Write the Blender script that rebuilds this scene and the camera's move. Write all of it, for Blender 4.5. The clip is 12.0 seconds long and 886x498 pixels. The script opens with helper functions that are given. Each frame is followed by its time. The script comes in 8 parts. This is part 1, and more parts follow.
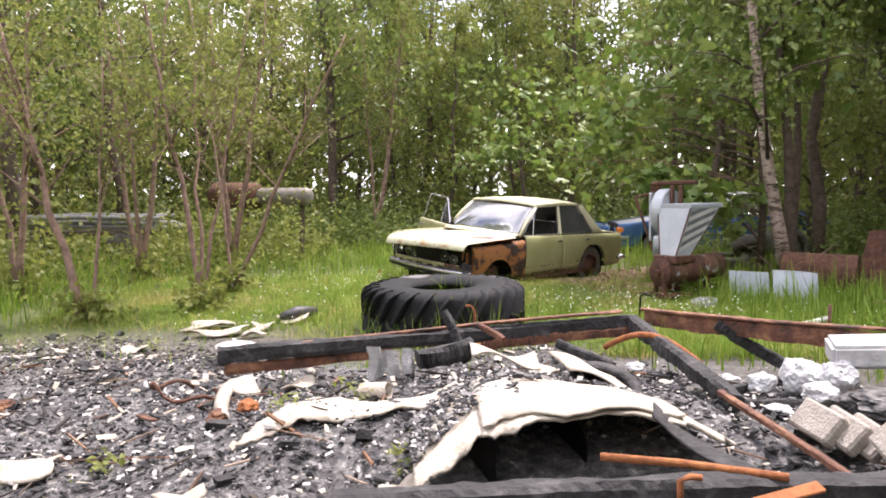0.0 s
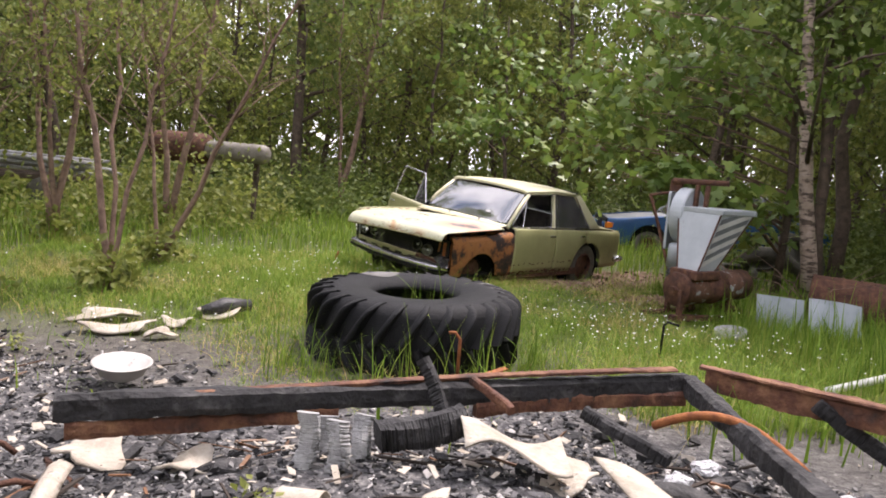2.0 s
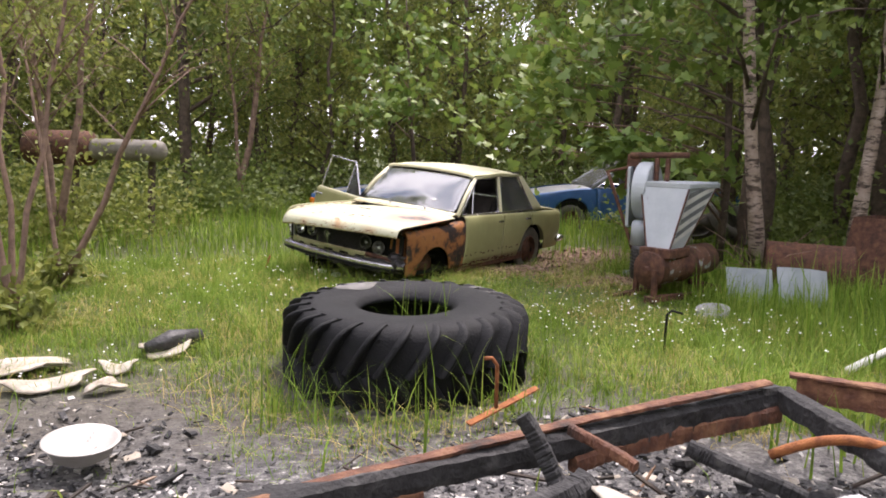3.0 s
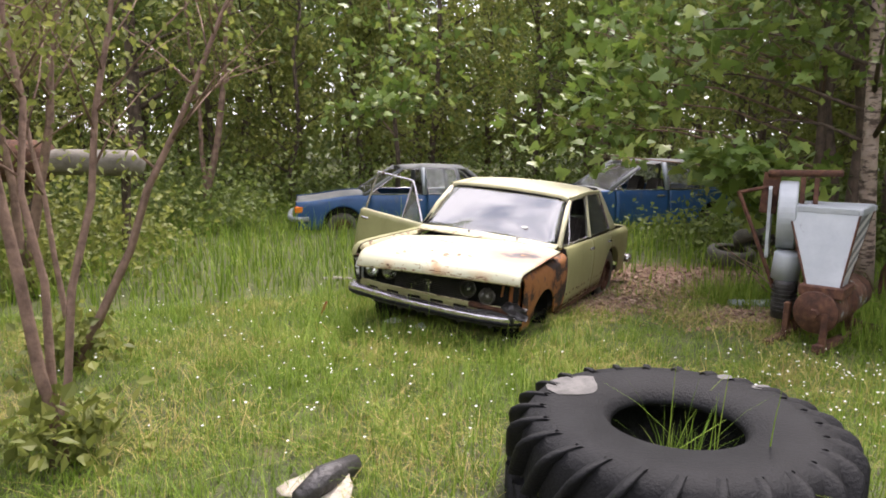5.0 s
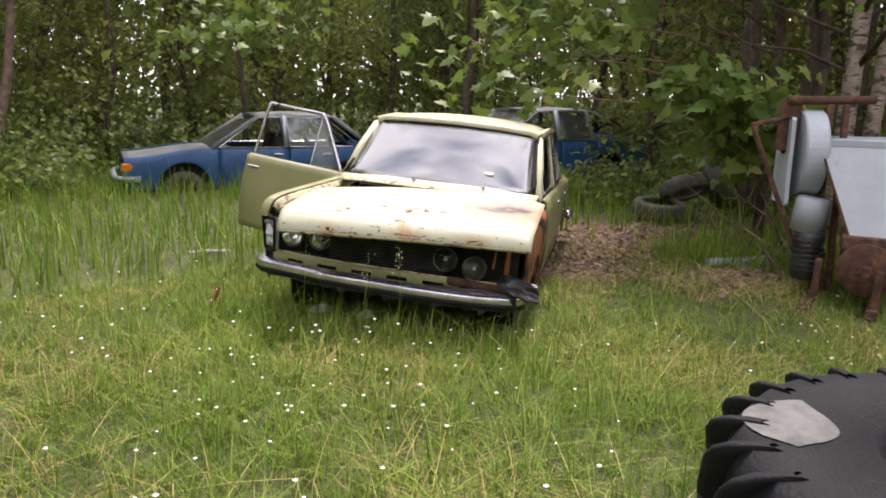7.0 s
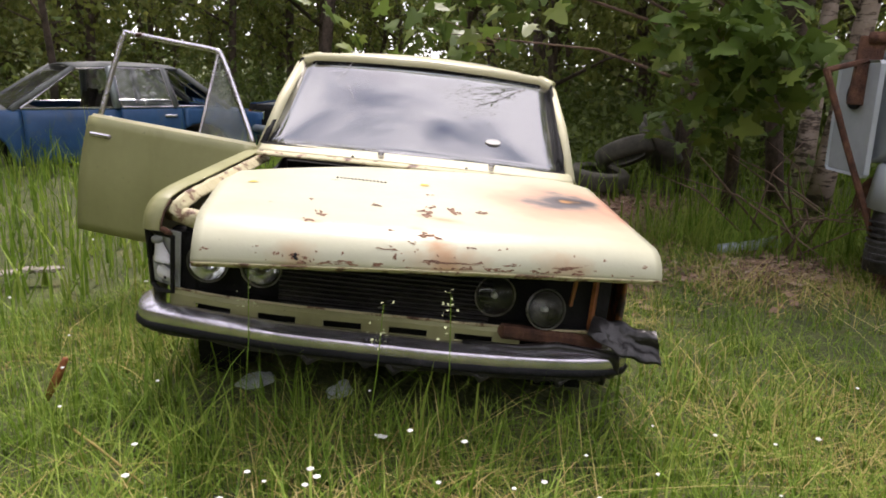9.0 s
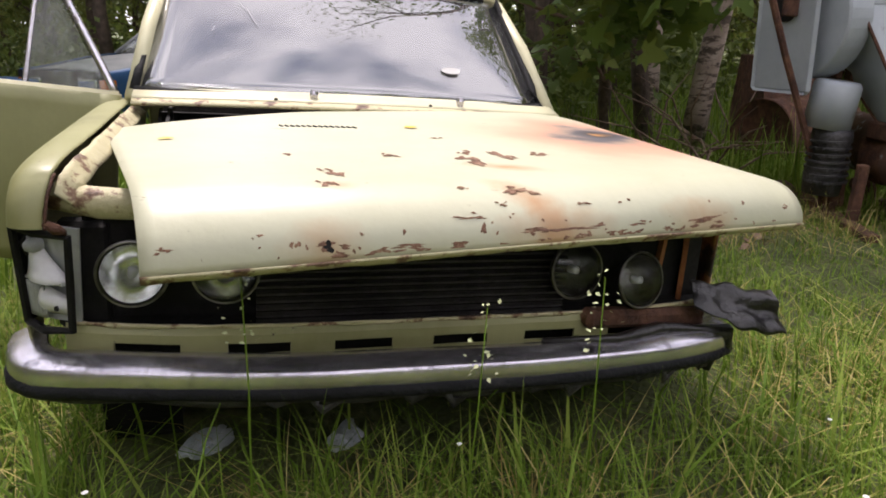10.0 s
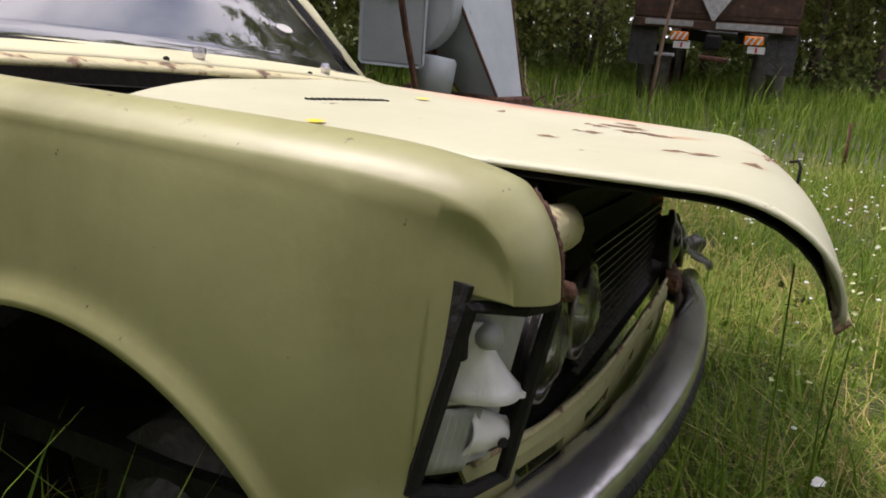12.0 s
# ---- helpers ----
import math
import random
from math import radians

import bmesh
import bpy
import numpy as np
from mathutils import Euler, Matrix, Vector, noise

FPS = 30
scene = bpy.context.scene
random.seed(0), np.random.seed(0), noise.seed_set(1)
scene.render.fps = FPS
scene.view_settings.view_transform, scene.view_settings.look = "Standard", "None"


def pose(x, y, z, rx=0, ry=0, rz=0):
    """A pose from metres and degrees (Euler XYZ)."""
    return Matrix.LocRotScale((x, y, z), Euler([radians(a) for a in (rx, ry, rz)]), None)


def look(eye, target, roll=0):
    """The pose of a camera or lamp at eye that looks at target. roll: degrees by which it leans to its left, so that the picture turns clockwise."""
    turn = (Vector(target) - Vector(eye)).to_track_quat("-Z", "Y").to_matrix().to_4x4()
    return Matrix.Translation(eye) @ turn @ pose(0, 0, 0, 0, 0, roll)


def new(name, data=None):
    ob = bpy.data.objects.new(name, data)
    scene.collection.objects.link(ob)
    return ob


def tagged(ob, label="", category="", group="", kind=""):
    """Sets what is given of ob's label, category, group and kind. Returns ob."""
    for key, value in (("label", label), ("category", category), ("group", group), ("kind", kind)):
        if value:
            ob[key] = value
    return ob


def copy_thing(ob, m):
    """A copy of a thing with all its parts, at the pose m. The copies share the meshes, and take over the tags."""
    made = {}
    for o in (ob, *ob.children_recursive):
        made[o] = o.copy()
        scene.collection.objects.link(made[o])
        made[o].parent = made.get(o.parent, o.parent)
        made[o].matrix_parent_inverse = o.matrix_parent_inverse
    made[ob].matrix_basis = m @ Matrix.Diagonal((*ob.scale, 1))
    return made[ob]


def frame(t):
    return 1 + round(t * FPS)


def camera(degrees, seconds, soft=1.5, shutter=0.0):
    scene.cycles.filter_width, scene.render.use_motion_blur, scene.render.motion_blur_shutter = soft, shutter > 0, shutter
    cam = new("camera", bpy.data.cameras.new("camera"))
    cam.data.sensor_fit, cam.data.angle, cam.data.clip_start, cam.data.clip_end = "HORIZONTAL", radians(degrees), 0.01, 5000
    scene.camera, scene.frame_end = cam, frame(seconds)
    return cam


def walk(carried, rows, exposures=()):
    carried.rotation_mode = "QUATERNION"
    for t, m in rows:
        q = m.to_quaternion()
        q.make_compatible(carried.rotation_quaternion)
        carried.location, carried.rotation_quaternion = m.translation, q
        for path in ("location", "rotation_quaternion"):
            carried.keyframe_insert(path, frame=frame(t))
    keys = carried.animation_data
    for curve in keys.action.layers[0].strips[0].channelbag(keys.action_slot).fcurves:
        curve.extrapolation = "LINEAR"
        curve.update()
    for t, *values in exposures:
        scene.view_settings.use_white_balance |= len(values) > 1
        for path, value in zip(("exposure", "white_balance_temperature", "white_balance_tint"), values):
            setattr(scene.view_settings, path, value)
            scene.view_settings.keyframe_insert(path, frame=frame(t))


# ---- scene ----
cam = camera(61.35, 12.0, 1.8)
METRES, EYE, TILT, LEAN, TURN = 10.7, 1.32, -5.0, 0.0, 0.0
PATH = [
    (0, (0.001, -0.076, 1.356), (0.019, 1.918, 1.208), -0.8),
    (0.5, (0.023, 0.24, 1.375), (0.186, 2.226, 1.2), -1.1),
    (1, (0.057, 0.7, 1.404), (0.122, 2.696, 1.295), -2.2),
    (1.5, (0.002, 1.157, 1.413), (0.095, 3.148, 1.258), 1.7),
    (2, (-0.095, 1.63, 1.41), (0.024, 3.614, 1.188), 4.6),
    (2.5, (-0.359, 2.031, 1.426), (-0.177, 4.018, 1.286), 0.1),
    (2.7, (-0.499, 2.176, 1.437), (-0.176, 4.139, 1.228), 1.3),
    (4.3, (-1.801, 3.637, 1.764), (-1.157, 5.498, 1.417), -0.2),
    (4.5, (-1.872, 3.813, 1.786), (-1.171, 5.653, 1.436), 0.7),
    (5, (-2.082, 4.352, 1.785), (-1.418, 6.213, 1.474), 0.4),
    (5.5, (-2.219, 4.875, 1.79), (-1.433, 6.677, 1.425), 1.2),
    (6, (-2.317, 5.339, 1.653), (-1.456, 7.085, 1.196), 0.2),
    (6.5, (-2.291, 5.876, 1.535), (-1.466, 7.663, 1.18), -2.3),
    (7, (-2.204, 6.455, 1.413), (-1.112, 8.083, 1.019), 1.0),
    (7.2, (-2.15, 6.674, 1.407), (-1.018, 8.281, 1.036), 3.3),
    (8.8, (-1.799, 8.239, 1.29), (-0.441, 9.634, 0.835), 1.2),
    (9, (-1.721, 8.425, 1.255), (-0.295, 9.743, 0.772), 1.5),
    (9.5, (-1.592, 8.955, 1.173), (0.021, 10.024, 0.668), 0.8),
    (10, (-1.481, 9.428, 1.059), (0.235, 10.282, 0.489), -0.6),
    (10.5, (-1.428, 9.913, 0.942), (0.436, 10.201, 0.276), 0.2),
    (11, (-1.331, 10.297, 0.894), (0.584, 10.139, 0.338), 2.3),
    (11.5, (-1.27, 10.67, 0.907), (0.578, 10.153, 0.342), 1.7),
    (12, (-1.198, 11.027, 0.953), (0.553, 10.248, 0.379), 4.5),
]
walk(cam, [(t, look(eye, target, roll)) for t, eye, target, roll in PATH],
     exposures=[(t, ev + 0.45, 6500, 23) for t, ev in ((0, 0.87), (1.0, 0.53), (1.5, 0.40), (2.7, 0.49), (4.4, 0.59), (7.0, 0.35), (8.6, 0.14), (9.5, 0.08), (11.0, 0.03), (12, -0.05))])

# ---- world and sun ----
world = bpy.data.worlds.new("sky")
scene.world = world
world.use_nodes = True
wn, wl = world.node_tree.nodes, world.node_tree.links
sky = wn.new("ShaderNodeTexSky")
sky.sky_type, sky.sun_disc = "NISHITA", False
sky.sun_elevation, sky.sun_rotation = radians(64), radians(49)
wc = wn.new("ShaderNodeTexCoord")
cl = wn.new("ShaderNodeTexNoise")
cl.inputs["Scale"].default_value, cl.inputs["Detail"].default_value = 2.6, 7
wl.new(wc.outputs["Generated"], cl.inputs["Vector"])
cr = wn.new("ShaderNodeValToRGB")
cr.color_ramp.elements[0].position, cr.color_ramp.elements[1].position = 0.30, 0.55
wl.new(cl.outputs["Fac"], cr.inputs["Fac"])
cm = wn.new("ShaderNodeMixRGB")
wl.new(cr.outputs["Color"], cm.inputs["Fac"])
wl.new(sky.outputs["Color"], cm.inputs["Color1"])
cm.inputs["Color2"].default_value = (11.5, 11.6, 11.8, 1)
bg = wn["Background"]
wl.new(cm.outputs["Color"], bg.inputs["Color"])
bg.inputs["Strength"].default_value = 0.13
sun = new("sun", bpy.data.lights.new("sun", "SUN"))
sun.data.energy, sun.data.angle, sun.data.color = 3.2, radians(7), (1.0, 0.95, 0.86)
sun.matrix_world = look((3.8, 3.3, 10.2), (0, 0, 0))

# ---- materials ----
def mat(name, stops, scale=8.0, rough=0.7, metal=0.0, bump=0.3, bscale=60.0, island=0.0, detail=8.0, spec=0.5, trans=0.0, dist=0.02, obj=False):
    """Noise-mottled surface: stops are (position, colour)."""
    m = bpy.data.materials.new(name)
    m.use_nodes = True
    n, l = m.node_tree.nodes, m.node_tree.links
    b = n["Principled BSDF"]
    tc = n.new("ShaderNodeTexCoord")
    no = n.new("ShaderNodeTexNoise")
    no.inputs["Scale"].default_value, no.inputs["Detail"].default_value, no.inputs["Roughness"].default_value = scale, detail, 0.65
    l.new(tc.outputs["Object"], no.inputs["Vector"])
    fac = no.outputs["Fac"]
    if island:
        rnd = n.new("ShaderNodeObjectInfo").outputs["Random"] if obj else n.new("ShaderNodeNewGeometry").outputs["Random Per Island"]
        mx = n.new("ShaderNodeMix")
        mx.inputs[0].default_value = island
        l.new(fac, mx.inputs[2]), l.new(rnd, mx.inputs[3])
        fac = mx.outputs[0]
    r = n.new("ShaderNodeValToRGB")
    e = r.color_ramp.elements
    while len(e) < len(stops):
        e.new(0.5)
    for k, (p, c) in enumerate(stops):
        e[k].position, e[k].color = p, (*c, 1)
    l.new(fac, r.inputs["Fac"])
    l.new(r.outputs["Color"], b.inputs["Base Color"])
    b.inputs["Roughness"].default_value, b.inputs["Metallic"].default_value = rough, metal
    b.inputs["Specular IOR Level"].default_value = spec
    if bump:
        n2 = n.new("ShaderNodeTexNoise")
        n2.inputs["Scale"].default_value, n2.inputs["Detail"].default_value = bscale, 5
        l.new(tc.outputs["Object"], n2.inputs["Vector"])
        bp = n.new("ShaderNodeBump")
        bp.inputs["Strength"].default_value, bp.inputs["Distance"].default_value = bump, dist
        l.new(n2.outputs["Fac"], bp.inputs["Height"])
        l.new(bp.outputs["Normal"], b.inputs["Normal"])
    if trans:
        tr = n.new("ShaderNodeBsdfTranslucent")
        l.new(r.outputs["Color"], tr.inputs["Color"])
        ms = n.new("ShaderNodeMixShader")
        ms.inputs["Fac"].default_value = trans
        l.new(b.outputs[0], ms.inputs[1]), l.new(tr.outputs[0], ms.inputs[2])
        l.new(ms.outputs[0], n["Material Output"].inputs["Surface"])
    return m


def ramp_over(m, scale, stops, lo, hi, coord_scale=(1, 1, 1), detail=9.0, rough=None):
    """A second layer (rust, dirt) over a material's colour, where a noise lies between lo and hi."""
    n, l = m.node_tree.nodes, m.node_tree.links
    b = n["Principled BSDF"]
    old = b.inputs["Base Color"].links[0].from_socket
    tc = n.new("ShaderNodeTexCoord")
    mp = n.new("ShaderNodeMapping")
    mp.inputs["Scale"].default_value = coord_scale
    mp.inputs["Location"].default_value = (scale * 0.37, 1.7, 0.9)
    l.new(tc.outputs["Object"], mp.inputs["Vector"])
    no = n.new("ShaderNodeTexNoise")
    no.inputs["Scale"].default_value, no.inputs["Detail"].default_value, no.inputs["Roughness"].default_value = scale, detail, 0.7
    l.new(mp.outputs["Vector"], no.inputs["Vector"])
    mr = n.new("ShaderNodeMapRange")
    mr.inputs["From Min"].default_value, mr.inputs["From Max"].default_value = lo, hi
    l.new(no.outputs["Fac"], mr.inputs["Value"])
    n3 = n.new("ShaderNodeTexNoise")
    n3.inputs["Scale"].default_value, n3.inputs["Detail"].default_value = scale * 3.1, 6
    l.new(tc.outputs["Object"], n3.inputs["Vector"])
    r = n.new("ShaderNodeValToRGB")
    e = r.color_ramp.elements
    while len(e) < len(stops):
        e.new(0.5)
    for k, (p, c) in enumerate(stops):
        e[k].position, e[k].color = p, (*c, 1)
    l.new(n3.outputs["Fac"], r.inputs["Fac"])
    mx = n.new("ShaderNodeMixRGB")
    l.new(mr.outputs[0], mx.inputs["Fac"]), l.new(old, mx.inputs["Color1"]), l.new(r.outputs["Color"], mx.inputs["Color2"])
    l.new(mx.outputs["Color"], b.inputs["Base Color"])
    if rough is not None:
        m2 = n.new("ShaderNodeMapRange")
        m2.inputs["To Min"].default_value, m2.inputs["To Max"].default_value = b.inputs["Roughness"].default_value, rough
        l.new(mr.outputs[0], m2.inputs["Value"])
        l.new(m2.outputs[0], b.inputs["Roughness"])
    return m


RUST = [(0.3, (0.038, 0.019, 0.014)), (0.5, (0.10, 0.045, 0.028)), (0.72, (0.19, 0.095, 0.053))]
M_rust = mat("rusty_steel", RUST, 14, 0.85, 0.2, 0.5, 90)
M_rust_orange = mat("orange_rust", [(0.3, (0.15, 0.045, 0.015)), (0.6, (0.315, 0.112, 0.0338)), (0.8, (0.375, 0.165, 0.06))], 20, 0.85, 0, 0.4, 120)
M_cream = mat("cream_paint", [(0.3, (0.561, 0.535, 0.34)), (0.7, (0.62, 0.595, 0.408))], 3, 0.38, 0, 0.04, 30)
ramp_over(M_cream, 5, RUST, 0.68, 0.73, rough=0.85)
# side paint: the shaded sides toned into the cream, with dirt and rust over
M_cream_side = mat("cream_paint_dirty_shaded", [(0.3, (0.238, 0.236, 0.105)), (0.7, (0.318, 0.315, 0.15))], 2.5, 0.45, 0, 0.05, 25)
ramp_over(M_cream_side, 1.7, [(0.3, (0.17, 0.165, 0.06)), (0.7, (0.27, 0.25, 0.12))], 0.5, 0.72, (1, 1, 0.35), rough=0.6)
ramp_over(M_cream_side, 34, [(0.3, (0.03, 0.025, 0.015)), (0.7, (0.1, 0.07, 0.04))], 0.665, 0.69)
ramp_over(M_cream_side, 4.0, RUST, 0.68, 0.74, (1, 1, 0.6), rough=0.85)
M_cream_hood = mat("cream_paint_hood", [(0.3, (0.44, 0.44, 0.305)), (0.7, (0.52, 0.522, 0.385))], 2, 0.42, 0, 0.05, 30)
ramp_over(M_cream_hood, 38, [(0.3, (0.08, 0.05, 0.03)), (0.7, (0.2, 0.14, 0.08))], 0.675, 0.70)
ramp_over(M_cream_hood, 9, RUST, 0.66, 0.70, (0.6, 1.4, 1), rough=0.85)
M_cowl = mat("cream_paint_rust_edge", [(0.34, (0.07, 0.035, 0.022)), (0.42, (0.2, 0.12, 0.07)), (0.47, (0.45, 0.41, 0.24)), (0.8, (0.52, 0.48, 0.3))], 16, 0.6, 0, 0.3, 60)
M_rustspot = mat("thin_brown_rust", [(0.3, (0.09, 0.045, 0.028)), (0.5, (0.19, 0.10, 0.06)), (0.72, (0.30, 0.19, 0.12))], 40, 0.85, 0, 0.4, 120)
M_burnt = mat("burnt_paint", [(0.34, (0.012, 0.011, 0.011)), (0.42, (0.05, 0.025, 0.018)), (0.47, (0.28, 0.11, 0.035)), (0.55, (0.33, 0.14, 0.045)), (0.60, (0.12, 0.05, 0.045)), (0.66, (0.36, 0.33, 0.19))], 3.4, 0.8, 0, 0.3, 60, detail=6)
# black metal; also the near-black that paints deep shade inside the cars
M_black = mat("sooty_metal_and_shade", [(0.3, (0.003, 0.003, 0.0034)), (0.7, (0.014, 0.0132, 0.0128))], 12, 0.75, 0, 0.3, 60, spec=0.25)
M_rubber = mat("black_rubber", [(0.3, (0.0035, 0.004, 0.005)), (0.7, (0.010, 0.0105, 0.012))], 6, 0.72, 0, 0.35, 70, spec=0.28)
ramp_over(M_rubber, 3.0, [(0.3, (0.02, 0.02, 0.02)), (0.7, (0.05, 0.048, 0.046))], 0.64, 0.8)
M_patch = mat("pale_grey_rubber", [(0.3, (0.075, 0.075, 0.0713)), (0.7, (0.165, 0.158, 0.15))], 14, 0.9, 0, 0.2, 80)
M_glossmelt = mat("glossy_charred_plastic", [(0.3, (0.004, 0.004, 0.0045)), (0.75, (0.035, 0.032, 0.032))], 9, 0.28, 0, 0.5, 30)
M_oldtyre = mat("old_tyre_rubber", [(0.3, (0.045, 0.043, 0.036)), (0.7, (0.12, 0.112, 0.09))], 9, 0.85, 0, 0.3, 60)
M_chrome = mat("weathered_chrome", [(0.3, (0.42, 0.40, 0.44)), (0.7, (0.72, 0.70, 0.74))], 5, 0.24, 0.92, 0.06, 40)
ramp_over(M_chrome, 7, RUST, 0.6, 0.7, rough=0.8)
M_bumper = mat("oxidised_bumper_chrome", [(0.3, (0.46, 0.44, 0.48)), (0.7, (0.68, 0.66, 0.70))], 7, 0.26, 0.9, 0.05, 60)
ramp_over(M_bumper, 26, [(0.3, (0.20, 0.19, 0.215)), (0.7, (0.36, 0.34, 0.37))], 0.54, 0.70, rough=0.5)
ramp_over(M_bumper, 6, [(0.3, (0.13, 0.05, 0.02)), (0.7, (0.32, 0.14, 0.05))], 0.665, 0.70, rough=0.85)
M_melt = mat("melted_plastic", [(0.3, (0.0084, 0.0084, 0.0091)), (0.75, (0.063, 0.0595, 0.0595))], 9, 0.5, 0, 0.6, 35)
M_reflector = mat("lamp_reflector", [(0.3, (0.70, 0.71, 0.72)), (0.7, (0.92, 0.92, 0.92))], 14, 0.17, 1.0, 0.10, 24)
M_dullref = mat("tarnished_reflector", [(0.3, (0.05, 0.048, 0.042)), (0.7, (0.30, 0.29, 0.27))], 18, 0.3, 0.8, 0.15, 30)
M_white_plastic = mat("white_lamp_plastic", [(0.3, (0.5, 0.5, 0.52)), (0.7, (0.75, 0.75, 0.76))], 10, 0.4, 0, 0.1, 40)
M_blue = mat("blue_paint", [(0.3, (0.013, 0.060, 0.16)), (0.7, (0.028, 0.10, 0.24))], 3, 0.4, 0.1, 0.05, 20)
ramp_over(M_blue, 3, [(0.4, (0.10, 0.13, 0.15)), (0.7, (0.06, 0.07, 0.08))], 0.55, 0.75, rough=0.8)
M_bluedust = mat("dusty_faded_roof_paint", [(0.3, (0.12, 0.135, 0.143)), (0.7, (0.225, 0.232, 0.225))], 4, 0.75, 0, 0.1, 30)
M_grey = mat("grey_painted_sheet", [(0.3, (0.306, 0.34, 0.365)), (0.7, (0.425, 0.459, 0.484))], 3, 0.5, 0.1, 0.06, 30)
ramp_over(M_grey, 6, RUST, 0.66, 0.74, (1, 1, 0.5), rough=0.85)
M_grey_dark = mat("dull_grey_stripe_paint", [(0.3, (0.1, 0.11, 0.12)), (0.7, (0.17, 0.18, 0.19))], 6, 0.6, 0, 0.06, 30)
M_whitep = mat("white_stripe_paint", [(0.3, (0.48, 0.48, 0.464)), (0.7, (0.624, 0.624, 0.608))], 6, 0.6, 0, 0.06, 30)
M_galv = mat("galvanised_sheet", [(0.3, (0.264, 0.304, 0.336)), (0.7, (0.4, 0.44, 0.48))], 4, 0.45, 0.5, 0.1, 20)
M_char = mat("charred_timber", [(0.3, (0.0075, 0.0075, 0.00825)), (0.55, (0.0263, 0.0255, 0.0263)), (0.75, (0.0975, 0.0938, 0.09))], 7, 0.8, 0, 0.9, 28)
M_charwood = mat("half_burnt_wood", [(0.32, (0.016, 0.0128, 0.0112)), (0.5, (0.112, 0.044, 0.024)), (0.7, (0.264, 0.136, 0.068))], 6, 0.8, 0, 0.6, 40)
M_board = mat("pale_fibre_board", [(0.3, (0.281, 0.234, 0.179)), (0.5, (0.406, 0.359, 0.296)), (0.7, (0.484, 0.445, 0.382))], 7, 0.85, 0, 0.5, 40)
ramp_over(M_board, 16, [(0.3, (0.05, 0.045, 0.04)), (0.7, (0.2, 0.17, 0.14))], 0.6, 0.7)
M_brick = mat("pale_block", [(0.3, (0.231, 0.203, 0.175)), (0.7, (0.364, 0.329, 0.287))], 12, 0.9, 0, 0.5, 60)
M_sack = mat("white_plastic_sheeting", [(0.3, (0.336, 0.336, 0.344)), (0.7, (0.528, 0.528, 0.536))], 8, 0.45, 0, 0.6, 20)
M_ash = mat("ash_and_charcoal", [(0.0, (0.007, 0.007, 0.008)), (0.35, (0.028, 0.028, 0.03)), (0.58, (0.085, 0.083, 0.085)), (0.78, (0.19, 0.185, 0.18)), (0.86, (0.42, 0.4, 0.38)), (1.0, (0.58, 0.56, 0.53))], 30, 0.85, 0, 0.3, 90, island=0.9)
M_litter = mat("leaf_litter_chips", [(0.0, (0.07, 0.042, 0.028)), (0.5, (0.21, 0.125, 0.085)), (0.8, (0.27, 0.18, 0.126)), (1.0, (0.405, 0.324, 0.252))], 30, 0.9, 0, 0.2, 90, island=0.9)
M_bark = mat("brown_bark", [(0.3, (0.0382, 0.0272, 0.0204)), (0.7, (0.136, 0.0978, 0.0723))], 10, 0.9, 0, 0.8, 40)
M_twig = mat("reddish_brown_bark", [(0.3, (0.1, 0.062, 0.046)), (0.7, (0.29, 0.19, 0.14))], 9, 0.85, 0, 0.5, 50)
M_birch = mat("birch_bark", [(0.3, (0.24, 0.175, 0.135)), (0.7, (0.48, 0.39, 0.33))], 6, 0.75, 0, 0.4, 30)
ramp_over(M_birch, 5, [(0.3, (0.03, 0.024, 0.02)), (0.7, (0.14, 0.1, 0.075))], 0.5, 0.56, (1, 1, 3.5))
LEAF = 0.5
M_leaf = mat("spring_leaves", [(0.0, (0.082, 0.105, 0.023)), (0.5, (0.188, 0.22, 0.048)), (1.0, (0.34, 0.345, 0.095))], 1.2, 0.55, 0, 0, island=0.6, trans=LEAF, detail=2)
M_leaf_dark = mat("shaded_leaves", [(0.0, (0.0665, 0.104, 0.0238)), (0.6, (0.152, 0.204, 0.0456)), (1.0, (0.275, 0.323, 0.0808))], 1.0, 0.55, 0, 0, island=0.6, trans=LEAF, detail=2)
M_maple = mat("maple_leaves", [(0.0, (0.075, 0.135, 0.026)), (0.6, (0.15, 0.225, 0.042)), (1.0, (0.28, 0.33, 0.07))], 2.0, 0.45, 0, 0.0, island=0.7, trans=0.35, detail=2)
M_grass = mat("meadow_grass", [(0.0, (0.045, 0.095, 0.012)), (0.5, (0.155, 0.255, 0.031)), (0.8, (0.28, 0.355, 0.068)), (1.0, (0.46, 0.40, 0.17))], 1.3, 0.6, 0, 0, island=0.6, trans=0.33, detail=4, spec=0.12)
M_flower = mat("white_petals", [(0.3, (0.8, 0.8, 0.78)), (0.7, (0.85, 0.85, 0.84))], 5, 0.6, 0, 0, trans=0.25)
M_yellow = mat("yellow_leaf", [(0.3, (0.7, 0.45, 0.02)), (0.7, (0.8, 0.6, 0.05))], 5, 0.6, 0, 0)
M_seat = mat("dark_upholstery", [(0.3, (0.02, 0.018, 0.016)), (0.7, (0.06, 0.05, 0.045))], 9, 0.8, 0, 0.3, 50)
M_orange = mat("orange_lens", [(0.3, (0.55, 0.13, 0.01)), (0.7, (0.75, 0.22, 0.02))], 20, 0.25, 0, 0)
M_red = mat("red_lens", [(0.3, (0.4, 0.02, 0.015)), (0.7, (0.5, 0.03, 0.02))], 20, 0.25, 0, 0)
M_concrete = mat("grey_stone", [(0.3, (0.2, 0.2, 0.2)), (0.7, (0.38, 0.38, 0.37))], 14, 0.9, 0, 0.5, 60)
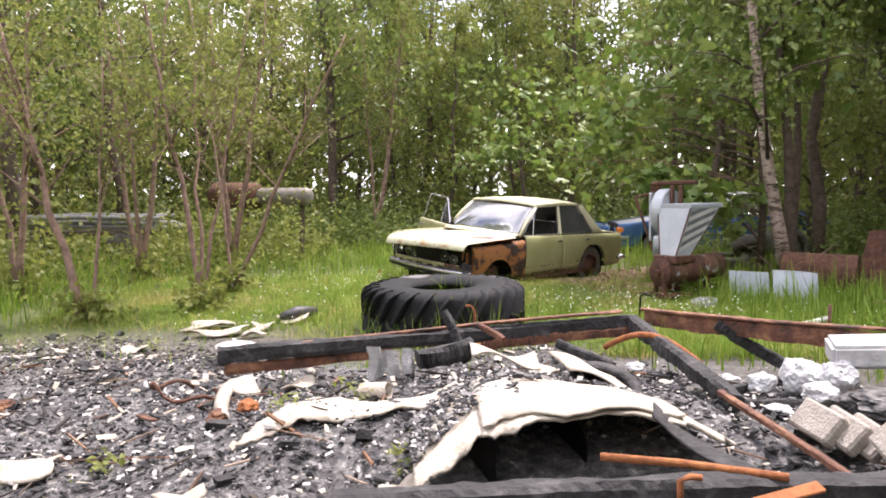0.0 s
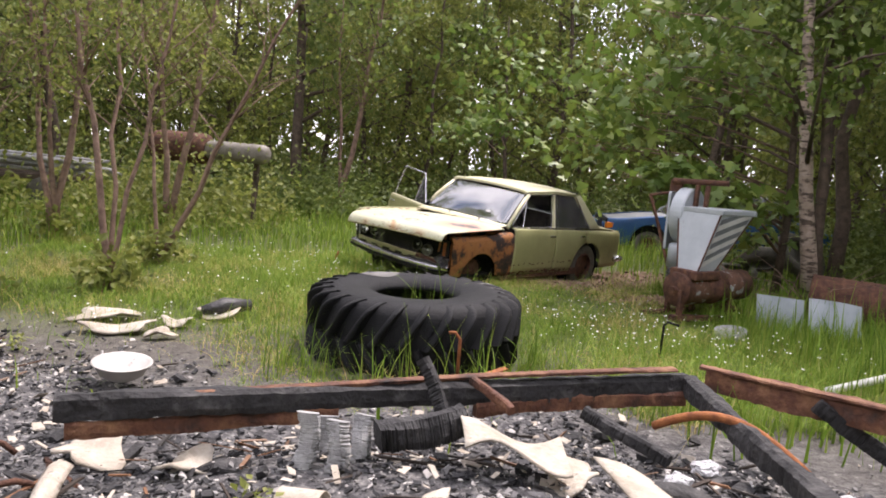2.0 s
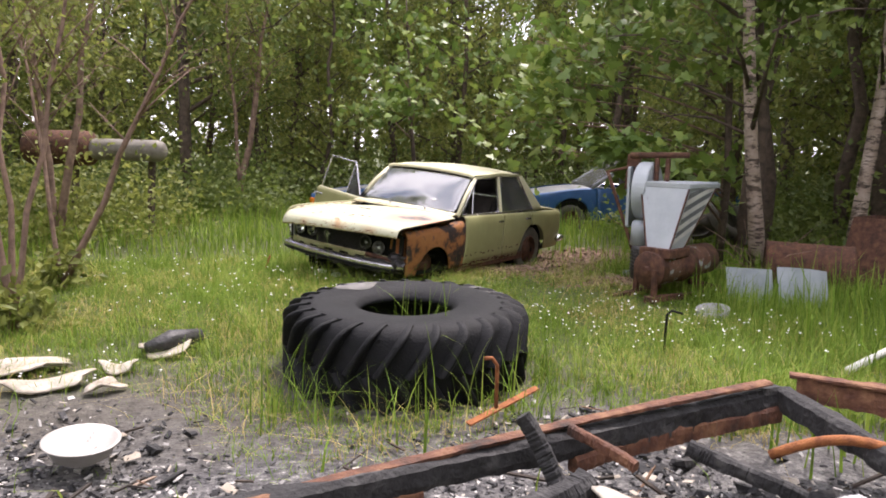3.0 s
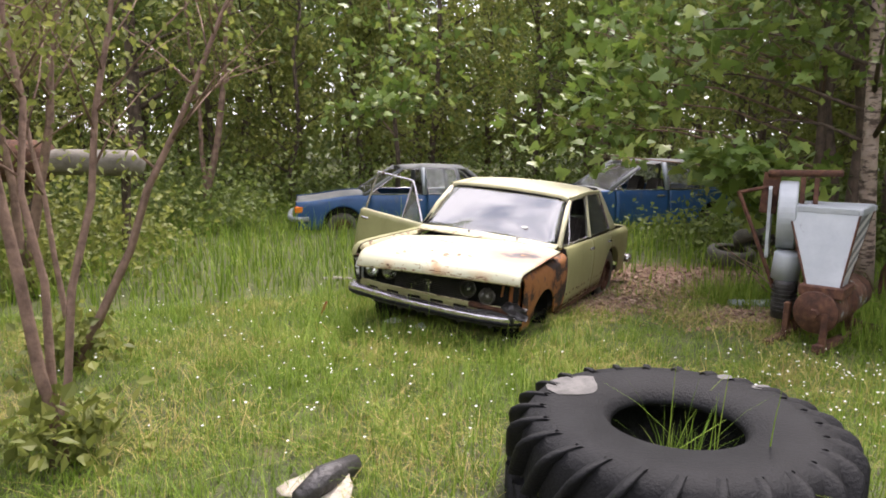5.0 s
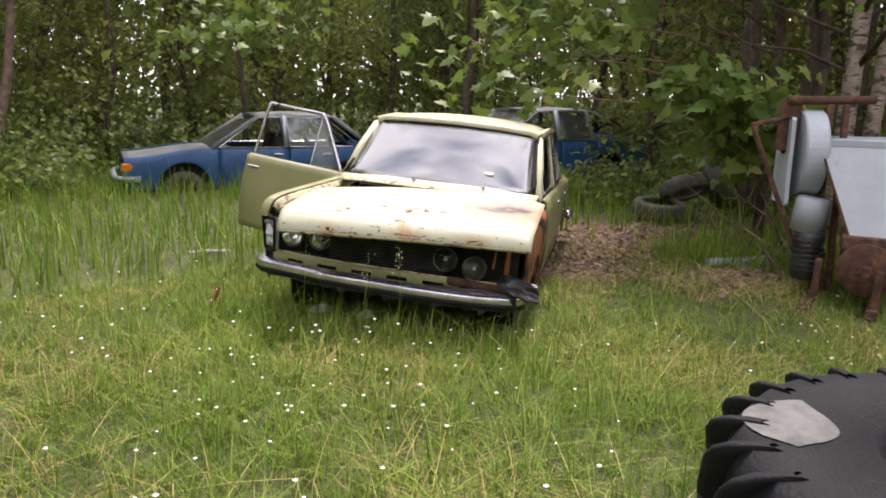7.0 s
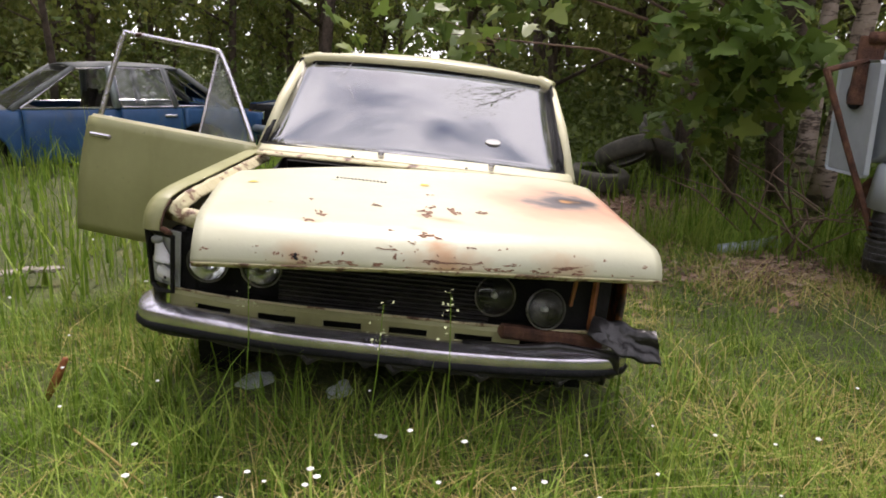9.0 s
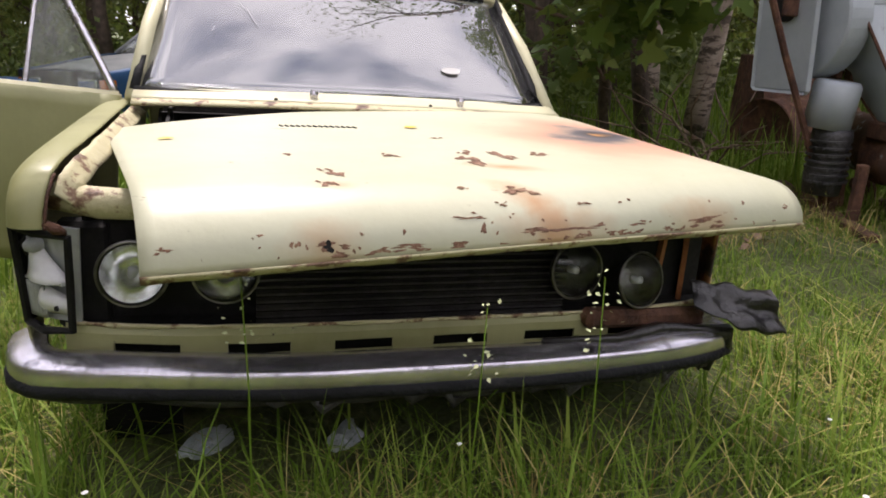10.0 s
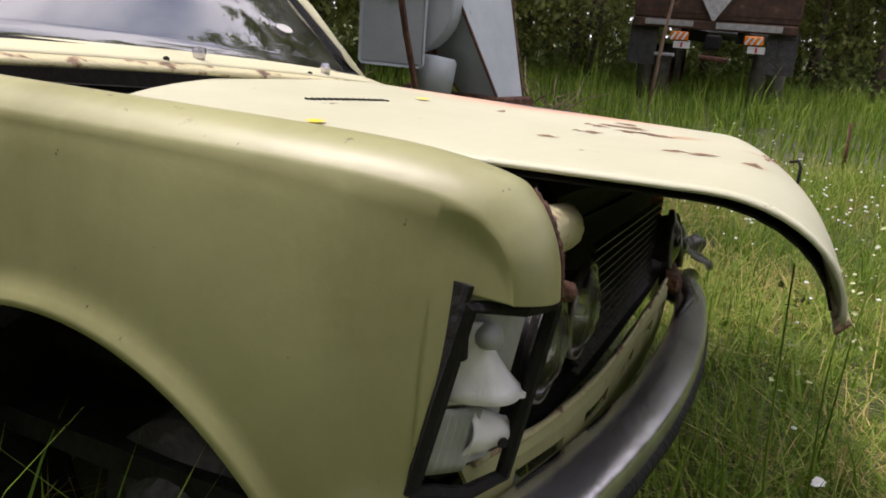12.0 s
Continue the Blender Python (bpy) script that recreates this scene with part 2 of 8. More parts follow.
M_enamel = mat("chipped_white_enamel", [(0.3, (0.34, 0.32, 0.3)), (0.7, (0.52, 0.5, 0.47))], 5, 0.35, 0, 0.1, 40)
ramp_over(M_enamel, 7, RUST, 0.58, 0.66, rough=0.8)


def glass(name, rough=0.03, tint=(0.9, 0.94, 0.92), clear=0.75, ior=1.6):
    m = bpy.data.materials.new(name)
    m.use_nodes = True
    n, l = m.node_tree.nodes, m.node_tree.links
    g = n.new("ShaderNodeBsdfGlossy")
    g.inputs["Roughness"].default_value = rough
    t = n.new("ShaderNodeBsdfTransparent")
    t.inputs["Color"].default_value = (*tint, 1)
    d = n.new("ShaderNodeBsdfDiffuse")
    d.inputs["Color"].default_value = (0.35, 0.36, 0.35, 1)
    tc, no = n.new("ShaderNodeTexCoord"), n.new("ShaderNodeTexNoise")
    no.inputs["Scale"].default_value, no.inputs["Detail"].default_value = 5, 8
    l.new(tc.outputs["Object"], no.inputs["Vector"])
    mr = n.new("ShaderNodeMapRange")
    mr.inputs["From Min"].default_value, mr.inputs["From Max"].default_value = 0.4, 0.85
    mr.inputs["To Min"].default_value, mr.inputs["To Max"].default_value = 1 - clear - 0.15, 1 - clear + 0.2
    l.new(no.outputs["Fac"], mr.inputs["Value"])
    dirt = n.new("ShaderNodeMixShader")
    l.new(mr.outputs[0], dirt.inputs["Fac"]), l.new(t.outputs[0], dirt.inputs[1]), l.new(d.outputs[0], dirt.inputs[2])
    f = n.new("ShaderNodeFresnel")
    f.inputs["IOR"].default_value = ior
    mx = n.new("ShaderNodeMixShader")
    l.new(f.outputs[0], mx.inputs["Fac"]), l.new(dirt.outputs[0], mx.inputs[1]), l.new(g.outputs[0], mx.inputs[2])
    l.new(mx.outputs[0], n["Material Output"].inputs["Surface"])
    return m


M_glass = glass("dusty_window_glass")
M_screen = glass("sky_reflecting_windscreen_glass", 0.02, (0.85, 0.88, 0.87), 0.8, 3.9)
M_lens = glass("headlamp_lens_glass", 0.03, (0.95, 0.97, 0.94), 1.06, 1.5)

# ---- builders ----
def smooth(me, on=True):
    me.polygons.foreach_set("use_smooth", [on] * len(me.polygons))
    return me


def mesh_np(name, V, F, mats, soft=False):
    me = bpy.data.meshes.new(name)
    V, F = np.asarray(V, dtype=np.float32), np.asarray(F, dtype=np.int32)
    k = F.shape[1]
    me.vertices.add(len(V))
    me.vertices.foreach_set("co", V.ravel())
    me.loops.add(F.size)
    me.loops.foreach_set("vertex_index", F.ravel())
    me.polygons.add(len(F))
    me.polygons.foreach_set("loop_start", np.arange(0, F.size, k, dtype=np.int32))
    me.polygons.foreach_set("loop_total", np.full(len(F), k, dtype=np.int32))
    me.update(calc_edges=True)
    for m in mats if isinstance(mats, (list, tuple)) else [mats]:
        me.materials.append(m)
    return smooth(me, soft)


def part(name, bm, material, parent, label="", soft=False):
    """Links a bmesh (or a mesh) as one mesh object under a thing or a part."""
    if isinstance(bm, bmesh.types.BMesh):
        me = bpy.data.meshes.new(name)
        bm.to_mesh(me)
        bm.free()
        me.materials.append(material)
        smooth(me, soft)
    else:
        me = bm
    ob = new(name, me)
    ob.parent = parent
    if label:
        tagged(ob, label)
    return ob


def thing(name, m, label, category, group="", kind=""):
    ob = new(name)
    ob.empty_display_size = 0.1
    ob.matrix_world = m
    return tagged(ob, label, category, group, kind)


def solo(name, bm, material, m, label, category, group="", kind="", soft=False):
    ob = part(name, bm, material, None, soft=soft)
    ob.matrix_world = m
    return tagged(ob, label, category, group, kind)


def grid(f, nu, nv, thick=0.0):
    """A sheet from f(u, v), u and v from 0 to 1, given a thickness on its inner side."""
    bm = bmesh.new()
    vs = [[bm.verts.new(f(i / nu, j / nv)) for j in range(nv + 1)] for i in range(nu + 1)]
    for i in range(nu):
        for j in range(nv):
            bm.faces.new((vs[i][j], vs[i + 1][j], vs[i + 1][j + 1], vs[i][j + 1]))
    bmesh.ops.remove_doubles(bm, verts=bm.verts, dist=1e-5)
    bm.normal_update()
    if thick:
        bmesh.ops.solidify(bm, geom=bm.faces[:], thickness=thick)
    bmesh.ops.recalc_face_normals(bm, faces=bm.faces[:])
    return bm


def box(sx, sy, sz, m=None, bevel=0.0, segs=1, bm=None):
    b = bmesh.new()
    bmesh.ops.create_cube(b, size=1)
    bmesh.ops.scale(b, vec=(sx, sy, sz), verts=b.verts)
    if bevel:
        bmesh.ops.bevel(b, geom=b.edges[:], offset=bevel, segments=segs, affect="EDGES")
    if m is not None:
        b.transform(m)
    return merge(bm, b)


def merge(bm, b):
    if bm is None:
        return b
    t = bpy.data.meshes.new("t")
    b.to_mesh(t)
    b.free()
    bm.from_mesh(t)
    bpy.data.meshes.remove(t)
    return bm


def lathe(profile, n=32, bm=None, m=None):
    """A turned body round z from (radius, height) pairs."""
    b = bmesh.new()
    rings = []
    for r, z in profile:
        if r < 1e-6:
            rings.append([b.verts.new((0, 0, z))] * n)
        else:
            rings.append([b.verts.new((r * math.cos(6.2832 * k / n), r * math.sin(6.2832 * k / n), z)) for k in range(n)])
    for a, c in zip(rings, rings[1:]):
        for k in range(n):
            q = (k + 1) % n
            vs = []
            for v in (a[k], a[q], c[q], c[k]):
                if v not in vs:
                    vs.append(v)
            if len(vs) > 2:
                b.faces.new(vs)
    bmesh.ops.recalc_face_normals(b, faces=b.faces[:])
    if m is not None:
        b.transform(m)
    return merge(bm, b)


def tube(points, radii, n=8, bm=None, jitter=0.0, rng=None):
    """A tapered tube along points."""
    b = bmesh.new()
    pts = [Vector(p) for p in points]
    if not isinstance(radii, (list, tuple)):
        radii = [radii] * len(pts)
    rings = []
    ref = Vector((0.31, 0.87, 0.38))
    for k, p in enumerate(pts):
        d = (pts[min(k + 1, len(pts) - 1)] - pts[max(k - 1, 0)]).normalized()
        a = d.cross(ref)
        if a.length < 0.1:
            a = d.cross(Vector((1, 0, 0)))
        a.normalize()
        c = d.cross(a)
        rr = []
        for q in range(n):
            w = radii[k] * (1 + (rng.uniform(-jitter, jitter) if jitter else 0))
            rr.append(b.verts.new(p + w * (math.cos(6.2832 * q / n) * a + math.sin(6.2832 * q / n) * c)))
        rings.append(rr)
    for a, c in zip(rings, rings[1:]):
        for q in range(n):
            b.faces.new((a[q], a[(q + 1) % n], c[(q + 1) % n], c[q]))
    b.faces.new(rings[0][::-1]), b.faces.new(rings[-1])
    return merge(bm, b)


def sstep(v, a, b):
    t = np.clip((np.asarray(v, dtype=float) - a) / (b - a), 0, 1)
    return t * t * (3 - 2 * t)


# ---- ground ----
def height(x, y):
    x, y = np.asarray(x, dtype=float), np.asarray(y, dtype=float)
    h = 0.025 * np.sin(1.3 * x + 0.4 * y) * np.sin(0.9 * y - 0.3 * x) + 0.012 * np.sin(3.7 * x + 1.1) * np.sin(3.1 * y)
    h += 0.10 * np.exp(-((x - 0.2) / 2.6) ** 2 - ((y - 9.9) / 1.9) ** 2)
    h += 0.20 * np.exp(-((x - 0.2) / 1.5) ** 4 - ((y - 3.95) / 0.85) ** 4)
    deb = sstep(6.3 - y + 0.4 * np.sin(1.7 * x), 0, 1)
    h += deb * (0.05 + 0.03 * np.sin(5.1 * x + 2.2 * y) * np.sin(4.3 * y - 1.5 * x))
    h += 0.18 * np.exp(-((x - 2.3) / 0.8) ** 2 - ((y - 3.7) / 0.7) ** 2)
    return h


def axis(lo, hi, step, far):
    a = list(np.arange(lo, hi + 1e-6, step))
    d, left, right = step, [], []
    x = lo
    while x > -far:
        d *= 1.35
        x -= d
        left.append(x)
    d, x = step, hi
    while x < far:
        d *= 1.35
        x += d
        right.append(x)
    return np.array(left[::-1] + a + right)


gx, gy = axis(-6, 9, 0.12, 500), axis(-1.5, 20, 0.12, 500)
GX, GY = np.meshgrid(gx, gy, indexing="ij")
fade = np.exp(-np.maximum(0, np.hypot(GX - 1, GY - 8) - 20) / 20)
GV = np.stack([GX, GY, height(GX, GY) * fade], -1).reshape(-1, 3)
ni, nj = len(gx), len(gy)
idx = np.arange(ni * nj).reshape(ni, nj)
GF = np.stack([idx[:-1, :-1], idx[1:, :-1], idx[1:, 1:], idx[:-1, 1:]], -1).reshape(-1, 4)

M_ground = bpy.data.materials.new("meadow_soil")
M_ground.use_nodes = True
def ground_nodes(m):
    n, l = m.node_tree.nodes, m.node_tree.links
    b = n["Principled BSDF"]
    b.inputs["Roughness"].default_value = 0.95
    tc = n.new("ShaderNodeTexCoord")
    def noise_ramp(scale, stops, detail=8):
        no = n.new("ShaderNodeTexNoise")
        no.inputs["Scale"].default_value, no.inputs["Detail"].default_value, no.inputs["Roughness"].default_value = scale, detail, 0.7
        l.new(tc.outputs["Object"], no.inputs["Vector"])
        r = n.new("ShaderNodeValToRGB")
        e = r.color_ramp.elements
        while len(e) < len(stops):
            e.new(0.5)
        for k, (p, c) in enumerate(stops):
            e[k].position, e[k].color = p, (*c, 1)
        l.new(no.outputs["Fac"], r.inputs["Fac"])
        return r.outputs["Color"]
    def blob(cx, cy, rx, ry, soft, wob=0.5):
        """1 inside an ellipse with a ragged rim, 0 outside."""
        no = n.new("ShaderNodeTexNoise")
        no.inputs["Scale"].default_value, no.inputs["Detail"].default_value = 1.6, 7
        l.new(tc.outputs["Object"], no.inputs["Vector"])
        mp = n.new("ShaderNodeMapping")
        mp.vector_type = "POINT"
        mp.inputs["Location"].default_value = (-cx / rx, -cy / ry, 0)
        mp.inputs["Scale"].default_value = (1 / rx, 1 / ry, 0)
        l.new(tc.outputs["Object"], mp.inputs["Vector"])
        ln = n.new("ShaderNodeVectorMath")
        ln.operation = "LENGTH"
        l.new(mp.outputs[0], ln.inputs[0])
        ad = n.new("ShaderNodeMath")
        ad.operation = "MULTIPLY_ADD"
        ad.inputs[1].default_value = wob
        l.new(no.outputs["Fac"], ad.inputs[0]), l.new(ln.outputs["Value"], ad.inputs[2])
        mr = n.new("ShaderNodeMapRange")
        mr.inputs["From Min"].default_value, mr.inputs["From Max"].default_value = 1 + wob / 2 + soft, 1 + wob / 2 - soft
        l.new(ad.outputs[0], mr.inputs["Value"])
        return mr.outputs[0]
    col = noise_ramp(5, [(0.3, (0.035, 0.045, 0.012)), (0.55, (0.075, 0.09, 0.025)), (0.75, (0.15, 0.12, 0.06))])
    def over(c, layer, fac):
        mx = n.new("ShaderNodeMixRGB")
        l.new(fac, mx.inputs["Fac"]), l.new(c, mx.inputs["Color1"]), l.new(layer, mx.inputs["Color2"])
        return mx.outputs["Color"]
    litter = noise_ramp(22, [(0.3, (0.06, 0.035, 0.022)), (0.55, (0.17, 0.1, 0.06)), (0.75, (0.3, 0.22, 0.15))])
    ash = noise_ramp(16, [(0.25, (0.012, 0.012, 0.013)), (0.45, (0.06, 0.058, 0.06)), (0.6, (0.16, 0.155, 0.15)), (0.72, (0.55, 0.53, 0.5))])
    ashsoil = noise_ramp(12, [(0.3, (0.04, 0.035, 0.03)), (0.6, (0.11, 0.1, 0.085)), (0.75, (0.22, 0.2, 0.17))])
    col = over(col, litter, blob(3.4, 11.75, 2.0, 1.05, 0.25))
    col = over(col, litter, blob(1.95, 10.8, 0.8, 0.5, 0.3))
    col = over(col, litter, blob(3.15, 9.95, 0.75, 0.5, 0.3))
    col = over(col, ashsoil, blob(-1.0, 2.0, 6.0, 5.6, 0.12, 0.35))
    col = over(col, ash, blob(-0.5, 1.2, 4.4, 5.0, 0.1, 0.3))
    l.new(col, b.inputs["Base Color"])
    n2 = n.new("ShaderNodeTexNoise")
    n2.inputs["Scale"].default_value, n2.inputs["Detail"].default_value = 40, 6
    l.new(tc.outputs["Object"], n2.inputs["Vector"])
    bp = n.new("ShaderNodeBump")
    bp.inputs["Strength"].default_value, bp.inputs["Distance"].default_value = 0.9, 0.03
    l.new(n2.outputs["Fac"], bp.inputs["Height"])
    l.new(bp.outputs["Normal"], b.inputs["Normal"])
ground_nodes(M_ground)
tagged(new("ground", mesh_np("ground", GV, GF, M_ground, True)), "uneven meadow soil with a burnt ash-covered patch", "ground", kind="structure")

# ---- cars ----
def car_side(P, s):
    """X of the body side at (y, z); s is -1 for the car's right, 1 for its left."""
    def f(y, z):
        w = P["half"] - P["nose"] * max(0.0, (P["fy"] + 0.55 - y) / 0.55) ** 2 - 0.05 * max(0.0, (y - P["ry"] + 0.5) / 0.5) ** 2
        t = (z - P["mid"]) / 0.32
        return s * (w - 0.03 * t * t if t < 0 else w - 0.045 * t * t)
    return f


def arch(y, cy, r, cz, low):
    """Lower rim of a panel that a wheel opening cuts."""
    d = abs(y - cy)
    return max(low, cz + math.sqrt(max(0, r * r - d * d))) if d < r else low


def side_panel(P, s, y0, y1, low, top, n=18, rows=8, thick=0.012, shoulder=0.0):
    f = car_side(P, s)
    def g(u, v):
        y = y0 + (y1 - y0) * u
        lo, hi = low(y), top(y)
        sh = min(shoulder, 0.6 * (hi - lo))
        if shoulder and v > 0.72:
            a = (v - 0.72) / 0.28 * math.pi / 2
            zb = hi - sh
            return (f(y, zb) - s * sh * 1.25 * (1 - math.cos(a)), y, zb + sh * math.sin(a))
        z = lo + (hi - sh - lo) * (v / 0.72 if shoulder else v)
        return (f(y, z), y, z)
    return grid(g, n, rows, thick)


def wheel(parent, x, y, z, r, w, s, flat=0.0):
    m = Matrix.Translation((x, y, z)) @ pose(0, 0, 0, 0, 90, 0)
    wh = part("wheel", lathe([(r * 0.55, -w / 2), (r * 0.62, -w * 0.42), (r * 0.62, w * 0.42), (r * 0.55, w / 2)], 24, m=m), M_rust, parent, "rusty wheel", True)
    part("tyre", lathe([(r * 0.62, -w * 0.4), (r * 0.72, -w / 2), (r * 0.93, -w * 0.47), (r, -w * 0.33), (r, w * 0.33), (r * 0.93, w * 0.47), (r * 0.72, w / 2), (r * 0.62, w * 0.4)], 28, m=m), M_oldtyre, wh, "perished black tyre", True)
    part("hub", lathe([(0, s * w * 0.3), (r * 0.3, s * w * 0.3), (r * 0.4, s * w * 0.1), (r * 0.62, s * w * 0.05)], 20, m=m), M_rust, wh, "", True)
    return wh


def quad(a, b, c, d, thick=0.006, bow=0.0):
    a, b, c, d = (Vector(p) for p in (a, b, c, d))
    nrm = (b - a).cross(d - a).normalized()
    def f(u, v):
        return (a * (1 - u) + b * u) * (1 - v) + (d * (1 - u) + c * u) * v + nrm * (bow * 16 * u * (1 - u) * v * (1 - v))
    return grid(f, 8, 6, thick)


def frame_bars(points, r, closed=True, bm=None):
    pts = [Vector(p) for p in points]
    return tube(pts + ([pts[0]] if closed else []), r, 6, bm)


# yellow sedan: x to its own left, y to its rear
YC = dict(half=0.785, nose=0.012, fy=-1.12, ry=2.55, mid=0.52)
sedan = thing("sedan", pose(0.667, 10.846, 0.0, 0, 0, -47) @ pose(0, 0, 0.45, 0, 4.6, 0) @ pose(0, 0, -0.45),
              "abandoned pale yellow four-door sedan with rusty burnt front corner, in grass", "car")
def belt(y):
    return 0.80 - 0.022 * max(0, y) - 0.025 * float(sstep(-y, 0.0, 0.3)) - 0.02 * max(0.0, -y - 0.1) - 0.07 * max(0.0, (-0.965 - y) / 0.11) ** 2.4
FW, RW, WR = -0.485, 1.69, 0.30
def low_front(y):
    return 0.655 if y < -0.955 else arch(y, FW, 0.305, 0.215, 0.25)
def low_rear(y):
    return arch(y, RW, 0.33, 0.27, 0.25)
def through_points(pts, t):
    """A smooth curve through points, t from 0 to 1."""
    n = len(pts) - 1
    k = min(n - 1, int(t * n))
    f = t * n - k
    p0, p1, p2, p3 = (Vector(pts[max(0, min(n, q))]) for q in (k - 1, k, k + 1, k + 2))
    return 0.5 * (2 * p1 + (p2 - p0) * f + (2 * p0 - 5 * p1 + 4 * p2 - p3) * f * f + (3 * p1 - p0 - 3 * p2 + p3) * f ** 3)
CREASE = ((-0.829, 0.08, 0.752), (-0.829, -0.25, 0.752), (-0.829, -0.55, 0.750), (-0.829, -0.80, 0.748), (-0.829, -0.93, 0.743), (-0.830, -1.0, 0.733), (-0.830, -1.03, 0.718), (-0.831, -1.047, 0.70), (-0.831, -1.056, 0.68), (-0.831, -1.060, 0.655))
BROW = ((-0.715, 0.08, 0.79), (-0.722, -0.25, 0.785), (-0.726, -0.55, 0.782), (-0.73, -0.80, 0.779), (-0.738, -0.93, 0.774), (-0.748, -1.02, 0.76), (-0.756, -1.05, 0.742), (-0.762, -1.07, 0.715), (-0.766, -1.081, 0.687), (-0.768, -1.086, 0.655))
def fender_side(y, z):
    d = (z - 0.56) / (0.19 if z > 0.56 else 0.30)
    return -(0.842 - (0.013 if z > 0.56 else 0.03) * d * d) + 0.01 * float(sstep(-y, 0.85, 1.06))
def fender_low(y):
    """Wheel opening, then the edge against the corner lamp."""
    if y < -0.976:
        return 0.655 if y < -1.013 else 0.455 + 0.2 * (-0.976 - y) / 0.037
    return max(0.255, arch(y, -0.485, 0.428, 0.098, 0.255))
def right_fender(u, v):
    c, e = through_points(CREASE, u), through_points(BROW, u)
    if v < 0.6:
        lo = min(fender_low(c.y), c.z - 0.001)
        z = lo + (c.z - lo) * v / 0.6
        d = z - arch(c.y, -0.485, 0.428, 0.098, 0.0)
        flare = 0.013 * math.exp(-(d / 0.022) ** 2) if -0.91 < c.y < -0.06 else 0.0
        fade = float(sstep(z, c.z - 0.03, c.z))
        return Vector(((fender_side(c.y, z) - flare) * (1 - fade) + c.x * fade, c.y, z))
    w = (v - 0.6) / 0.4
    p = c.lerp(e, w)
    out = Vector((-0.5, -0.9 * float(sstep(-c.y, 0.95, 1.05)), 0.85 * (1 - 0.9 * float(sstep(-c.y, 1.0, 1.06))))).normalized()
    return p + out * 0.016 * (1 - (2 * w - 1) ** 2)
part("front_fender", grid(right_fender, 130, 40, 0.004), M_cream_side, sedan, "faded cream front fender, darkened for its shaded side", True)
part("fender_top_flange", grid(lambda u, v: through_points(BROW, 0.03 + 0.72 * u) + Vector((0.012 + 0.035 * v, 0.006 + 0.012 * v, -0.004 - 0.03 * v + 0.004 * noise.noise(Vector((14 * u, 3 * v, 0.7))))), 40, 4, 0.004), M_cowl, sedan, "rusty wing flange", True)
part("fender_edge_rust", tube([through_points(BROW, 0.62 + 0.38 * k / 30) + Vector((0.004, 0.0, -0.001)) for k in range(31)], 0.003, 5, None, 0.4, random.Random(3)), M_rust, sedan, "rusty wing edge", True)
part("rusty_bracket", tube([(-0.765, -1.078, 0.665), (-0.745, -1.085, 0.655), (-0.735, -1.07, 0.645)], [0.008, 0.011, 0.007], 7, None, 0.3, random.Random(12)), M_rust, sedan, "rusty bracket at the wing tip", True)
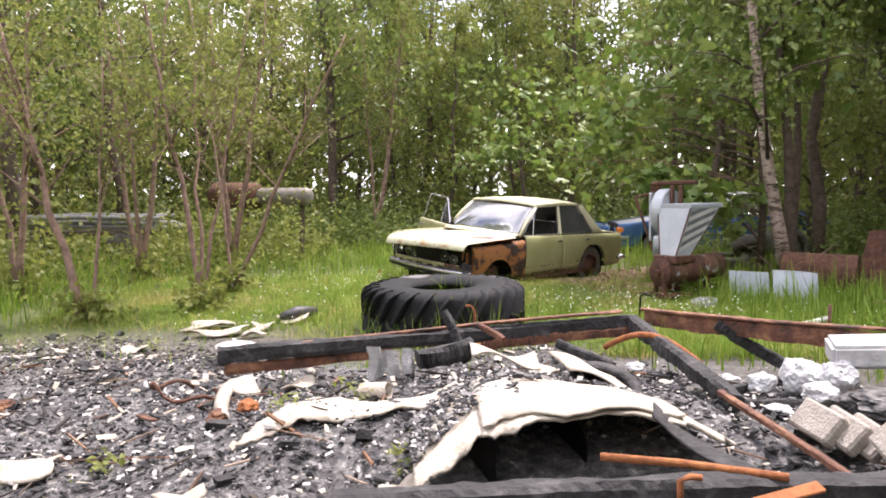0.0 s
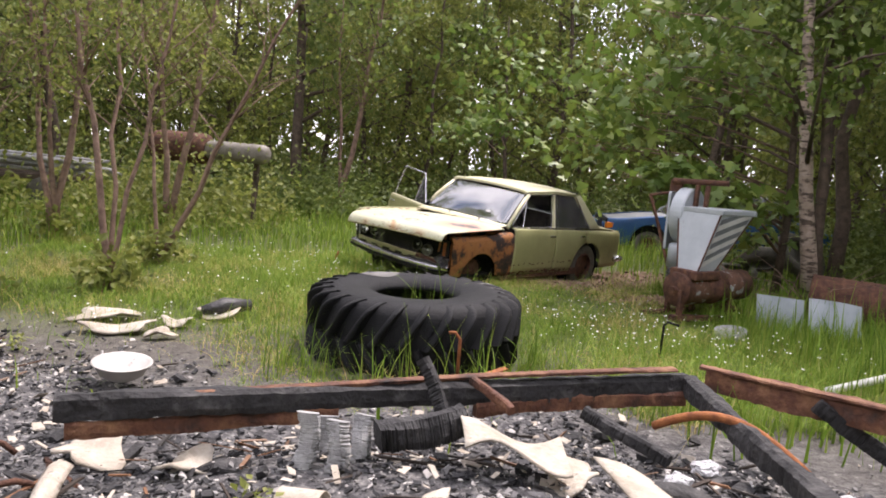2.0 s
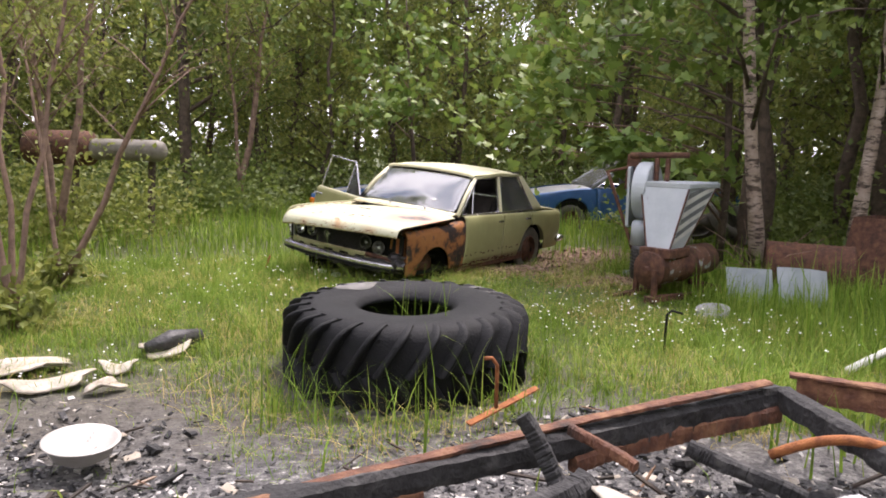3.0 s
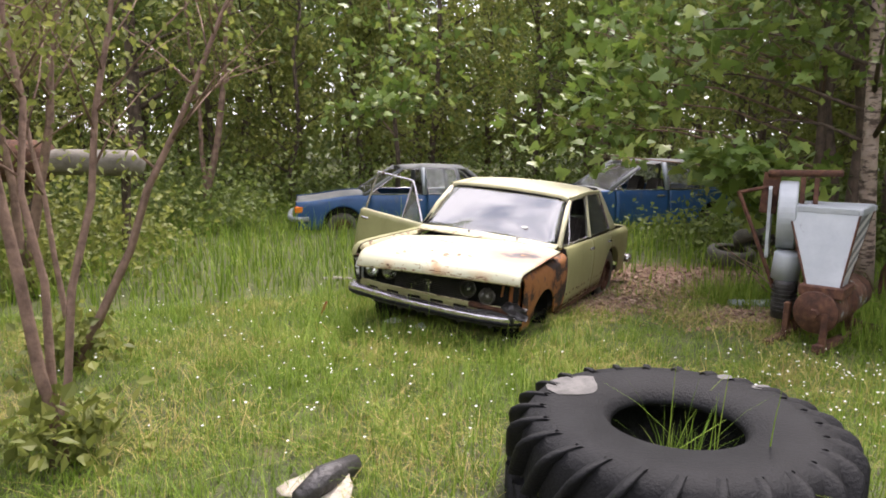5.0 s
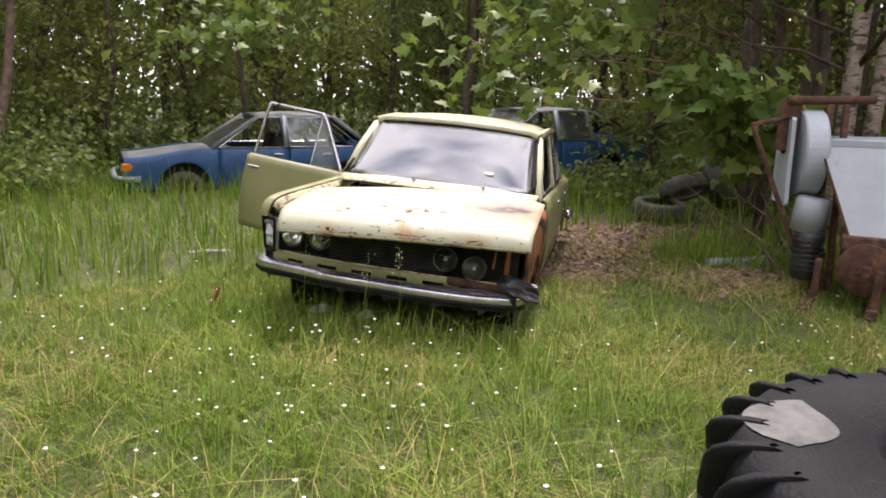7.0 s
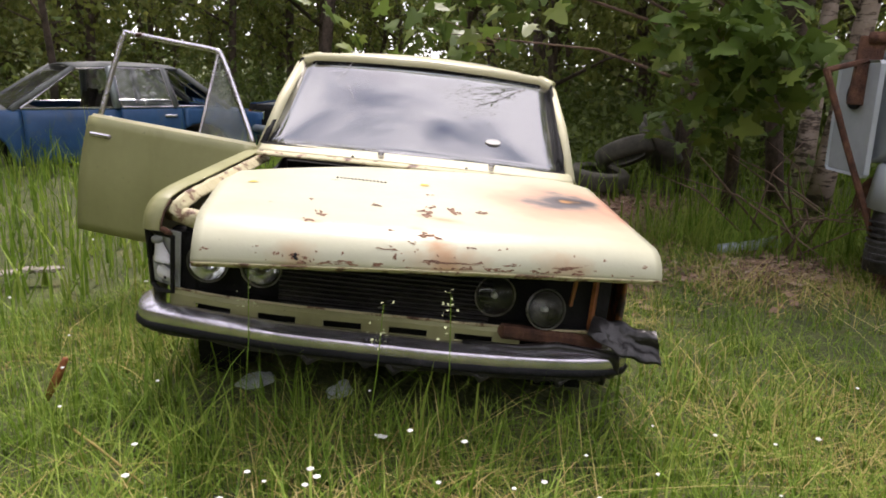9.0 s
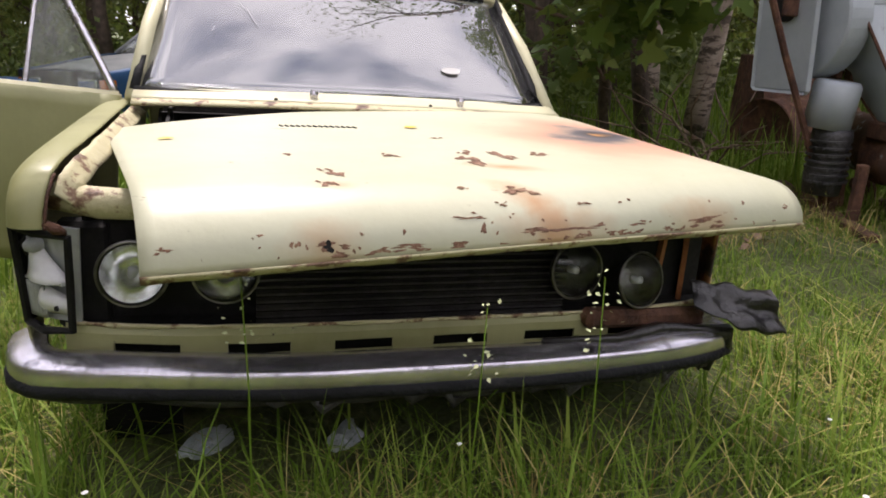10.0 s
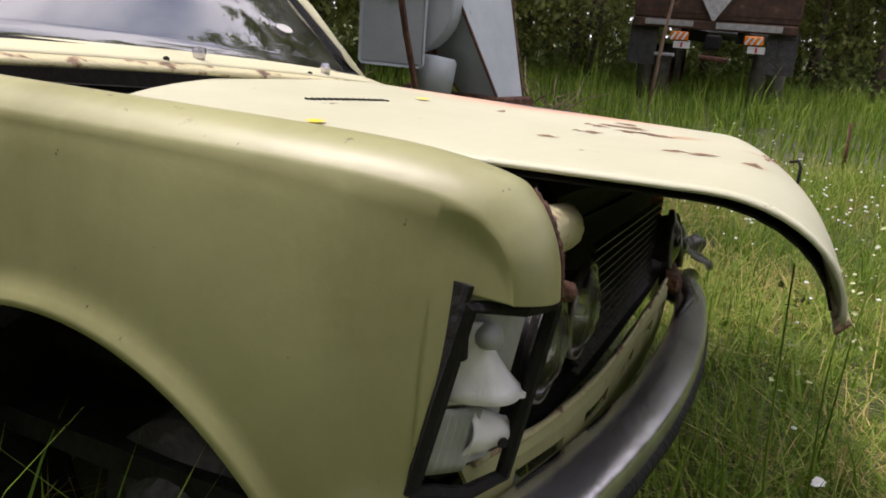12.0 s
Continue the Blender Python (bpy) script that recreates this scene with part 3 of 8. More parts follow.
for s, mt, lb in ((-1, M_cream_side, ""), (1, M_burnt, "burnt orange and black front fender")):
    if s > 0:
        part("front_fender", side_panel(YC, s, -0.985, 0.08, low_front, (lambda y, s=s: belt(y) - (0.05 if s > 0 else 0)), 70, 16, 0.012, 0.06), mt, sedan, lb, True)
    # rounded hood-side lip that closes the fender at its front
    part("inner_fender", grid(lambda u, v, s=s: (s * (0.60 - 0.02 * v), -1.0 + 1.0 * u, belt(-0.95 + 0.95 * u) - 0.02 - 0.22 * v), 12, 4, 0.01), M_black if s < 0 else M_burnt, sedan, "inner wing, burnt on one side, shade-black on the other")
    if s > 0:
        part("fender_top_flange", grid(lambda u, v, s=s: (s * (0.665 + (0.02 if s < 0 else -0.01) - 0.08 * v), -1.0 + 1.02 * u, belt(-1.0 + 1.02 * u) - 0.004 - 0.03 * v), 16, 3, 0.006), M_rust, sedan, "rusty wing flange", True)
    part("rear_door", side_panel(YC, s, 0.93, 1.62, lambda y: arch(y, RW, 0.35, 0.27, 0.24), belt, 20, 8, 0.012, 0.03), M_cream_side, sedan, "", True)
    part("rear_fender", side_panel(YC, s, 1.628, 2.5, low_rear, lambda y: belt(y) - 0.03 * max(0, y - 2.0), 26, 10, 0.012, 0.05), M_cream_side, sedan, "dull cream rear fender, darkened for shade", True)
    part("sill", box(0.06, 1.5, 0.09, Matrix.Translation((s * 0.725, 0.75, 0.225)), 0.015), M_rust, sedan, "rusty sill")
    # near-black linings put the shade of the wheel openings into colour
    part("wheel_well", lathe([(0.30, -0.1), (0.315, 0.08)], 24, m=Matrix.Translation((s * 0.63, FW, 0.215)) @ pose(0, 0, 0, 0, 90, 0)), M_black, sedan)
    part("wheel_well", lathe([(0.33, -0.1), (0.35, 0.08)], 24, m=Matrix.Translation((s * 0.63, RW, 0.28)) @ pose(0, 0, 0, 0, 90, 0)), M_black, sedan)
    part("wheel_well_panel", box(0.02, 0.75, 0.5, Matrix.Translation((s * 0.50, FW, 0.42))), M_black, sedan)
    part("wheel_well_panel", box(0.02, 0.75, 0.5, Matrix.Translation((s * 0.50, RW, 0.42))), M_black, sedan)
    # pillars and window frames
    part("a_pillar", frame_bars([(s * 0.705, -0.01, 0.80), (s * 0.665, 0.2, 1.02), (s * 0.62, 0.405, 1.185)], 0.026, False), M_cream, sedan, "", True)
    part("b_pillar", box(0.03, 0.05, 0.42, Matrix.Translation((s * 0.672, 0.905, 1.0)) @ pose(0, 0, 0, 0, -s * 13, 0), 0.008), M_cream, sedan)
    part("c_pillar", quad((s * 0.70, 1.78, 0.77), (s * 0.70, 2.02, 0.77), (s * 0.60, 1.56, 1.205), (s * 0.61, 1.38, 1.215), 0.03), M_cream, sedan, "", True)
    part("roof_rail", frame_bars([(s * 0.615, 0.42, 1.205), (s * 0.622, 0.9, 1.228), (s * 0.612, 1.4, 1.21)], 0.024, False), M_cream, sedan, "", True)
    if s > 0:
        part("front_door", side_panel(YC, s, 0.087, 0.922, lambda y: 0.24, belt, 16, 8, 0.012, 0.03), M_cream_side, sedan, "cream front door with rusty lower edge", True)
        part("window_frame", frame_bars([(s * 0.70, 0.06, 0.80), (s * 0.625, 0.44, 1.185), (s * 0.632, 0.88, 1.2), (s * 0.70, 0.88, 0.795)], 0.012), M_chrome, sedan)
        part("vent_bar", frame_bars([(s * 0.70, 0.3, 0.80), (s * 0.64, 0.37, 1.13)], 0.009, False), M_chrome, sedan)
        hd = part("door_handle", box(0.022, 0.11, 0.022, Matrix.Translation((0.79, 0.82, 0.70)), 0.006), M_chrome, sedan, "chrome door handle")
    g = part("window", quad((s * 0.695, 0.95, 0.795), (s * 0.69, 1.72, 0.785), (s * 0.61, 1.42, 1.195), (s * 0.63, 0.94, 1.205)), M_glass, sedan, "dusty rear side window")
    g.visible_shadow = False
    part("window_frame", frame_bars([(s * 0.70, 0.95, 0.795), (s * 0.695, 1.74, 0.785), (s * 0.615, 1.42, 1.195), (s * 0.635, 0.94, 1.205)], 0.011), M_chrome, sedan)
    part("door_handle", box(0.022, 0.11, 0.022, Matrix.Translation((s * 0.785, 1.5, 0.69)), 0.006), M_chrome, sedan, "chrome door handle")
wheel(sedan, 0.66, RW, 0.27, 0.29, 0.16, 1)
wheel(sedan, -0.66, RW, 0.27, 0.29, 0.16, -1)
fwm = Matrix.Translation((-0.60, FW - 0.05, 0.16)) @ pose(0, 0, 0, 0, 90, 0)
part("front_hub", lathe([(0, -0.1), (0.07, -0.1), (0.09, -0.06), (0.15, -0.05), (0.16, 0.05), (0, 0.05)], 24, m=fwm), M_melt, sedan, "dark bare wheel hub", True)
hubm = Matrix.Translation((0.62, FW, 0.30)) @ pose(0, 0, 0, 0, 90, 0)
part("brake_drum", lathe([(0, 0.06), (0.05, 0.06), (0.06, 0.03), (0.13, 0.03), (0.14, -0.05), (0, -0.05)], 24, m=hubm), M_rust, sedan, "bare rusty wheel hub", True)
# roof, rear glass, boot
part("roof", grid(lambda u, v: ((2 * u - 1) * (0.625 - 0.02 * abs(2 * v - 1)), 0.40 + 1.08 * v, 1.222 + 0.045 * (1 - (2 * u - 1) ** 2) * (0.7 + 0.3 * math.sin(math.pi * v)) + 0.02 * math.sin(math.pi * v) - 0.03 * max(0.0, (abs(2 * u - 1) - 0.75) / 0.25) ** 2), 18, 14, 0.014), M_cream, sedan, "faded cream roof", True)
part("drip_rail", frame_bars([(-0.63, 0.40, 1.222), (-0.642, 0.95, 1.243), (-0.615, 1.5, 1.21)], 0.008, False), M_cream_side, sedan)
part("drip_rail", frame_bars([(0.63, 0.40, 1.222), (0.642, 0.95, 1.243), (0.615, 1.5, 1.21)], 0.008, False), M_cream_side, sedan)
rg = part("rear_window", quad((-0.6, 1.97, 0.80), (0.6, 1.97, 0.80), (0.56, 1.5, 1.22), (-0.56, 1.5, 1.22), 0.006, 0.03), M_glass, sedan, "dusty rear window", True)
rg.visible_shadow = False
part("rear_window_frame", frame_bars([(-0.62, 1.99, 0.785), (0.62, 1.99, 0.785), (0.575, 1.49, 1.228), (-0.575, 1.49, 1.228)], 0.016), M_rubber, sedan)
part("boot_lid", grid(lambda u, v: ((2 * u - 1) * 0.66, 1.98 + 0.52 * v, 0.782 - 0.05 * v ** 2 + 0.02 * (1 - (2 * u - 1) ** 2)), 12, 8, 0.012), M_cream, sedan, "", True)
part("rear_panel", grid(lambda u, v: ((2 * u - 1) * 0.70, 2.5 + 0.02 * math.sin(3.14 * v), 0.28 + 0.46 * v), 10, 6, 0.012), M_cream_side, sedan, "", True)
part("rear_bumper", tube([(-0.8, 2.36, 0.36), (-0.78, 2.53, 0.36), (-0.6, 2.58, 0.36), (0.6, 2.58, 0.36), (0.78, 2.53, 0.36), (0.8, 2.36, 0.36)], 0.04, 8), M_chrome, sedan, "dented chrome rear bumper", True)
# floor and interior
part("floor_pan", box(1.36, 3.3, 0.04, Matrix.Translation((0, 0.75, 0.24))), M_black, sedan)
part("bulkhead", box(1.25, 0.03, 0.48, Matrix.Translation((0, 0.03, 0.52))), M_black, sedan)
part("dashboard", box(1.25, 0.26, 0.16, Matrix.Translation((0, 0.24, 0.76)), 0.04, 2), M_seat, sedan, "dark dashboard")
for sx in (-0.34, 0.34):
    st = part("front_seat", box(0.5, 0.5, 0.14, Matrix.Translation((sx, 0.72, 0.42)), 0.05, 2), M_seat, sedan, "dark torn seat")
    part("backrest", box(0.48, 0.14, 0.52, Matrix.Translation((sx, 1.0, 0.68)) @ pose(0, 0, 0, -14, 0, 0), 0.05, 2), M_seat, st)
part("rear_seat", box(1.2, 0.16, 0.5, Matrix.Translation((0, 1.62, 0.62)) @ pose(0, 0, 0, -18, 0, 0), 0.05, 2), M_seat, sedan)
sw = part("steering_wheel", tube([(0.34 + 0.19 * math.cos(a / 16 * 6.2832), 0.46 + 0.06 * math.sin(a / 16 * 6.2832), 0.82 + 0.18 * math.sin(a / 16 * 6.2832)) for a in range(17)], 0.013, 6), M_black, sedan, "thin black steering wheel", True)
# windscreen and cowl
def ws(u, v):
    a, b, c, d = Vector((-0.70, -0.01, 0.828)), Vector((0.672, 0, 0.828)), Vector((0.612, 0.405, 1.205)), Vector((-0.622, 0.405, 1.205))
    nrm = (b - a).cross(d - a).normalized()
    p = (a * (1 - u) + b * u) * (1 - v) + (d * (1 - u) + c * u) * v + nrm * (0.03 * 16 * u * (1 - u) * v * (1 - v))
    return p + Vector((0, -0.035 * v - 0.05 * (1 - v), 0.030 * v - 0.004)) * (4 * u * (1 - u)) ** 0.7
wsg = part("windscreen", grid(ws, 16, 10, 0.005), M_screen, sedan, "dusty cracked windscreen reflecting the sky", True)
wsg.visible_shadow = False
rim = [ws(k / 12, 0) for k in range(13)] + [ws(1, k / 6) for k in range(1, 7)] + [ws(1 - k / 12, 1) for k in range(1, 13)] + [ws(0, 1 - k / 6) for k in range(1, 6)]
part("windscreen_seal", tube(rim + [rim[0]], 0.015, 6), M_rubber, sedan, "black rubber windscreen seal", True)
rngc = random.Random(5)
for k in range(4):
    u, v = 0.12 + rngc.uniform(-0.03, 0.1), 0.6 + rngc.uniform(-0.3, 0.3)
    du, dv = rngc.uniform(-0.06, 0.06), rngc.uniform(-0.25, 0.25)
    off = Vector((0, -0.006, 0.006))
    part("crack", tube([ws(u, v) + off, ws(min(0.98, max(0.02, u + du * 0.5)), min(0.95, max(0.05, v + dv * 0.4))) + off, ws(min(0.98, max(0.02, u + du)), min(0.96, max(0.04, v + dv))) + off], 0.0010, 4), M_white_plastic, wsg, "white crack in the glass")
part("sticker", lathe([(0, 0), (0.035, 0.001), (0.035, -0.001)], 20, m=Matrix.Translation(ws(0.76, 0.24) + Vector((0, -0.006, 0.006))) @ pose(0, 0, 0, 42, 0, 0) @ Matrix.Diagonal((1, 0.45, 1, 1))), M_whitep, wsg, "small white oval sticker")
part("header_rail", frame_bars([(-0.618, 0.42, 1.18), (-0.598, 0.405, 1.21), (-0.55, 0.392, 1.228), (-0.3, 0.37, 1.243), (0, 0.362, 1.25), (0.3, 0.37, 1.243), (0.55, 0.392, 1.228), (0.598, 0.405, 1.21), (0.618, 0.42, 1.18)], 0.022, False), M_cream, sedan, "", True)
part("cowl_panel", grid(lambda u, v: ((2 * u - 1) * 0.70, 0.0 - 0.10 * v - 0.045 * (1 - (2 * u - 1) ** 2), 0.825 - 0.022 * v + 0.012 * (1 - (2 * u - 1) ** 2)), 16, 4, 0.01), M_cream, sedan, "cream cowl panel", True)
part("cowl_edge", grid(lambda u, v: ((2 * u - 1) * 0.70, -0.10 - 0.035 * v - 0.045 * (1 - (2 * u - 1) ** 2), 0.803 - 0.012 * v + 0.012 * (1 - (2 * u - 1) ** 2)), 30, 2, 0.008), M_cowl, sedan, "rust-pitted cowl edge", True)
for wx in (-0.16, 0.33):
    wp = part("wiper_spindle", lathe([(0, 0.034), (0.012, 0.032), (0.015, 0.02), (0.012, 0.010), (0.012, 0), (0.02, -0.004)], 12, m=Matrix.Translation((wx, -0.105, 0.825))), M_chrome, sedan, "bare wiper spindle")
for wx in (-0.28, 0.22):
    part("washer_jet", lathe([(0, 0.018), (0.006, 0.015), (0.007, -0.01)], 8, m=Matrix.Translation((wx, -0.13, 0.815))), M_black, sedan)
# hood, sprung and pushed to one side
def hood_top(u):
    """Height of the hood's crown, and of the lip below its front."""
    return 0.758 + 0.024 * u * u, 0.640 + 0.046 * u + 0.014 * math.sin(math.pi * u)
def hood(u, v):
    """u across from the right to the left side, v from the front lip to the rear; the front quarter rolls down."""
    fx, fy = -0.585 + 1.394 * u, -1.345 + 0.150 * u - 0.16 * u * (1 - u)
    rx, ry = -0.735 + 1.50 * u, -0.45 + 0.36 * (1 - (1 - u) ** 3.2) - 0.05 * u ** 3
    edge, lip = hood_top(u)
    run = math.hypot(rx - fx, ry - fy)
    curl = 0.16 - 0.05 * u
    if v < 0.25:
        a = v / 0.25 * math.pi / 2
        q, dip = curl * (1 - math.cos(a)), 1 - math.sin(a)
    else:
        q, dip = curl + (run - curl) * (v - 0.25) / 0.75, 0.0
    t = q / run
    z = edge + (0.016 + 0.018 * t) * (1 - abs(2 * u - 1) ** 2.4) + 0.034 * t * u * u
    z -= 0.018 * max(0.0, (u - 0.88) / 0.12) ** 2
    z += dip * (lip - z) + 0.0025 * math.sin(9 * u + 3 * v) * (1 - dip)
    return Vector((fx + (rx - fx) * t, fy + (ry - fy) * t, z))
hood_ob = part("hood", grid(hood, 48, 48, 0.005), M_cream_hood, sedan, "warped cream hood with rust spots, sitting askew", True)
part("hood_lip", grid(lambda u, v: hood(u, 0) + Vector((0, -0.002 + 0.012 * v, 0.004 - (0.013 + 0.003 * noise.noise(Vector((30 * u, 1.3, 0.2)))) * v)), 80, 3, 0.004), M_cowl, hood_ob, "rust-eaten hood lip", True)
# black lining paints in the shade below the hood
part("hood_underside", grid(lambda u, v: hood(0.006 + 0.988 * u, 0.03 + 0.96 * v) + Vector((0, 0.012 * (1 - v), -0.012)), 30, 30, 0.003), M_black, hood_ob, "underside of the hood, black for its shade", True)
def on_hood(u, v, lift=0.003):
    return hood(u, v) + Vector((0, 0, lift))
def hood_patch(cu, cv, ru, rv, seed, lift=0.0035, n=22, wob=0.35):
    rg2 = random.Random(seed)
    ph = [rg2.uniform(0, 6.28) for _ in range(4)]
    bm = bmesh.new()
    c = bm.verts.new(on_hood(cu, cv, lift))
    ring = []
    for k in range(n):
        a = 6.2832 * k / n
        r = 1 + wob * (0.6 * math.sin(2 * a + ph[0]) + 0.4 * math.sin(3 * a + ph[1]) + 0.35 * math.sin(5 * a + ph[2]) + 0.3 * math.sin(9 * a + ph[3]))
        ring.append(bm.verts.new(on_hood(min(0.995, max(0.005, cu + ru * r * math.cos(a))), min(0.99, max(0.01, cv + rv * r * math.sin(a))), lift - 0.0022)))
    for k in range(n):
        bm.faces.new((c, ring[k], ring[(k + 1) % n]))
    return bm
def burn_mark(m, centre, sx, sy, turn):
    """A scorched place with a soft, uneven outline: bare rust, soot ring, grey, pinkish paint, then the paint itself."""
    n, l = m.node_tree.nodes, m.node_tree.links
    b = n["Principled BSDF"]
    old = b.inputs["Base Color"].links[0].from_socket
    tc, mp = n.new("ShaderNodeTexCoord"), n.new("ShaderNodeMapping")
    mp.vector_type = "TEXTURE"
    mp.inputs["Location"].default_value, mp.inputs["Rotation"].default_value = centre, (0, 0, radians(turn))
    mp.inputs["Scale"].default_value = (sx, sy, 1.0)
    ln = n.new("ShaderNodeVectorMath")
    ln.operation = "LENGTH"
    no = n.new("ShaderNodeTexNoise")
    no.inputs["Scale"].default_value, no.inputs["Detail"].default_value = 5.5, 8
    l.new(tc.outputs["Object"], mp.inputs["Vector"]), l.new(tc.outputs["Object"], no.inputs["Vector"])
    l.new(mp.outputs["Vector"], ln.inputs[0])
    ad = n.new("ShaderNodeMath")
    ad.operation, ad.inputs[1].default_value = "MULTIPLY_ADD", 0.7
    l.new(no.outputs["Fac"], ad.inputs[0]), l.new(ln.outputs["Value"], ad.inputs[2])
    mr = n.new("ShaderNodeMapRange")
    mr.inputs["From Min"].default_value, mr.inputs["From Max"].default_value = 0.35, 1.35
    l.new(ad.outputs[0], mr.inputs["Value"])
    for stops in ([(0.0, (0.55, 0.24, 0.06)), (0.09, (0.42, 0.22, 0.09)), (0.15, (0.05, 0.045, 0.05)), (0.28, (0.12, 0.11, 0.12)), (0.36, (0.36, 0.26, 0.2)), (0.46, (0.60, 0.32, 0.22)), (1.0, (0.6, 0.47, 0.33))], [(0.0, (1, 1, 1)), (0.66, (0.95, 0.95, 0.95)), (1.0, (0, 0, 0))]):
        r = n.new("ShaderNodeValToRGB")
        e = r.color_ramp.elements
        while len(e) < len(stops):
            e.new(0.5)
        for k, (p, c) in enumerate(stops):
            e[k].position, e[k].color = p, (*c, 1)
        l.new(mr.outputs[0], r.inputs["Fac"])
        if len(stops) == 7:
            col = r
    mx = n.new("ShaderNodeMixRGB")
    l.new(r.outputs["Color"], mx.inputs["Fac"]), l.new(old, mx.inputs["Color1"]), l.new(col.outputs["Color"], mx.inputs["Color2"])
    l.new(mx.outputs["Color"], b.inputs["Base Color"])
burn_mark(M_cream_hood, hood(0.86, 0.63), 0.37, 0.44, -20)
def soft_stain(m, centre, sx, sy, turn, colour, most):
    """A thin rust run with soft, uneven edges."""
    n, l = m.node_tree.nodes, m.node_tree.links
    b = n["Principled BSDF"]
    old = b.inputs["Base Color"].links[0].from_socket
    tc, mp = n.new("ShaderNodeTexCoord"), n.new("ShaderNodeMapping")
    mp.vector_type = "TEXTURE"
    mp.inputs["Location"].default_value, mp.inputs["Rotation"].default_value = centre, (0, 0, radians(turn))
    mp.inputs["Scale"].default_value = (sx, sy, 1.0)
    ln = n.new("ShaderNodeVectorMath")
    ln.operation = "LENGTH"
    no = n.new("ShaderNodeTexNoise")
    no.inputs["Scale"].default_value, no.inputs["Detail"].default_value = 22, 8
    l.new(tc.outputs["Object"], mp.inputs["Vector"]), l.new(tc.outputs["Object"], no.inputs["Vector"])
    l.new(mp.outputs["Vector"], ln.inputs[0])
    ad = n.new("ShaderNodeMath")
    ad.operation, ad.inputs[1].default_value = "MULTIPLY_ADD", 0.9
    l.new(no.outputs["Fac"], ad.inputs[0]), l.new(ln.outputs["Value"], ad.inputs[2])
    mr = n.new("ShaderNodeMapRange")
    mr.inputs["From Min"].default_value, mr.inputs["From Max"].default_value = 1.4, 0.5
    mr.inputs["To Min"].default_value, mr.inputs["To Max"].default_value = 0.0, most
    l.new(ad.outputs[0], mr.inputs["Value"])
    mx = n.new("ShaderNodeMixRGB")
    mx.inputs["Color2"].default_value = (*colour, 1)
    l.new(mr.outputs[0], mx.inputs["Fac"]), l.new(old, mx.inputs["Color1"])
    l.new(mx.outputs["Color"], b.inputs["Base Color"])
for u, v, sx, sy, turn, most in ((0.50, 0.13, 0.13, 0.045, -40, 0.75), (0.52, 0.32, 0.12, 0.04, -25, 0.7), (0.24, 0.21, 0.05, 0.025, -10, 0.5), (0.21, 0.05, 0.09, 0.03, 0, 0.5), (0.53, 0.05, 0.16, 0.03, 6, 0.6), (0.78, 0.06, 0.12, 0.03, 6, 0.5)):
    soft_stain(M_cream_hood, hood(u, v), sx, sy, turn, (0.42, 0.20, 0.07), most)
SPOTS = ((0.49, 0.362, 0.02, 0.044), (0.55, 0.409, 0.017, 0.04), (0.477, 0.168, 0.023, 0.017), (0.229, 0.215, 0.01, 0.02), (0.256, 0.282, 0.013, 0.03), (0.223, 0.463, 0.005, 0.02), (0.376, 0.43, 0.013, 0.02), (0.503, 0.584, 0.01, 0.007), (0.503, 0.436, 0.013, 0.017), (0.624, 0.403, 0.017, 0.017), (0.403, 0.188, 0.007, 0.007), (0.45, 0.121, 0.007, 0.007), (0.209, 0.04, 0.02, 0.013), (0.176, 0.047, 0.005, 0.01), (0.029, 0.054, 0.01, 0.006), (0.403, 0.087, 0.02, 0.006), (0.416, 0.06, 0.005, 0.017), (0.51, 0.04, 0.033, 0.01), (0.557, 0.04, 0.033, 0.007), (0.316, 0.027, 0.02, 0.007), (0.657, 0.04, 0.017, 0.007), (0.777, 0.04, 0.04, 0.013), (0.958, 0.067, 0.007, 0.01), (0.577, 0.114, 0.01, 0.006))
for k, (u, v, ru, rv) in enumerate(SPOTS):
    rk = random.Random(60 + k)
    for q in range(3):
        f = (0.6, 0.35, 0.25)[q]
        part("rust_spot", hood_patch(u + (q > 0) * rk.uniform(-1.2, 1.2) * ru, max(0.012, v + (q > 0) * rk.uniform(-1.2, 1.2) * rv), ru * f, rv * f, 20 + 4 * k + q, 0.0034, 18, 0.75), M_rustspot, hood_ob, "brown rust blister", True)
rk = random.Random(7)
for k in range(34):
    u, v = rk.uniform(0.1, 0.95), 0.02 + 0.10 * rk.random() ** 1.6
    part("rust_spot", hood_patch(u, v, rk.uniform(0.0015, 0.004), rk.uniform(0.002, 0.006), 300 + k, 0.003, 9, 0.6), M_rustspot, hood_ob, "small rust pit", True)
for k in range(44):
    u = min(0.985, max(0.02, rk.choice((0.21, 0.33, 0.5, 0.58, 0.78, 0.68)) + rk.gauss(0, 0.07)))
    part("rust_spot", hood_patch(u, rk.uniform(0.010, 0.022), rk.uniform(0.002, 0.009), rk.uniform(0.003, 0.007), 500 + k, 0.0032, 12, 0.8), M_rustspot, hood_ob, "flaking rust along the hood edge", True)
part("rust_hole", hood_patch(0.212, 0.036, 0.006, 0.012, 5, 0.0045, 12, 0.5), M_black, hood_ob, "hole rusted through the hood edge", True)
for k in range(14):
    part("vent_slot", box(0.005, 0.020, 0.004, Matrix.Translation(on_hood(0.275 + 0.0095 * k, 0.80 - 0.005 * k, 0.001)) @ pose(0, 0, 0, 3, 0, 20)), M_black, hood_ob)
for u, v in ((0.076, 0.72), (0.50, 0.71)):
    part("fallen_leaf", hood_patch(u, v, 0.012, 0.012, int(90 * v), 0.006, 10, 0.2), M_yellow, hood_ob, "yellow fallen leaf")
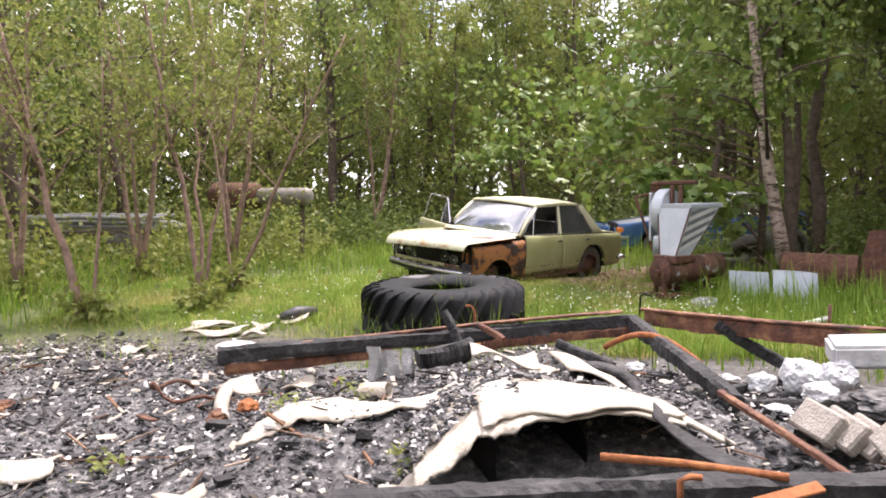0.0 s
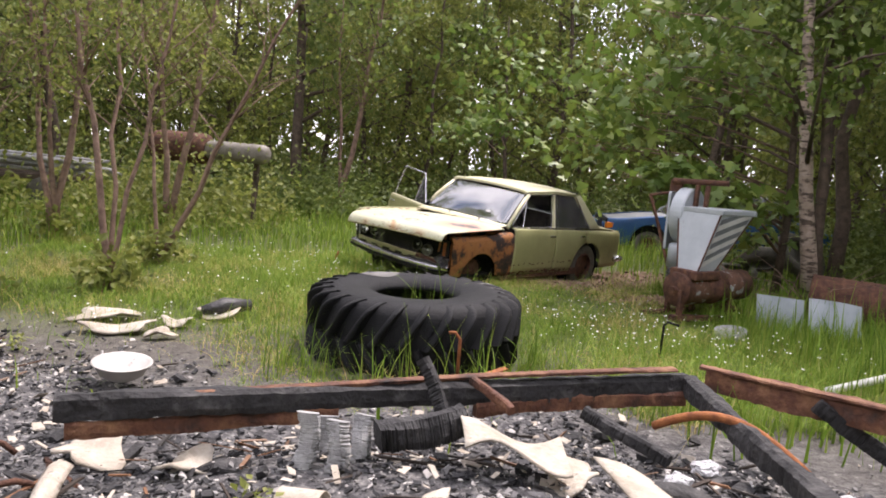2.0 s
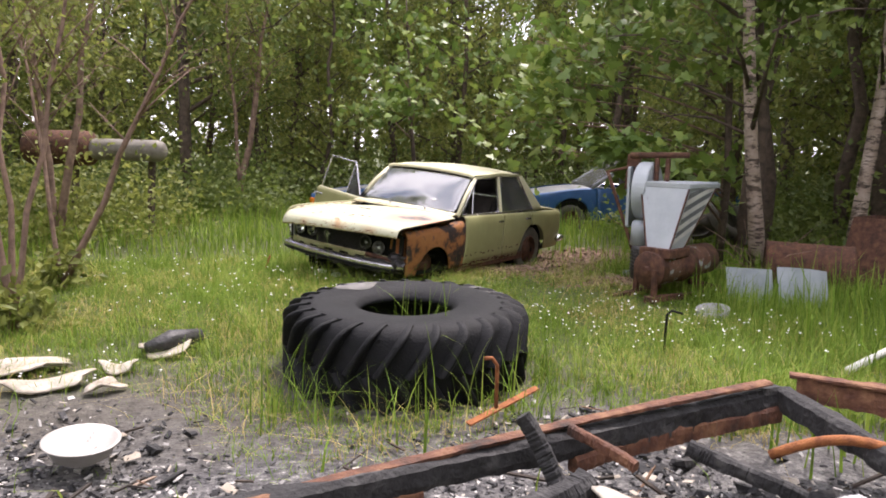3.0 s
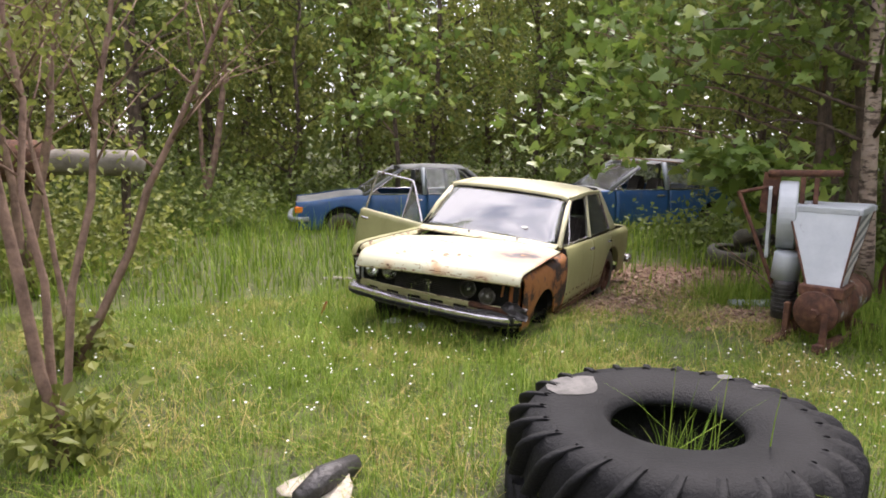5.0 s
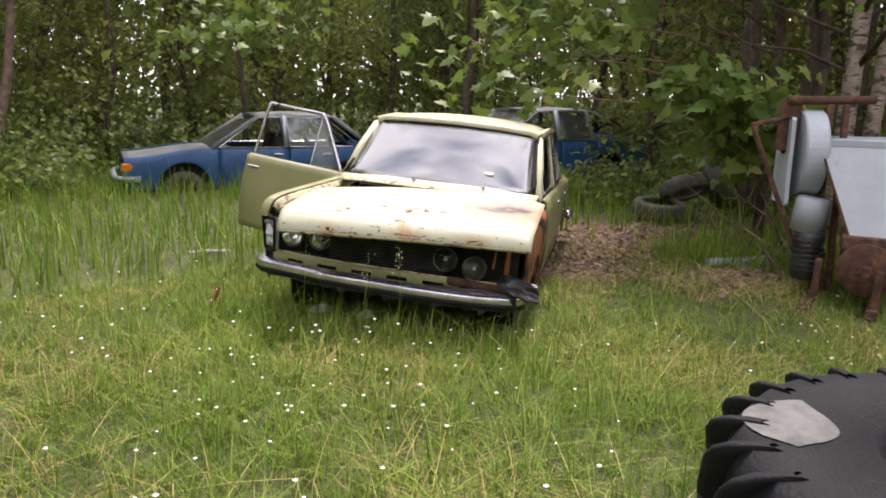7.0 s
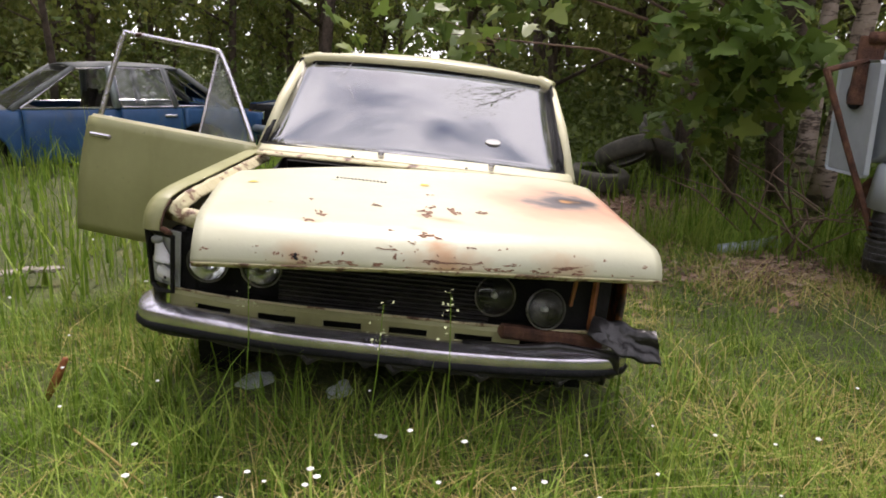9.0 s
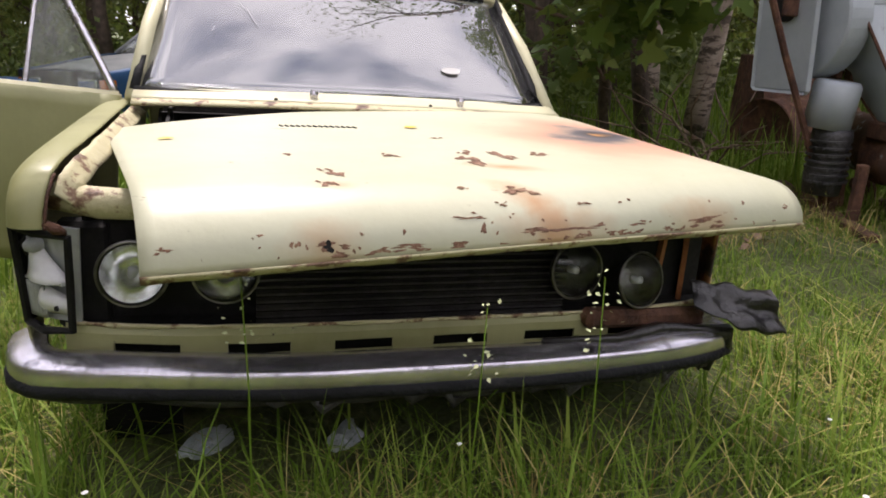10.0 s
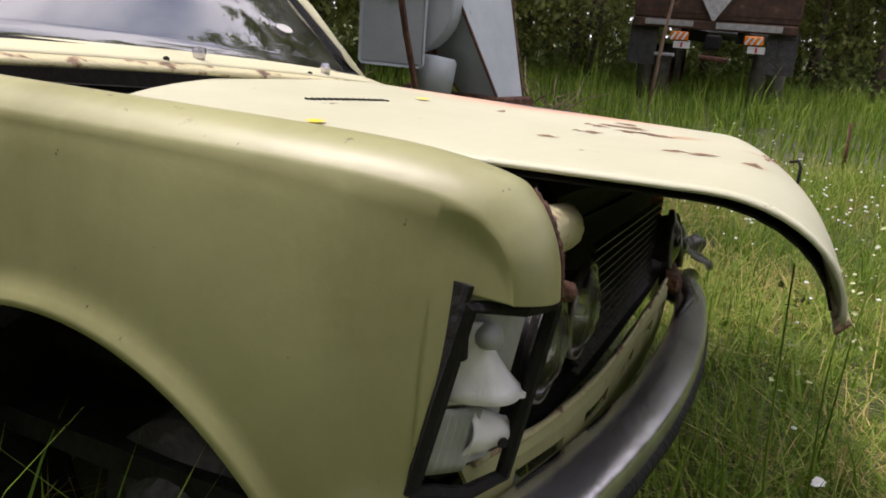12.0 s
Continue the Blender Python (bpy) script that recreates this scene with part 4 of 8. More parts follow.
# nose: black sheets for the shade in the recess, lamps, grille, valance, bumper
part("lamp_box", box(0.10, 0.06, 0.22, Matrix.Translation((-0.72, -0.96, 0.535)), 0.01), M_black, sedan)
part("nose_panel", grid(lambda u, v: ((2 * u - 1) * 0.72, -1.0 + 0.03 * (2 * u - 1) ** 2, 0.40 + 0.26 * v), 16, 5, 0.02), M_black, sedan, "black front panel standing in for deep shade")
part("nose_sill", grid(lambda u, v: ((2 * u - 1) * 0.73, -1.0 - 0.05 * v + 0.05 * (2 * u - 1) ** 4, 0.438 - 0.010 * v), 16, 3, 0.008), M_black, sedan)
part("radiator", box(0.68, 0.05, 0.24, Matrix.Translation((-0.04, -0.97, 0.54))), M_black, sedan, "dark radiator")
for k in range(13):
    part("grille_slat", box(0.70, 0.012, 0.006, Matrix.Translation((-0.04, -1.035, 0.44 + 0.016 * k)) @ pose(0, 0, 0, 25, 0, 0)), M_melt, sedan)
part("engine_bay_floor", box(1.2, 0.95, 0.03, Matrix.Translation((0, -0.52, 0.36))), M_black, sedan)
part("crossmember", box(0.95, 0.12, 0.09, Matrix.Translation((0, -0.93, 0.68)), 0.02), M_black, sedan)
part("bay_shade_sheet", box(1.24, 0.02, 0.20, Matrix.Translation((0, -0.90, 0.64))), M_black, sedan)
part("slam_panel", tube([(-0.765, -1.0, 0.70), (-0.68, -1.025, 0.692), (-0.58, -1.03, 0.688), (-0.48, -1.01, 0.684), (-0.42, -0.98, 0.68)], [0.026, 0.031, 0.029, 0.02, 0.006], 12), M_cowl, sedan, "dirty cream slam panel with rust", True)
def valance():
    """Lower front panel with slots cut through it."""
    slots = [(-0.6645 + 0.2165 * k, -0.5395 + 0.2165 * k) for k in range(6)]
    xs = sorted(set([-0.755 + 0.0302 * k for k in range(51)] + [e for sl in slots for e in sl]))
    zs = [0.30, 0.33, 0.36, 0.387, 0.411, 0.43, 0.445]
    bm = bmesh.new()
    def at(x, z):
        roll = 0.012 * max(0.0, (z - 0.425) / 0.02) ** 2
        return (x, -1.075 + 0.07 * (x / 0.755) ** 4 - 0.08 * (z - 0.32) + roll + 0.0012 * math.sin(37 * x), z)
    vs = [[bm.verts.new(at(x, z)) for z in zs] for x in xs]
    for i in range(len(xs) - 1):
        m = (xs[i] + xs[i + 1]) / 2
        for j in range(len(zs) - 1):
            if zs[j] > 0.38 and zs[j + 1] < 0.42 and any(a < m < b for a, b in slots):
                continue
            bm.faces.new((vs[i][j], vs[i + 1][j], vs[i + 1][j + 1], vs[i][j + 1]))
    bm.normal_update()
    bmesh.ops.solidify(bm, geom=bm.faces[:], thickness=0.006)
    bmesh.ops.recalc_face_normals(bm, faces=bm.faces[:])
    return bm
part("valance", valance(), M_cream_side, sedan, "dirty cream lower panel with cut slots, toned down for shade")
part("valance_edge", tube([(-0.74 + 0.037 * k, -1.076 + 0.07 * ((-0.74 + 0.037 * k) / 0.755) ** 4, 0.447) for k in range(41)], 0.0045, 6, None, 0.4, random.Random(17)), M_cowl, sedan, "rusty panel edge", True)
# black strip supplies the shade seen through the slots
part("slot_backing", box(1.34, 0.01, 0.10, Matrix.Translation((0, -0.985, 0.385))), M_black, sedan)
for lx, lz, tilt, lab in ((-0.625, 0.555, 0, "clear round headlamp"), (-0.45, 0.556, 0, "clear round headlamp"), (0.32, 0.548, 6, "clouded round headlamp"), (0.491, 0.520, 12, "loose broken round headlamp")):
    m = Matrix.Translation((lx, -1.045 if lx < 0 else -1.07, lz)) @ pose(0, 0, 0, 90 - tilt, 0, tilt) @ Matrix.Scale(0.9, 4)
    lp = part("headlamp", lathe([(0.0, -0.075), (0.03, -0.07), (0.058, -0.045), (0.071, 0.0)], 28, m=m @ Matrix.Scale(0.93, 4)), M_reflector if lx < 0 else M_dullref if lx > 0.4 else M_melt, sedan, lab, True)
    part("rim", lathe([(0.071, -0.01), (0.074, -0.01), (0.0765, 0.0), (0.075, 0.006), (0.071, 0.005)], 32, m=m), M_dullref, lp, "dull lamp rim", True)
    lens = part("lens", grid(lambda u, v, m=m: m @ Vector((0.071 * v * math.cos(6.2832 * u), 0.071 * v * math.sin(6.2832 * u), 0.002 + 0.022 * (1 - v * v) + 0.0016 * math.sin(700 * 0.071 * v * math.cos(6.2832 * u)) * (1 - v ** 6))), 72, 20), M_lens, lp, "ribbed glass lens", True)
    lens.visible_shadow = False
    part("bulb", lathe([(0, 0.005), (0.010, 0.0), (0.012, -0.03), (0, -0.035)], 12, m=m), M_white_plastic, lp, "", True)
M_lampgrey = mat("clouded_lamp_plastic", [(0.3, (0.25, 0.26, 0.26)), (0.7, (0.42, 0.43, 0.43))], 12, 0.35, 0, 0.1, 40)
# corner lamp at the front right, with its black housing
def cornerlamp():
    TO, TI, BO, BI = Vector((-0.834, -1.016, 0.656)), Vector((-0.728, -1.070, 0.645)), Vector((-0.828, -0.977, 0.448)), Vector((-0.736, -1.046, 0.452))
    out = Vector((-0.45, -0.89, 0.0))
    def L(a, b, d=0.0):
        return BO.lerp(BI, a).lerp(TO.lerp(TI, a), b) + out * (d + 0.010 * math.sin(math.pi * min(1, max(0, a))))
    fr = part("corner_lamp", tube([L(0.03, -0.02, 0), L(0.03, 0.5, 0.002), L(0.03, 0.955, 0.004), L(0.5, 0.96, 0.008), L(1, 0.955, 0.004), L(1, 0.5, 0.002), L(1, -0.05, 0), L(0.5, -0.06, 0.004), L(0.03, -0.02, 0)], 0.0085, 6), M_black, sedan, "broken corner lamp in a black frame")
    part("seal", grid(lambda u, v: L(0.02, -0.03 + 1.08 * v, 0.004 - 0.045 * u), 3, 4, 0.006), M_black, fr, "black rubber seal")
    part("housing", grid(lambda u, v: L(u, v, -0.028), 4, 4, 0.006), M_lampgrey, fr, "grey lamp housing")
    part("reflector_scoop", grid(lambda u, v: L(0.12 + (0.28 + 0.62 * (1 - v) ** 1.4) * u, 0.46 + 0.40 * v, -0.020 + 0.022 * math.sin(math.pi * u) * (1 - 0.5 * v) + 0.014 * (1 - v) ** 3), 10, 8, 0.003), M_white_plastic, fr, "white reflector scoop", True)
    part("divider", box(0.098, 0.012, 0.006, Matrix.Translation(L(0.5, 0.455, -0.012)) @ pose(0, 0, 0, 0, 0, -41)), M_white_plastic, fr)
    part("ribbed_lens", grid(lambda u, v: L(0.04 + 0.46 * u, 0.05 + 0.36 * v, -0.006 + 0.0025 * math.sin(40 * u) * (v > 0.05)), 24, 6, 0.003), M_lampgrey, fr, "ribbed clear lens left over", True)
    part("lower_wedge", grid(lambda u, v: L(0.42 + 0.55 * u, 0.10 + (0.32 - 0.14 * u) * v, -0.014 + 0.020 * math.sin(math.pi * v) * (1 - 0.3 * u)), 10, 8, 0.003), M_white_plastic, fr, "white lower reflector", True)
    part("screw_hole", lathe([(0, 0.003), (0.005, 0.003), (0.006, 0)], 10, m=Matrix.Translation(L(0.78, 0.2, 0.006)) @ pose(0, 0, 0, 90, 0, -41)), M_black, fr)
    part("bulb", lathe([(0, 0.022), (0.010, 0.018), (0.0145, 0.006), (0.014, -0.01)], 14, m=Matrix.Translation(L(0.36, 0.80, -0.012)) @ pose(0, 0, 0, 90, 0, -41)), M_lampgrey, fr, "clouded bulb", True)
    part("bulb_socket", tube([L(0.16, 0.88, -0.018), L(0.12, 0.78, -0.006), L(0.2, 0.68, -0.012)], 0.006, 6), M_black, fr, "", True)
cornerlamp()
BUMPER_PLAN = ((-0.874, -0.905, 0), (-0.870, -0.965, 0), (-0.850, -1.030, 0), (-0.800, -1.078, 0), (-0.700, -1.112, 0), (-0.5, -1.148, 0), (-0.25, -1.178, 0), (0, -1.188, 0), (0.25, -1.182, 0), (0.5, -1.160, 0), (0.68, -1.125, 0), (0.76, -1.085, 0), (0.79, -1.03, 0))
BUMPER_SECTION = ((0.072, 0.404), (0.050, 0.409), (0.028, 0.404), (0.008, 0.396), (0.001, 0.388), (0.0, 0.366), (0.008, 0.350), (0.026, 0.340), (0.045, 0.338))
def bumper(u, v):
    p = through_points(BUMPER_PLAN, u)
    d = through_points(BUMPER_PLAN, min(1, u + 0.01)) - through_points(BUMPER_PLAN, max(0, u - 0.01))
    inward = Vector((-d.y, d.x, 0)).normalized()
    a, z = through_points([(q, h, 0) for q, h in BUMPER_SECTION], v)[:2]
    end = 1 + 0.1 * float(sstep(u, 0.22, 0.0))
    return p + inward * a + Vector((0, 0, 0.364 + (z - 0.375) * end + 0.006 * noise.noise(Vector((6 * u, 0, 0.3)))))
bump_ob = part("front_bumper", grid(bumper, 90, 32, 0.004), M_bumper, sedan, "dull pitted chrome front bumper", True)
part("rubber_strip", tube([Vector(bumper(k / 40, 0.72)) + Vector((0, -0.001, -0.005 + 0.003 * noise.noise(Vector((k * 0.7, 0, 0))))) for k in range(41)], 0.0155, 8, None, 0.10, random.Random(21)), M_rubber, bump_ob, "black rubber strip", True)
part("rubber_lip", tube([Vector(bumper(k / 40, 0.92)) + Vector((0, 0.0, -0.012 - 0.008 * max(0, math.sin(k * 1.9)) * (k > 14))) for k in range(41)], 0.014, 6, None, 0.25, random.Random(8)), M_melt, bump_ob, "perished black rubber edge", True)
part("melted_rubber", tube([bumper(0.66, 0.12) + Vector((0, 0.01, 0.006)), bumper(0.72, 0.2) + Vector((0, 0, 0.004)), bumper(0.77, 0.12) + Vector((0, 0, 0.010)), bumper(0.83, 0.22), bumper(0.88, 0.4), bumper(0.90, 0.75), bumper(0.95, 0.9)], [0.006, 0.014, 0.017, 0.014, 0.02, 0.018, 0.02], 9, None, 0.35, random.Random(2)), M_glossmelt, bump_ob, "melted black rubber", True)
for k in range(16):
    q = 0.42 + 0.5 * k / 16
    part("rubber_rag", tube([bumper(q, 0.8) + Vector((0, -0.004, 0)), bumper(q + 0.012, 0.95) + Vector((0, -0.006, -0.016 - 0.012 * ((k * 7) % 3))), bumper(q + 0.03, 0.9) + Vector((0, 0.0, -0.01))], [0.008, 0.012, 0.006], 6, None, 0.4, random.Random(k)), M_melt, bump_ob, "ragged melted rubber", True)
def shard(u, v):
    """A flap of melted housing: u outwards from the wing, v from its lower to its upper rim."""
    a = Vector((0.63, -1.10, 0.455)).lerp(Vector((0.87, -1.150, 0.390)), u) + Vector((0, -0.02, -0.012)) * math.sin(math.pi * u)
    b = Vector((0.66, -1.03, 0.505)).lerp(Vector((0.858, -1.085, 0.492)), u)
    p = a.lerp(b, v)
    n1 = noise.noise(Vector((5 * u, 3 * v, 4.4)))
    fold = math.sin(7 * v + 2.5 * u) * u
    return p + Vector((0.010 * n1 * u, -0.018 * fold * math.sin(math.pi * v), 0.012 * n1 + 0.012 * fold * math.sin(math.pi * v)))
def shard_shell(u, v):
    w = 1 - abs(2 * v - 1)
    return shard(u, w) + Vector((0, 0.0, 0.0 if v < 0.5 else 0.007 * math.sin(math.pi * w)))
part("melted_wing_tip", grid(shard_shell, 26, 36), M_glossmelt, sedan, "charred melted lamp housing sticking out", True)
part("burnt_bracket", box(0.36, 0.05, 0.045, Matrix.Translation((0.52, -1.06, 0.425)) @ pose(0, 0, 0, 0, 4, 8), 0.012), M_rust, sedan, "rusty lamp bracket")
part("burnt_nose_side", grid(lambda u, v: (0.66 + 0.06 * u, -1.0 + 0.1 * u, 0.36 + 0.27 * v), 5, 6, 0.012), M_rust_orange, sedan, "orange rusty lamp surround")
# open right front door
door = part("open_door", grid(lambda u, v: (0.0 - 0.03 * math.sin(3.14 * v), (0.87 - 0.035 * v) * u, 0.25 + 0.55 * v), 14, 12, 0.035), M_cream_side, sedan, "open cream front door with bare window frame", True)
door.matrix_basis = Matrix.Translation((-0.785, 0.075, 0)) @ pose(0, 0, 0, 0, 0, 80) @ pose(0, 0, 0, 3, 0, 0)
part("window_frame", tube([through_points([(0, 0.015, 0.80), (0.05, 0.15, 1.02), (0.09, 0.255, 1.175), (0.092, 0.30, 1.195), (0.093, 0.50, 1.20), (0.093, 0.72, 1.205), (0.09, 0.755, 1.195), (0.06, 0.775, 1.06), (0, 0.80, 0.80)], k / 40) for k in range(41)], 0.013, 8), M_chrome, door, "bare metal window frame", True)
part("vent_bar", frame_bars([(0, 0.29, 0.80), (0.09, 0.272, 1.18)], 0.009, False), M_chrome, door)
vg = part("vent_window", quad((0, 0.035, 0.805), (0, 0.28, 0.805), (0.087, 0.268, 1.165), (0.08, 0.245, 1.145), 0.005), M_glass, door, "greenish quarter window")
vg.visible_shadow = False
part("door_handle", box(0.022, 0.11, 0.022, Matrix.Translation((-0.05, 0.76, 0.725)), 0.006), M_chrome, door, "chrome door handle")
part("trim_strip", box(0.014, 0.84, 0.018, Matrix.Translation((-0.047, 0.425, 0.435)), 0.004), M_melt, door, "dark trim strip")
part("belt_moulding", box(0.03, 0.835, 0.03, Matrix.Translation((-0.008, 0.418, 0.80)), 0.008, 2), M_cream, door, "cream door top", True)
part("rusty_lower_edge", grid(lambda u, v: (-0.024 - 0.012 * v, 0.004 + 0.82 * u, 0.252 + (0.075 + 0.03 * noise.noise(Vector((9 * u, 2.0, 0.4)))) * v), 24, 4, 0.004), M_cowl, door, "rust-eaten lower door edge", True)
part("door_card", box(0.02, 0.75, 0.42, Matrix.Translation((0.035, 0.42, 0.53)), 0.008), M_seat, door)


def side_blot(s, y, z, ry, rz, seed):
    """A small rust blister on the body side."""
    rg = random.Random(seed)
    f = car_side(YC, s)
    ph = [rg.uniform(0, 6.28) for _ in range(3)]
    bm = bmesh.new()
    c = bm.verts.new((f(y, z) + s * 0.006, y, z))
    ring = []
    for k in range(14):
        a = 6.2832 * k / 14
        r = 1 + 0.35 * math.sin(2 * a + ph[0]) + 0.25 * math.sin(3 * a + ph[1]) + 0.25 * math.sin(7 * a + ph[2])
        yy, zz = y + ry * r * math.cos(a), z + rz * r * math.sin(a)
        ring.append(bm.verts.new((f(yy, zz) + s * 0.0035, yy, zz)))
    for k in range(14):
        bm.faces.new((c, ring[k], ring[(k + 1) % 14]))
    bmesh.ops.recalc_face_normals(bm, faces=bm.faces[:])
    return bm
rgs = random.Random(31)
for k in range(16):
    y = 0.15 + 0.093 * k + rgs.uniform(-0.03, 0.03)
    part("rust_blister", side_blot(1, y, 0.37 + rgs.uniform(-0.012, 0.012), rgs.uniform(0.008, 0.026), rgs.uniform(0.006, 0.014), 400 + k), M_rust, sedan, "rust blister on the door")
for k in range(14):
    y = 0.12 + 0.10 * k + rgs.uniform(-0.03, 0.03)
    part("rust_blister", side_blot(1, y, 0.262 + rgs.uniform(-0.006, 0.012), rgs.uniform(0.02, 0.06), rgs.uniform(0.01, 0.022), 430 + k), M_rust, sedan, "rusted door edge")
for k, (y, z, r) in enumerate(((-0.80, 0.50, 0.004), (-0.80, 0.485, 0.004), (-0.72, 0.66, 0.006), (-0.985, 0.685, 0.008), (-0.985, 0.70, 0.006), (-0.78, 0.40, 0.003), (-0.76, 0.36, 0.003), (-0.5, 0.66, 0.004), (-0.62, 0.60, 0.003))):
    part("paint_chip", side_blot(-1, y, z, r, r * 0.8, 460 + k), M_rust, sedan, "small rusty paint chip")


def old_sedan(m, label, fast=False, seed=0):
    """A blue wreck: x to its own left, y to its rear, the front end at y = 0."""
    P = dict(half=0.82, nose=0.05, fy=0.0, ry=4.4, mid=0.5)
    L = 4.35
    car = thing("sedan", m, label, "car", "blue wrecks")
    top = lambda y: 0.72 + 0.12 * float(sstep(y, 0, 1.2)) - (0.10 * float(sstep(y, 3.4, 4.4)))
    w1, w2 = 0.85, 3.35
    for s in (-1, 1):
        part("front_fender", side_panel(P, s, 0.02, 1.35, lambda y: arch(y, w1, 0.37, 0.27, 0.22), top, 30, 8, 0.012, 0.04), M_blue, car, "", True)
        part("front_door", side_panel(P, s, 1.358, 2.40, lambda y: 0.22, top, 14, 8, 0.012, 0.03), M_blue, car, "", True)
        part("rear_door", side_panel(P, s, 2.408, 3.15, lambda y: arch(y, w2, 0.37, 0.27, 0.22), top, 18, 8, 0.012, 0.03), M_blue, car, "", True)
        part("rear_fender", side_panel(P, s, 3.158, L, lambda y: arch(y, w2, 0.37, 0.27, 0.22), top, 26, 8, 0.012, 0.04), M_blue, car, "", True)
        rear_y = 4.05 if fast else 3.75
        for nm, pts in (("a_pillar", [(s * 0.75, 1.25, 0.84), (s * 0.62, 1.95, 1.30)]), ("b_pillar", [(s * 0.77, 2.36, 0.84), (s * 0.64, 2.33, 1.32)]), ("c_pillar", [(s * 0.77, 3.05, 0.84), (s * 0.64, 2.95, 1.31)]), ("d_pillar", [(s * 0.75, rear_y, 0.82), (s * 0.62, 3.15, 1.29)])):
            part(nm, tube(pts, 0.035 if nm != "b_pillar" else 0.045, 6), M_bluedust if nm != "b_pillar" else M_galv, car, "", True)
        part("window_frame", frame_bars([(s * 0.76, 1.35, 0.85), (s * 0.645, 1.97, 1.285), (s * 0.65, 2.31, 1.30), (s * 0.77, 2.33, 0.85)], 0.013), M_chrome, car)
        part("window_frame", frame_bars([(s * 0.77, 2.42, 0.85), (s * 0.65, 2.38, 1.30), (s * 0.65, 2.92, 1.295), (s * 0.77, 3.02, 0.85)], 0.013), M_chrome, car)
        part("window_frame", frame_bars([(s * 0.77, 3.09, 0.85), (s * 0.65, 3.0, 1.28), (s * 0.76, 3.55, 0.85)], 0.013), M_chrome, car)
        gl = part("window", quad((s * 0.765, 2.42, 0.85), (s * 0.765, 3.02, 0.85), (s * 0.645, 2.92, 1.29), (s * 0.645, 2.38, 1.29)), M_glass, car, "dusty side window")
        gl.visible_shadow = False
        part("door_handle", box(0.025, 0.15, 0.035, Matrix.Translation((s * 0.81, 2.22, 0.74)), 0.008), M_chrome, car)
        part("door_handle", box(0.025, 0.15, 0.035, Matrix.Translation((s * 0.81, 2.98, 0.74)), 0.008), M_chrome, car)
        part("indicator", box(0.09, 0.16, 0.13, Matrix.Translation((s * 0.745, 0.08, 0.58)), 0.02), M_orange, car, "orange corner indicator")
        part("headlamp", box(0.34, 0.05, 0.13, Matrix.Translation((s * 0.5, 0.02, 0.58)), 0.02), M_reflector, car, "rectangular headlamp")
        part("tail_lamp", box(0.3, 0.05, 0.15, Matrix.Translation((s * 0.58, L + 0.01, 0.6)), 0.02), M_red, car, "red tail lamp")
        part("wheel_well", box(0.3, 0.7, 0.4, Matrix.Translation((s * 0.55, w1, 0.42)), 0.03), M_black, car)
        part("wheel_well", box(0.3, 0.7, 0.4, Matrix.Translation((s * 0.55, w2, 0.42)), 0.03), M_black, car)
        wheel(car, s * 0.70, w1, 0.22, 0.29, 0.17, s)
        wheel(car, s * 0.70, w2, 0.22, 0.29, 0.17, s)
    part("hood", grid(lambda u, v: ((2 * u - 1) * 0.72, 0.04 + 1.2 * v, top(0.04 + 1.2 * v) - 0.01 + 0.03 * (1 - (2 * u - 1) ** 2)), 12, 10, 0.012), M_bluedust, car, "dusty grey-green hood", True)
    part("roof", grid(lambda u, v: ((2 * u - 1) * 0.635, 1.93 + 1.22 * v, 1.30 + 0.045 * (1 - (2 * u - 1) ** 2) + 0.025 * math.sin(3.14 * v)), 14, 10, 0.014), M_bluedust, car, "dusty grey roof", True)
    for nm, q in (("windscreen", ((-0.73, 1.23, 0.85), (0.73, 1.23, 0.85), (0.6, 1.93, 1.30), (-0.6, 1.93, 1.30))), ("rear_window", ((0.72, rear_y, 0.84), (-0.72, rear_y, 0.84), (-0.6, 3.16, 1.30), (0.6, 3.16, 1.30)))):
        gl = part(nm, quad(*q, 0.006, 0.03), M_glass, car, "dusty " + nm.replace("_", " "), True)
        gl.visible_shadow = False
    part("boot_lid", grid(lambda u, v: ((2 * u - 1) * 0.72, rear_y + (L - rear_y) * v, top(rear_y + (L - rear_y) * v) - 0.008 + 0.02 * (1 - (2 * u - 1) ** 2)), 10, 6, 0.012), M_blue, car, "", True)
    part("nose_panel", grid(lambda u, v: ((2 * u - 1) * 0.77, 0.02 - 0.02 * math.sin(3.14 * v), 0.28 + 0.44 * v), 10, 6, 0.012), M_black, car, "", True)
    part("tail_panel", grid(lambda u, v: ((2 * u - 1) * 0.77, L, 0.28 + 0.44 * v), 10, 6, 0.012), M_blue, car, "", True)
    part("front_bumper", tube([(-0.83, 0.25, 0.42), (-0.8, -0.04, 0.42), (-0.5, -0.09, 0.42), (0.5, -0.09, 0.42), (0.8, -0.04, 0.42), (0.83, 0.25, 0.42)], 0.05, 8), M_galv, car, "grey bumper", True)
    part("rear_bumper", tube([(-0.83, L - 0.25, 0.42), (-0.8, L + 0.04, 0.42), (0.8, L + 0.04, 0.42), (0.83, L - 0.25, 0.42)], 0.05, 8), M_melt, car, "", True)
    part("floor_pan", box(1.45, L - 0.2, 0.05, Matrix.Translation((0, L / 2, 0.25))), M_black, car)
    for sx in (-0.36, 0.36):
        part("front_seat", box(0.5, 0.14, 0.62, Matrix.Translation((sx, 2.3, 0.72)) @ pose(0, 0, 0, -14, 0, 0), 0.05, 2), M_seat, car)
    part("dashboard", box(1.3, 0.3, 0.18, Matrix.Translation((0, 1.45, 0.76)), 0.04), M_seat, car)
    return car


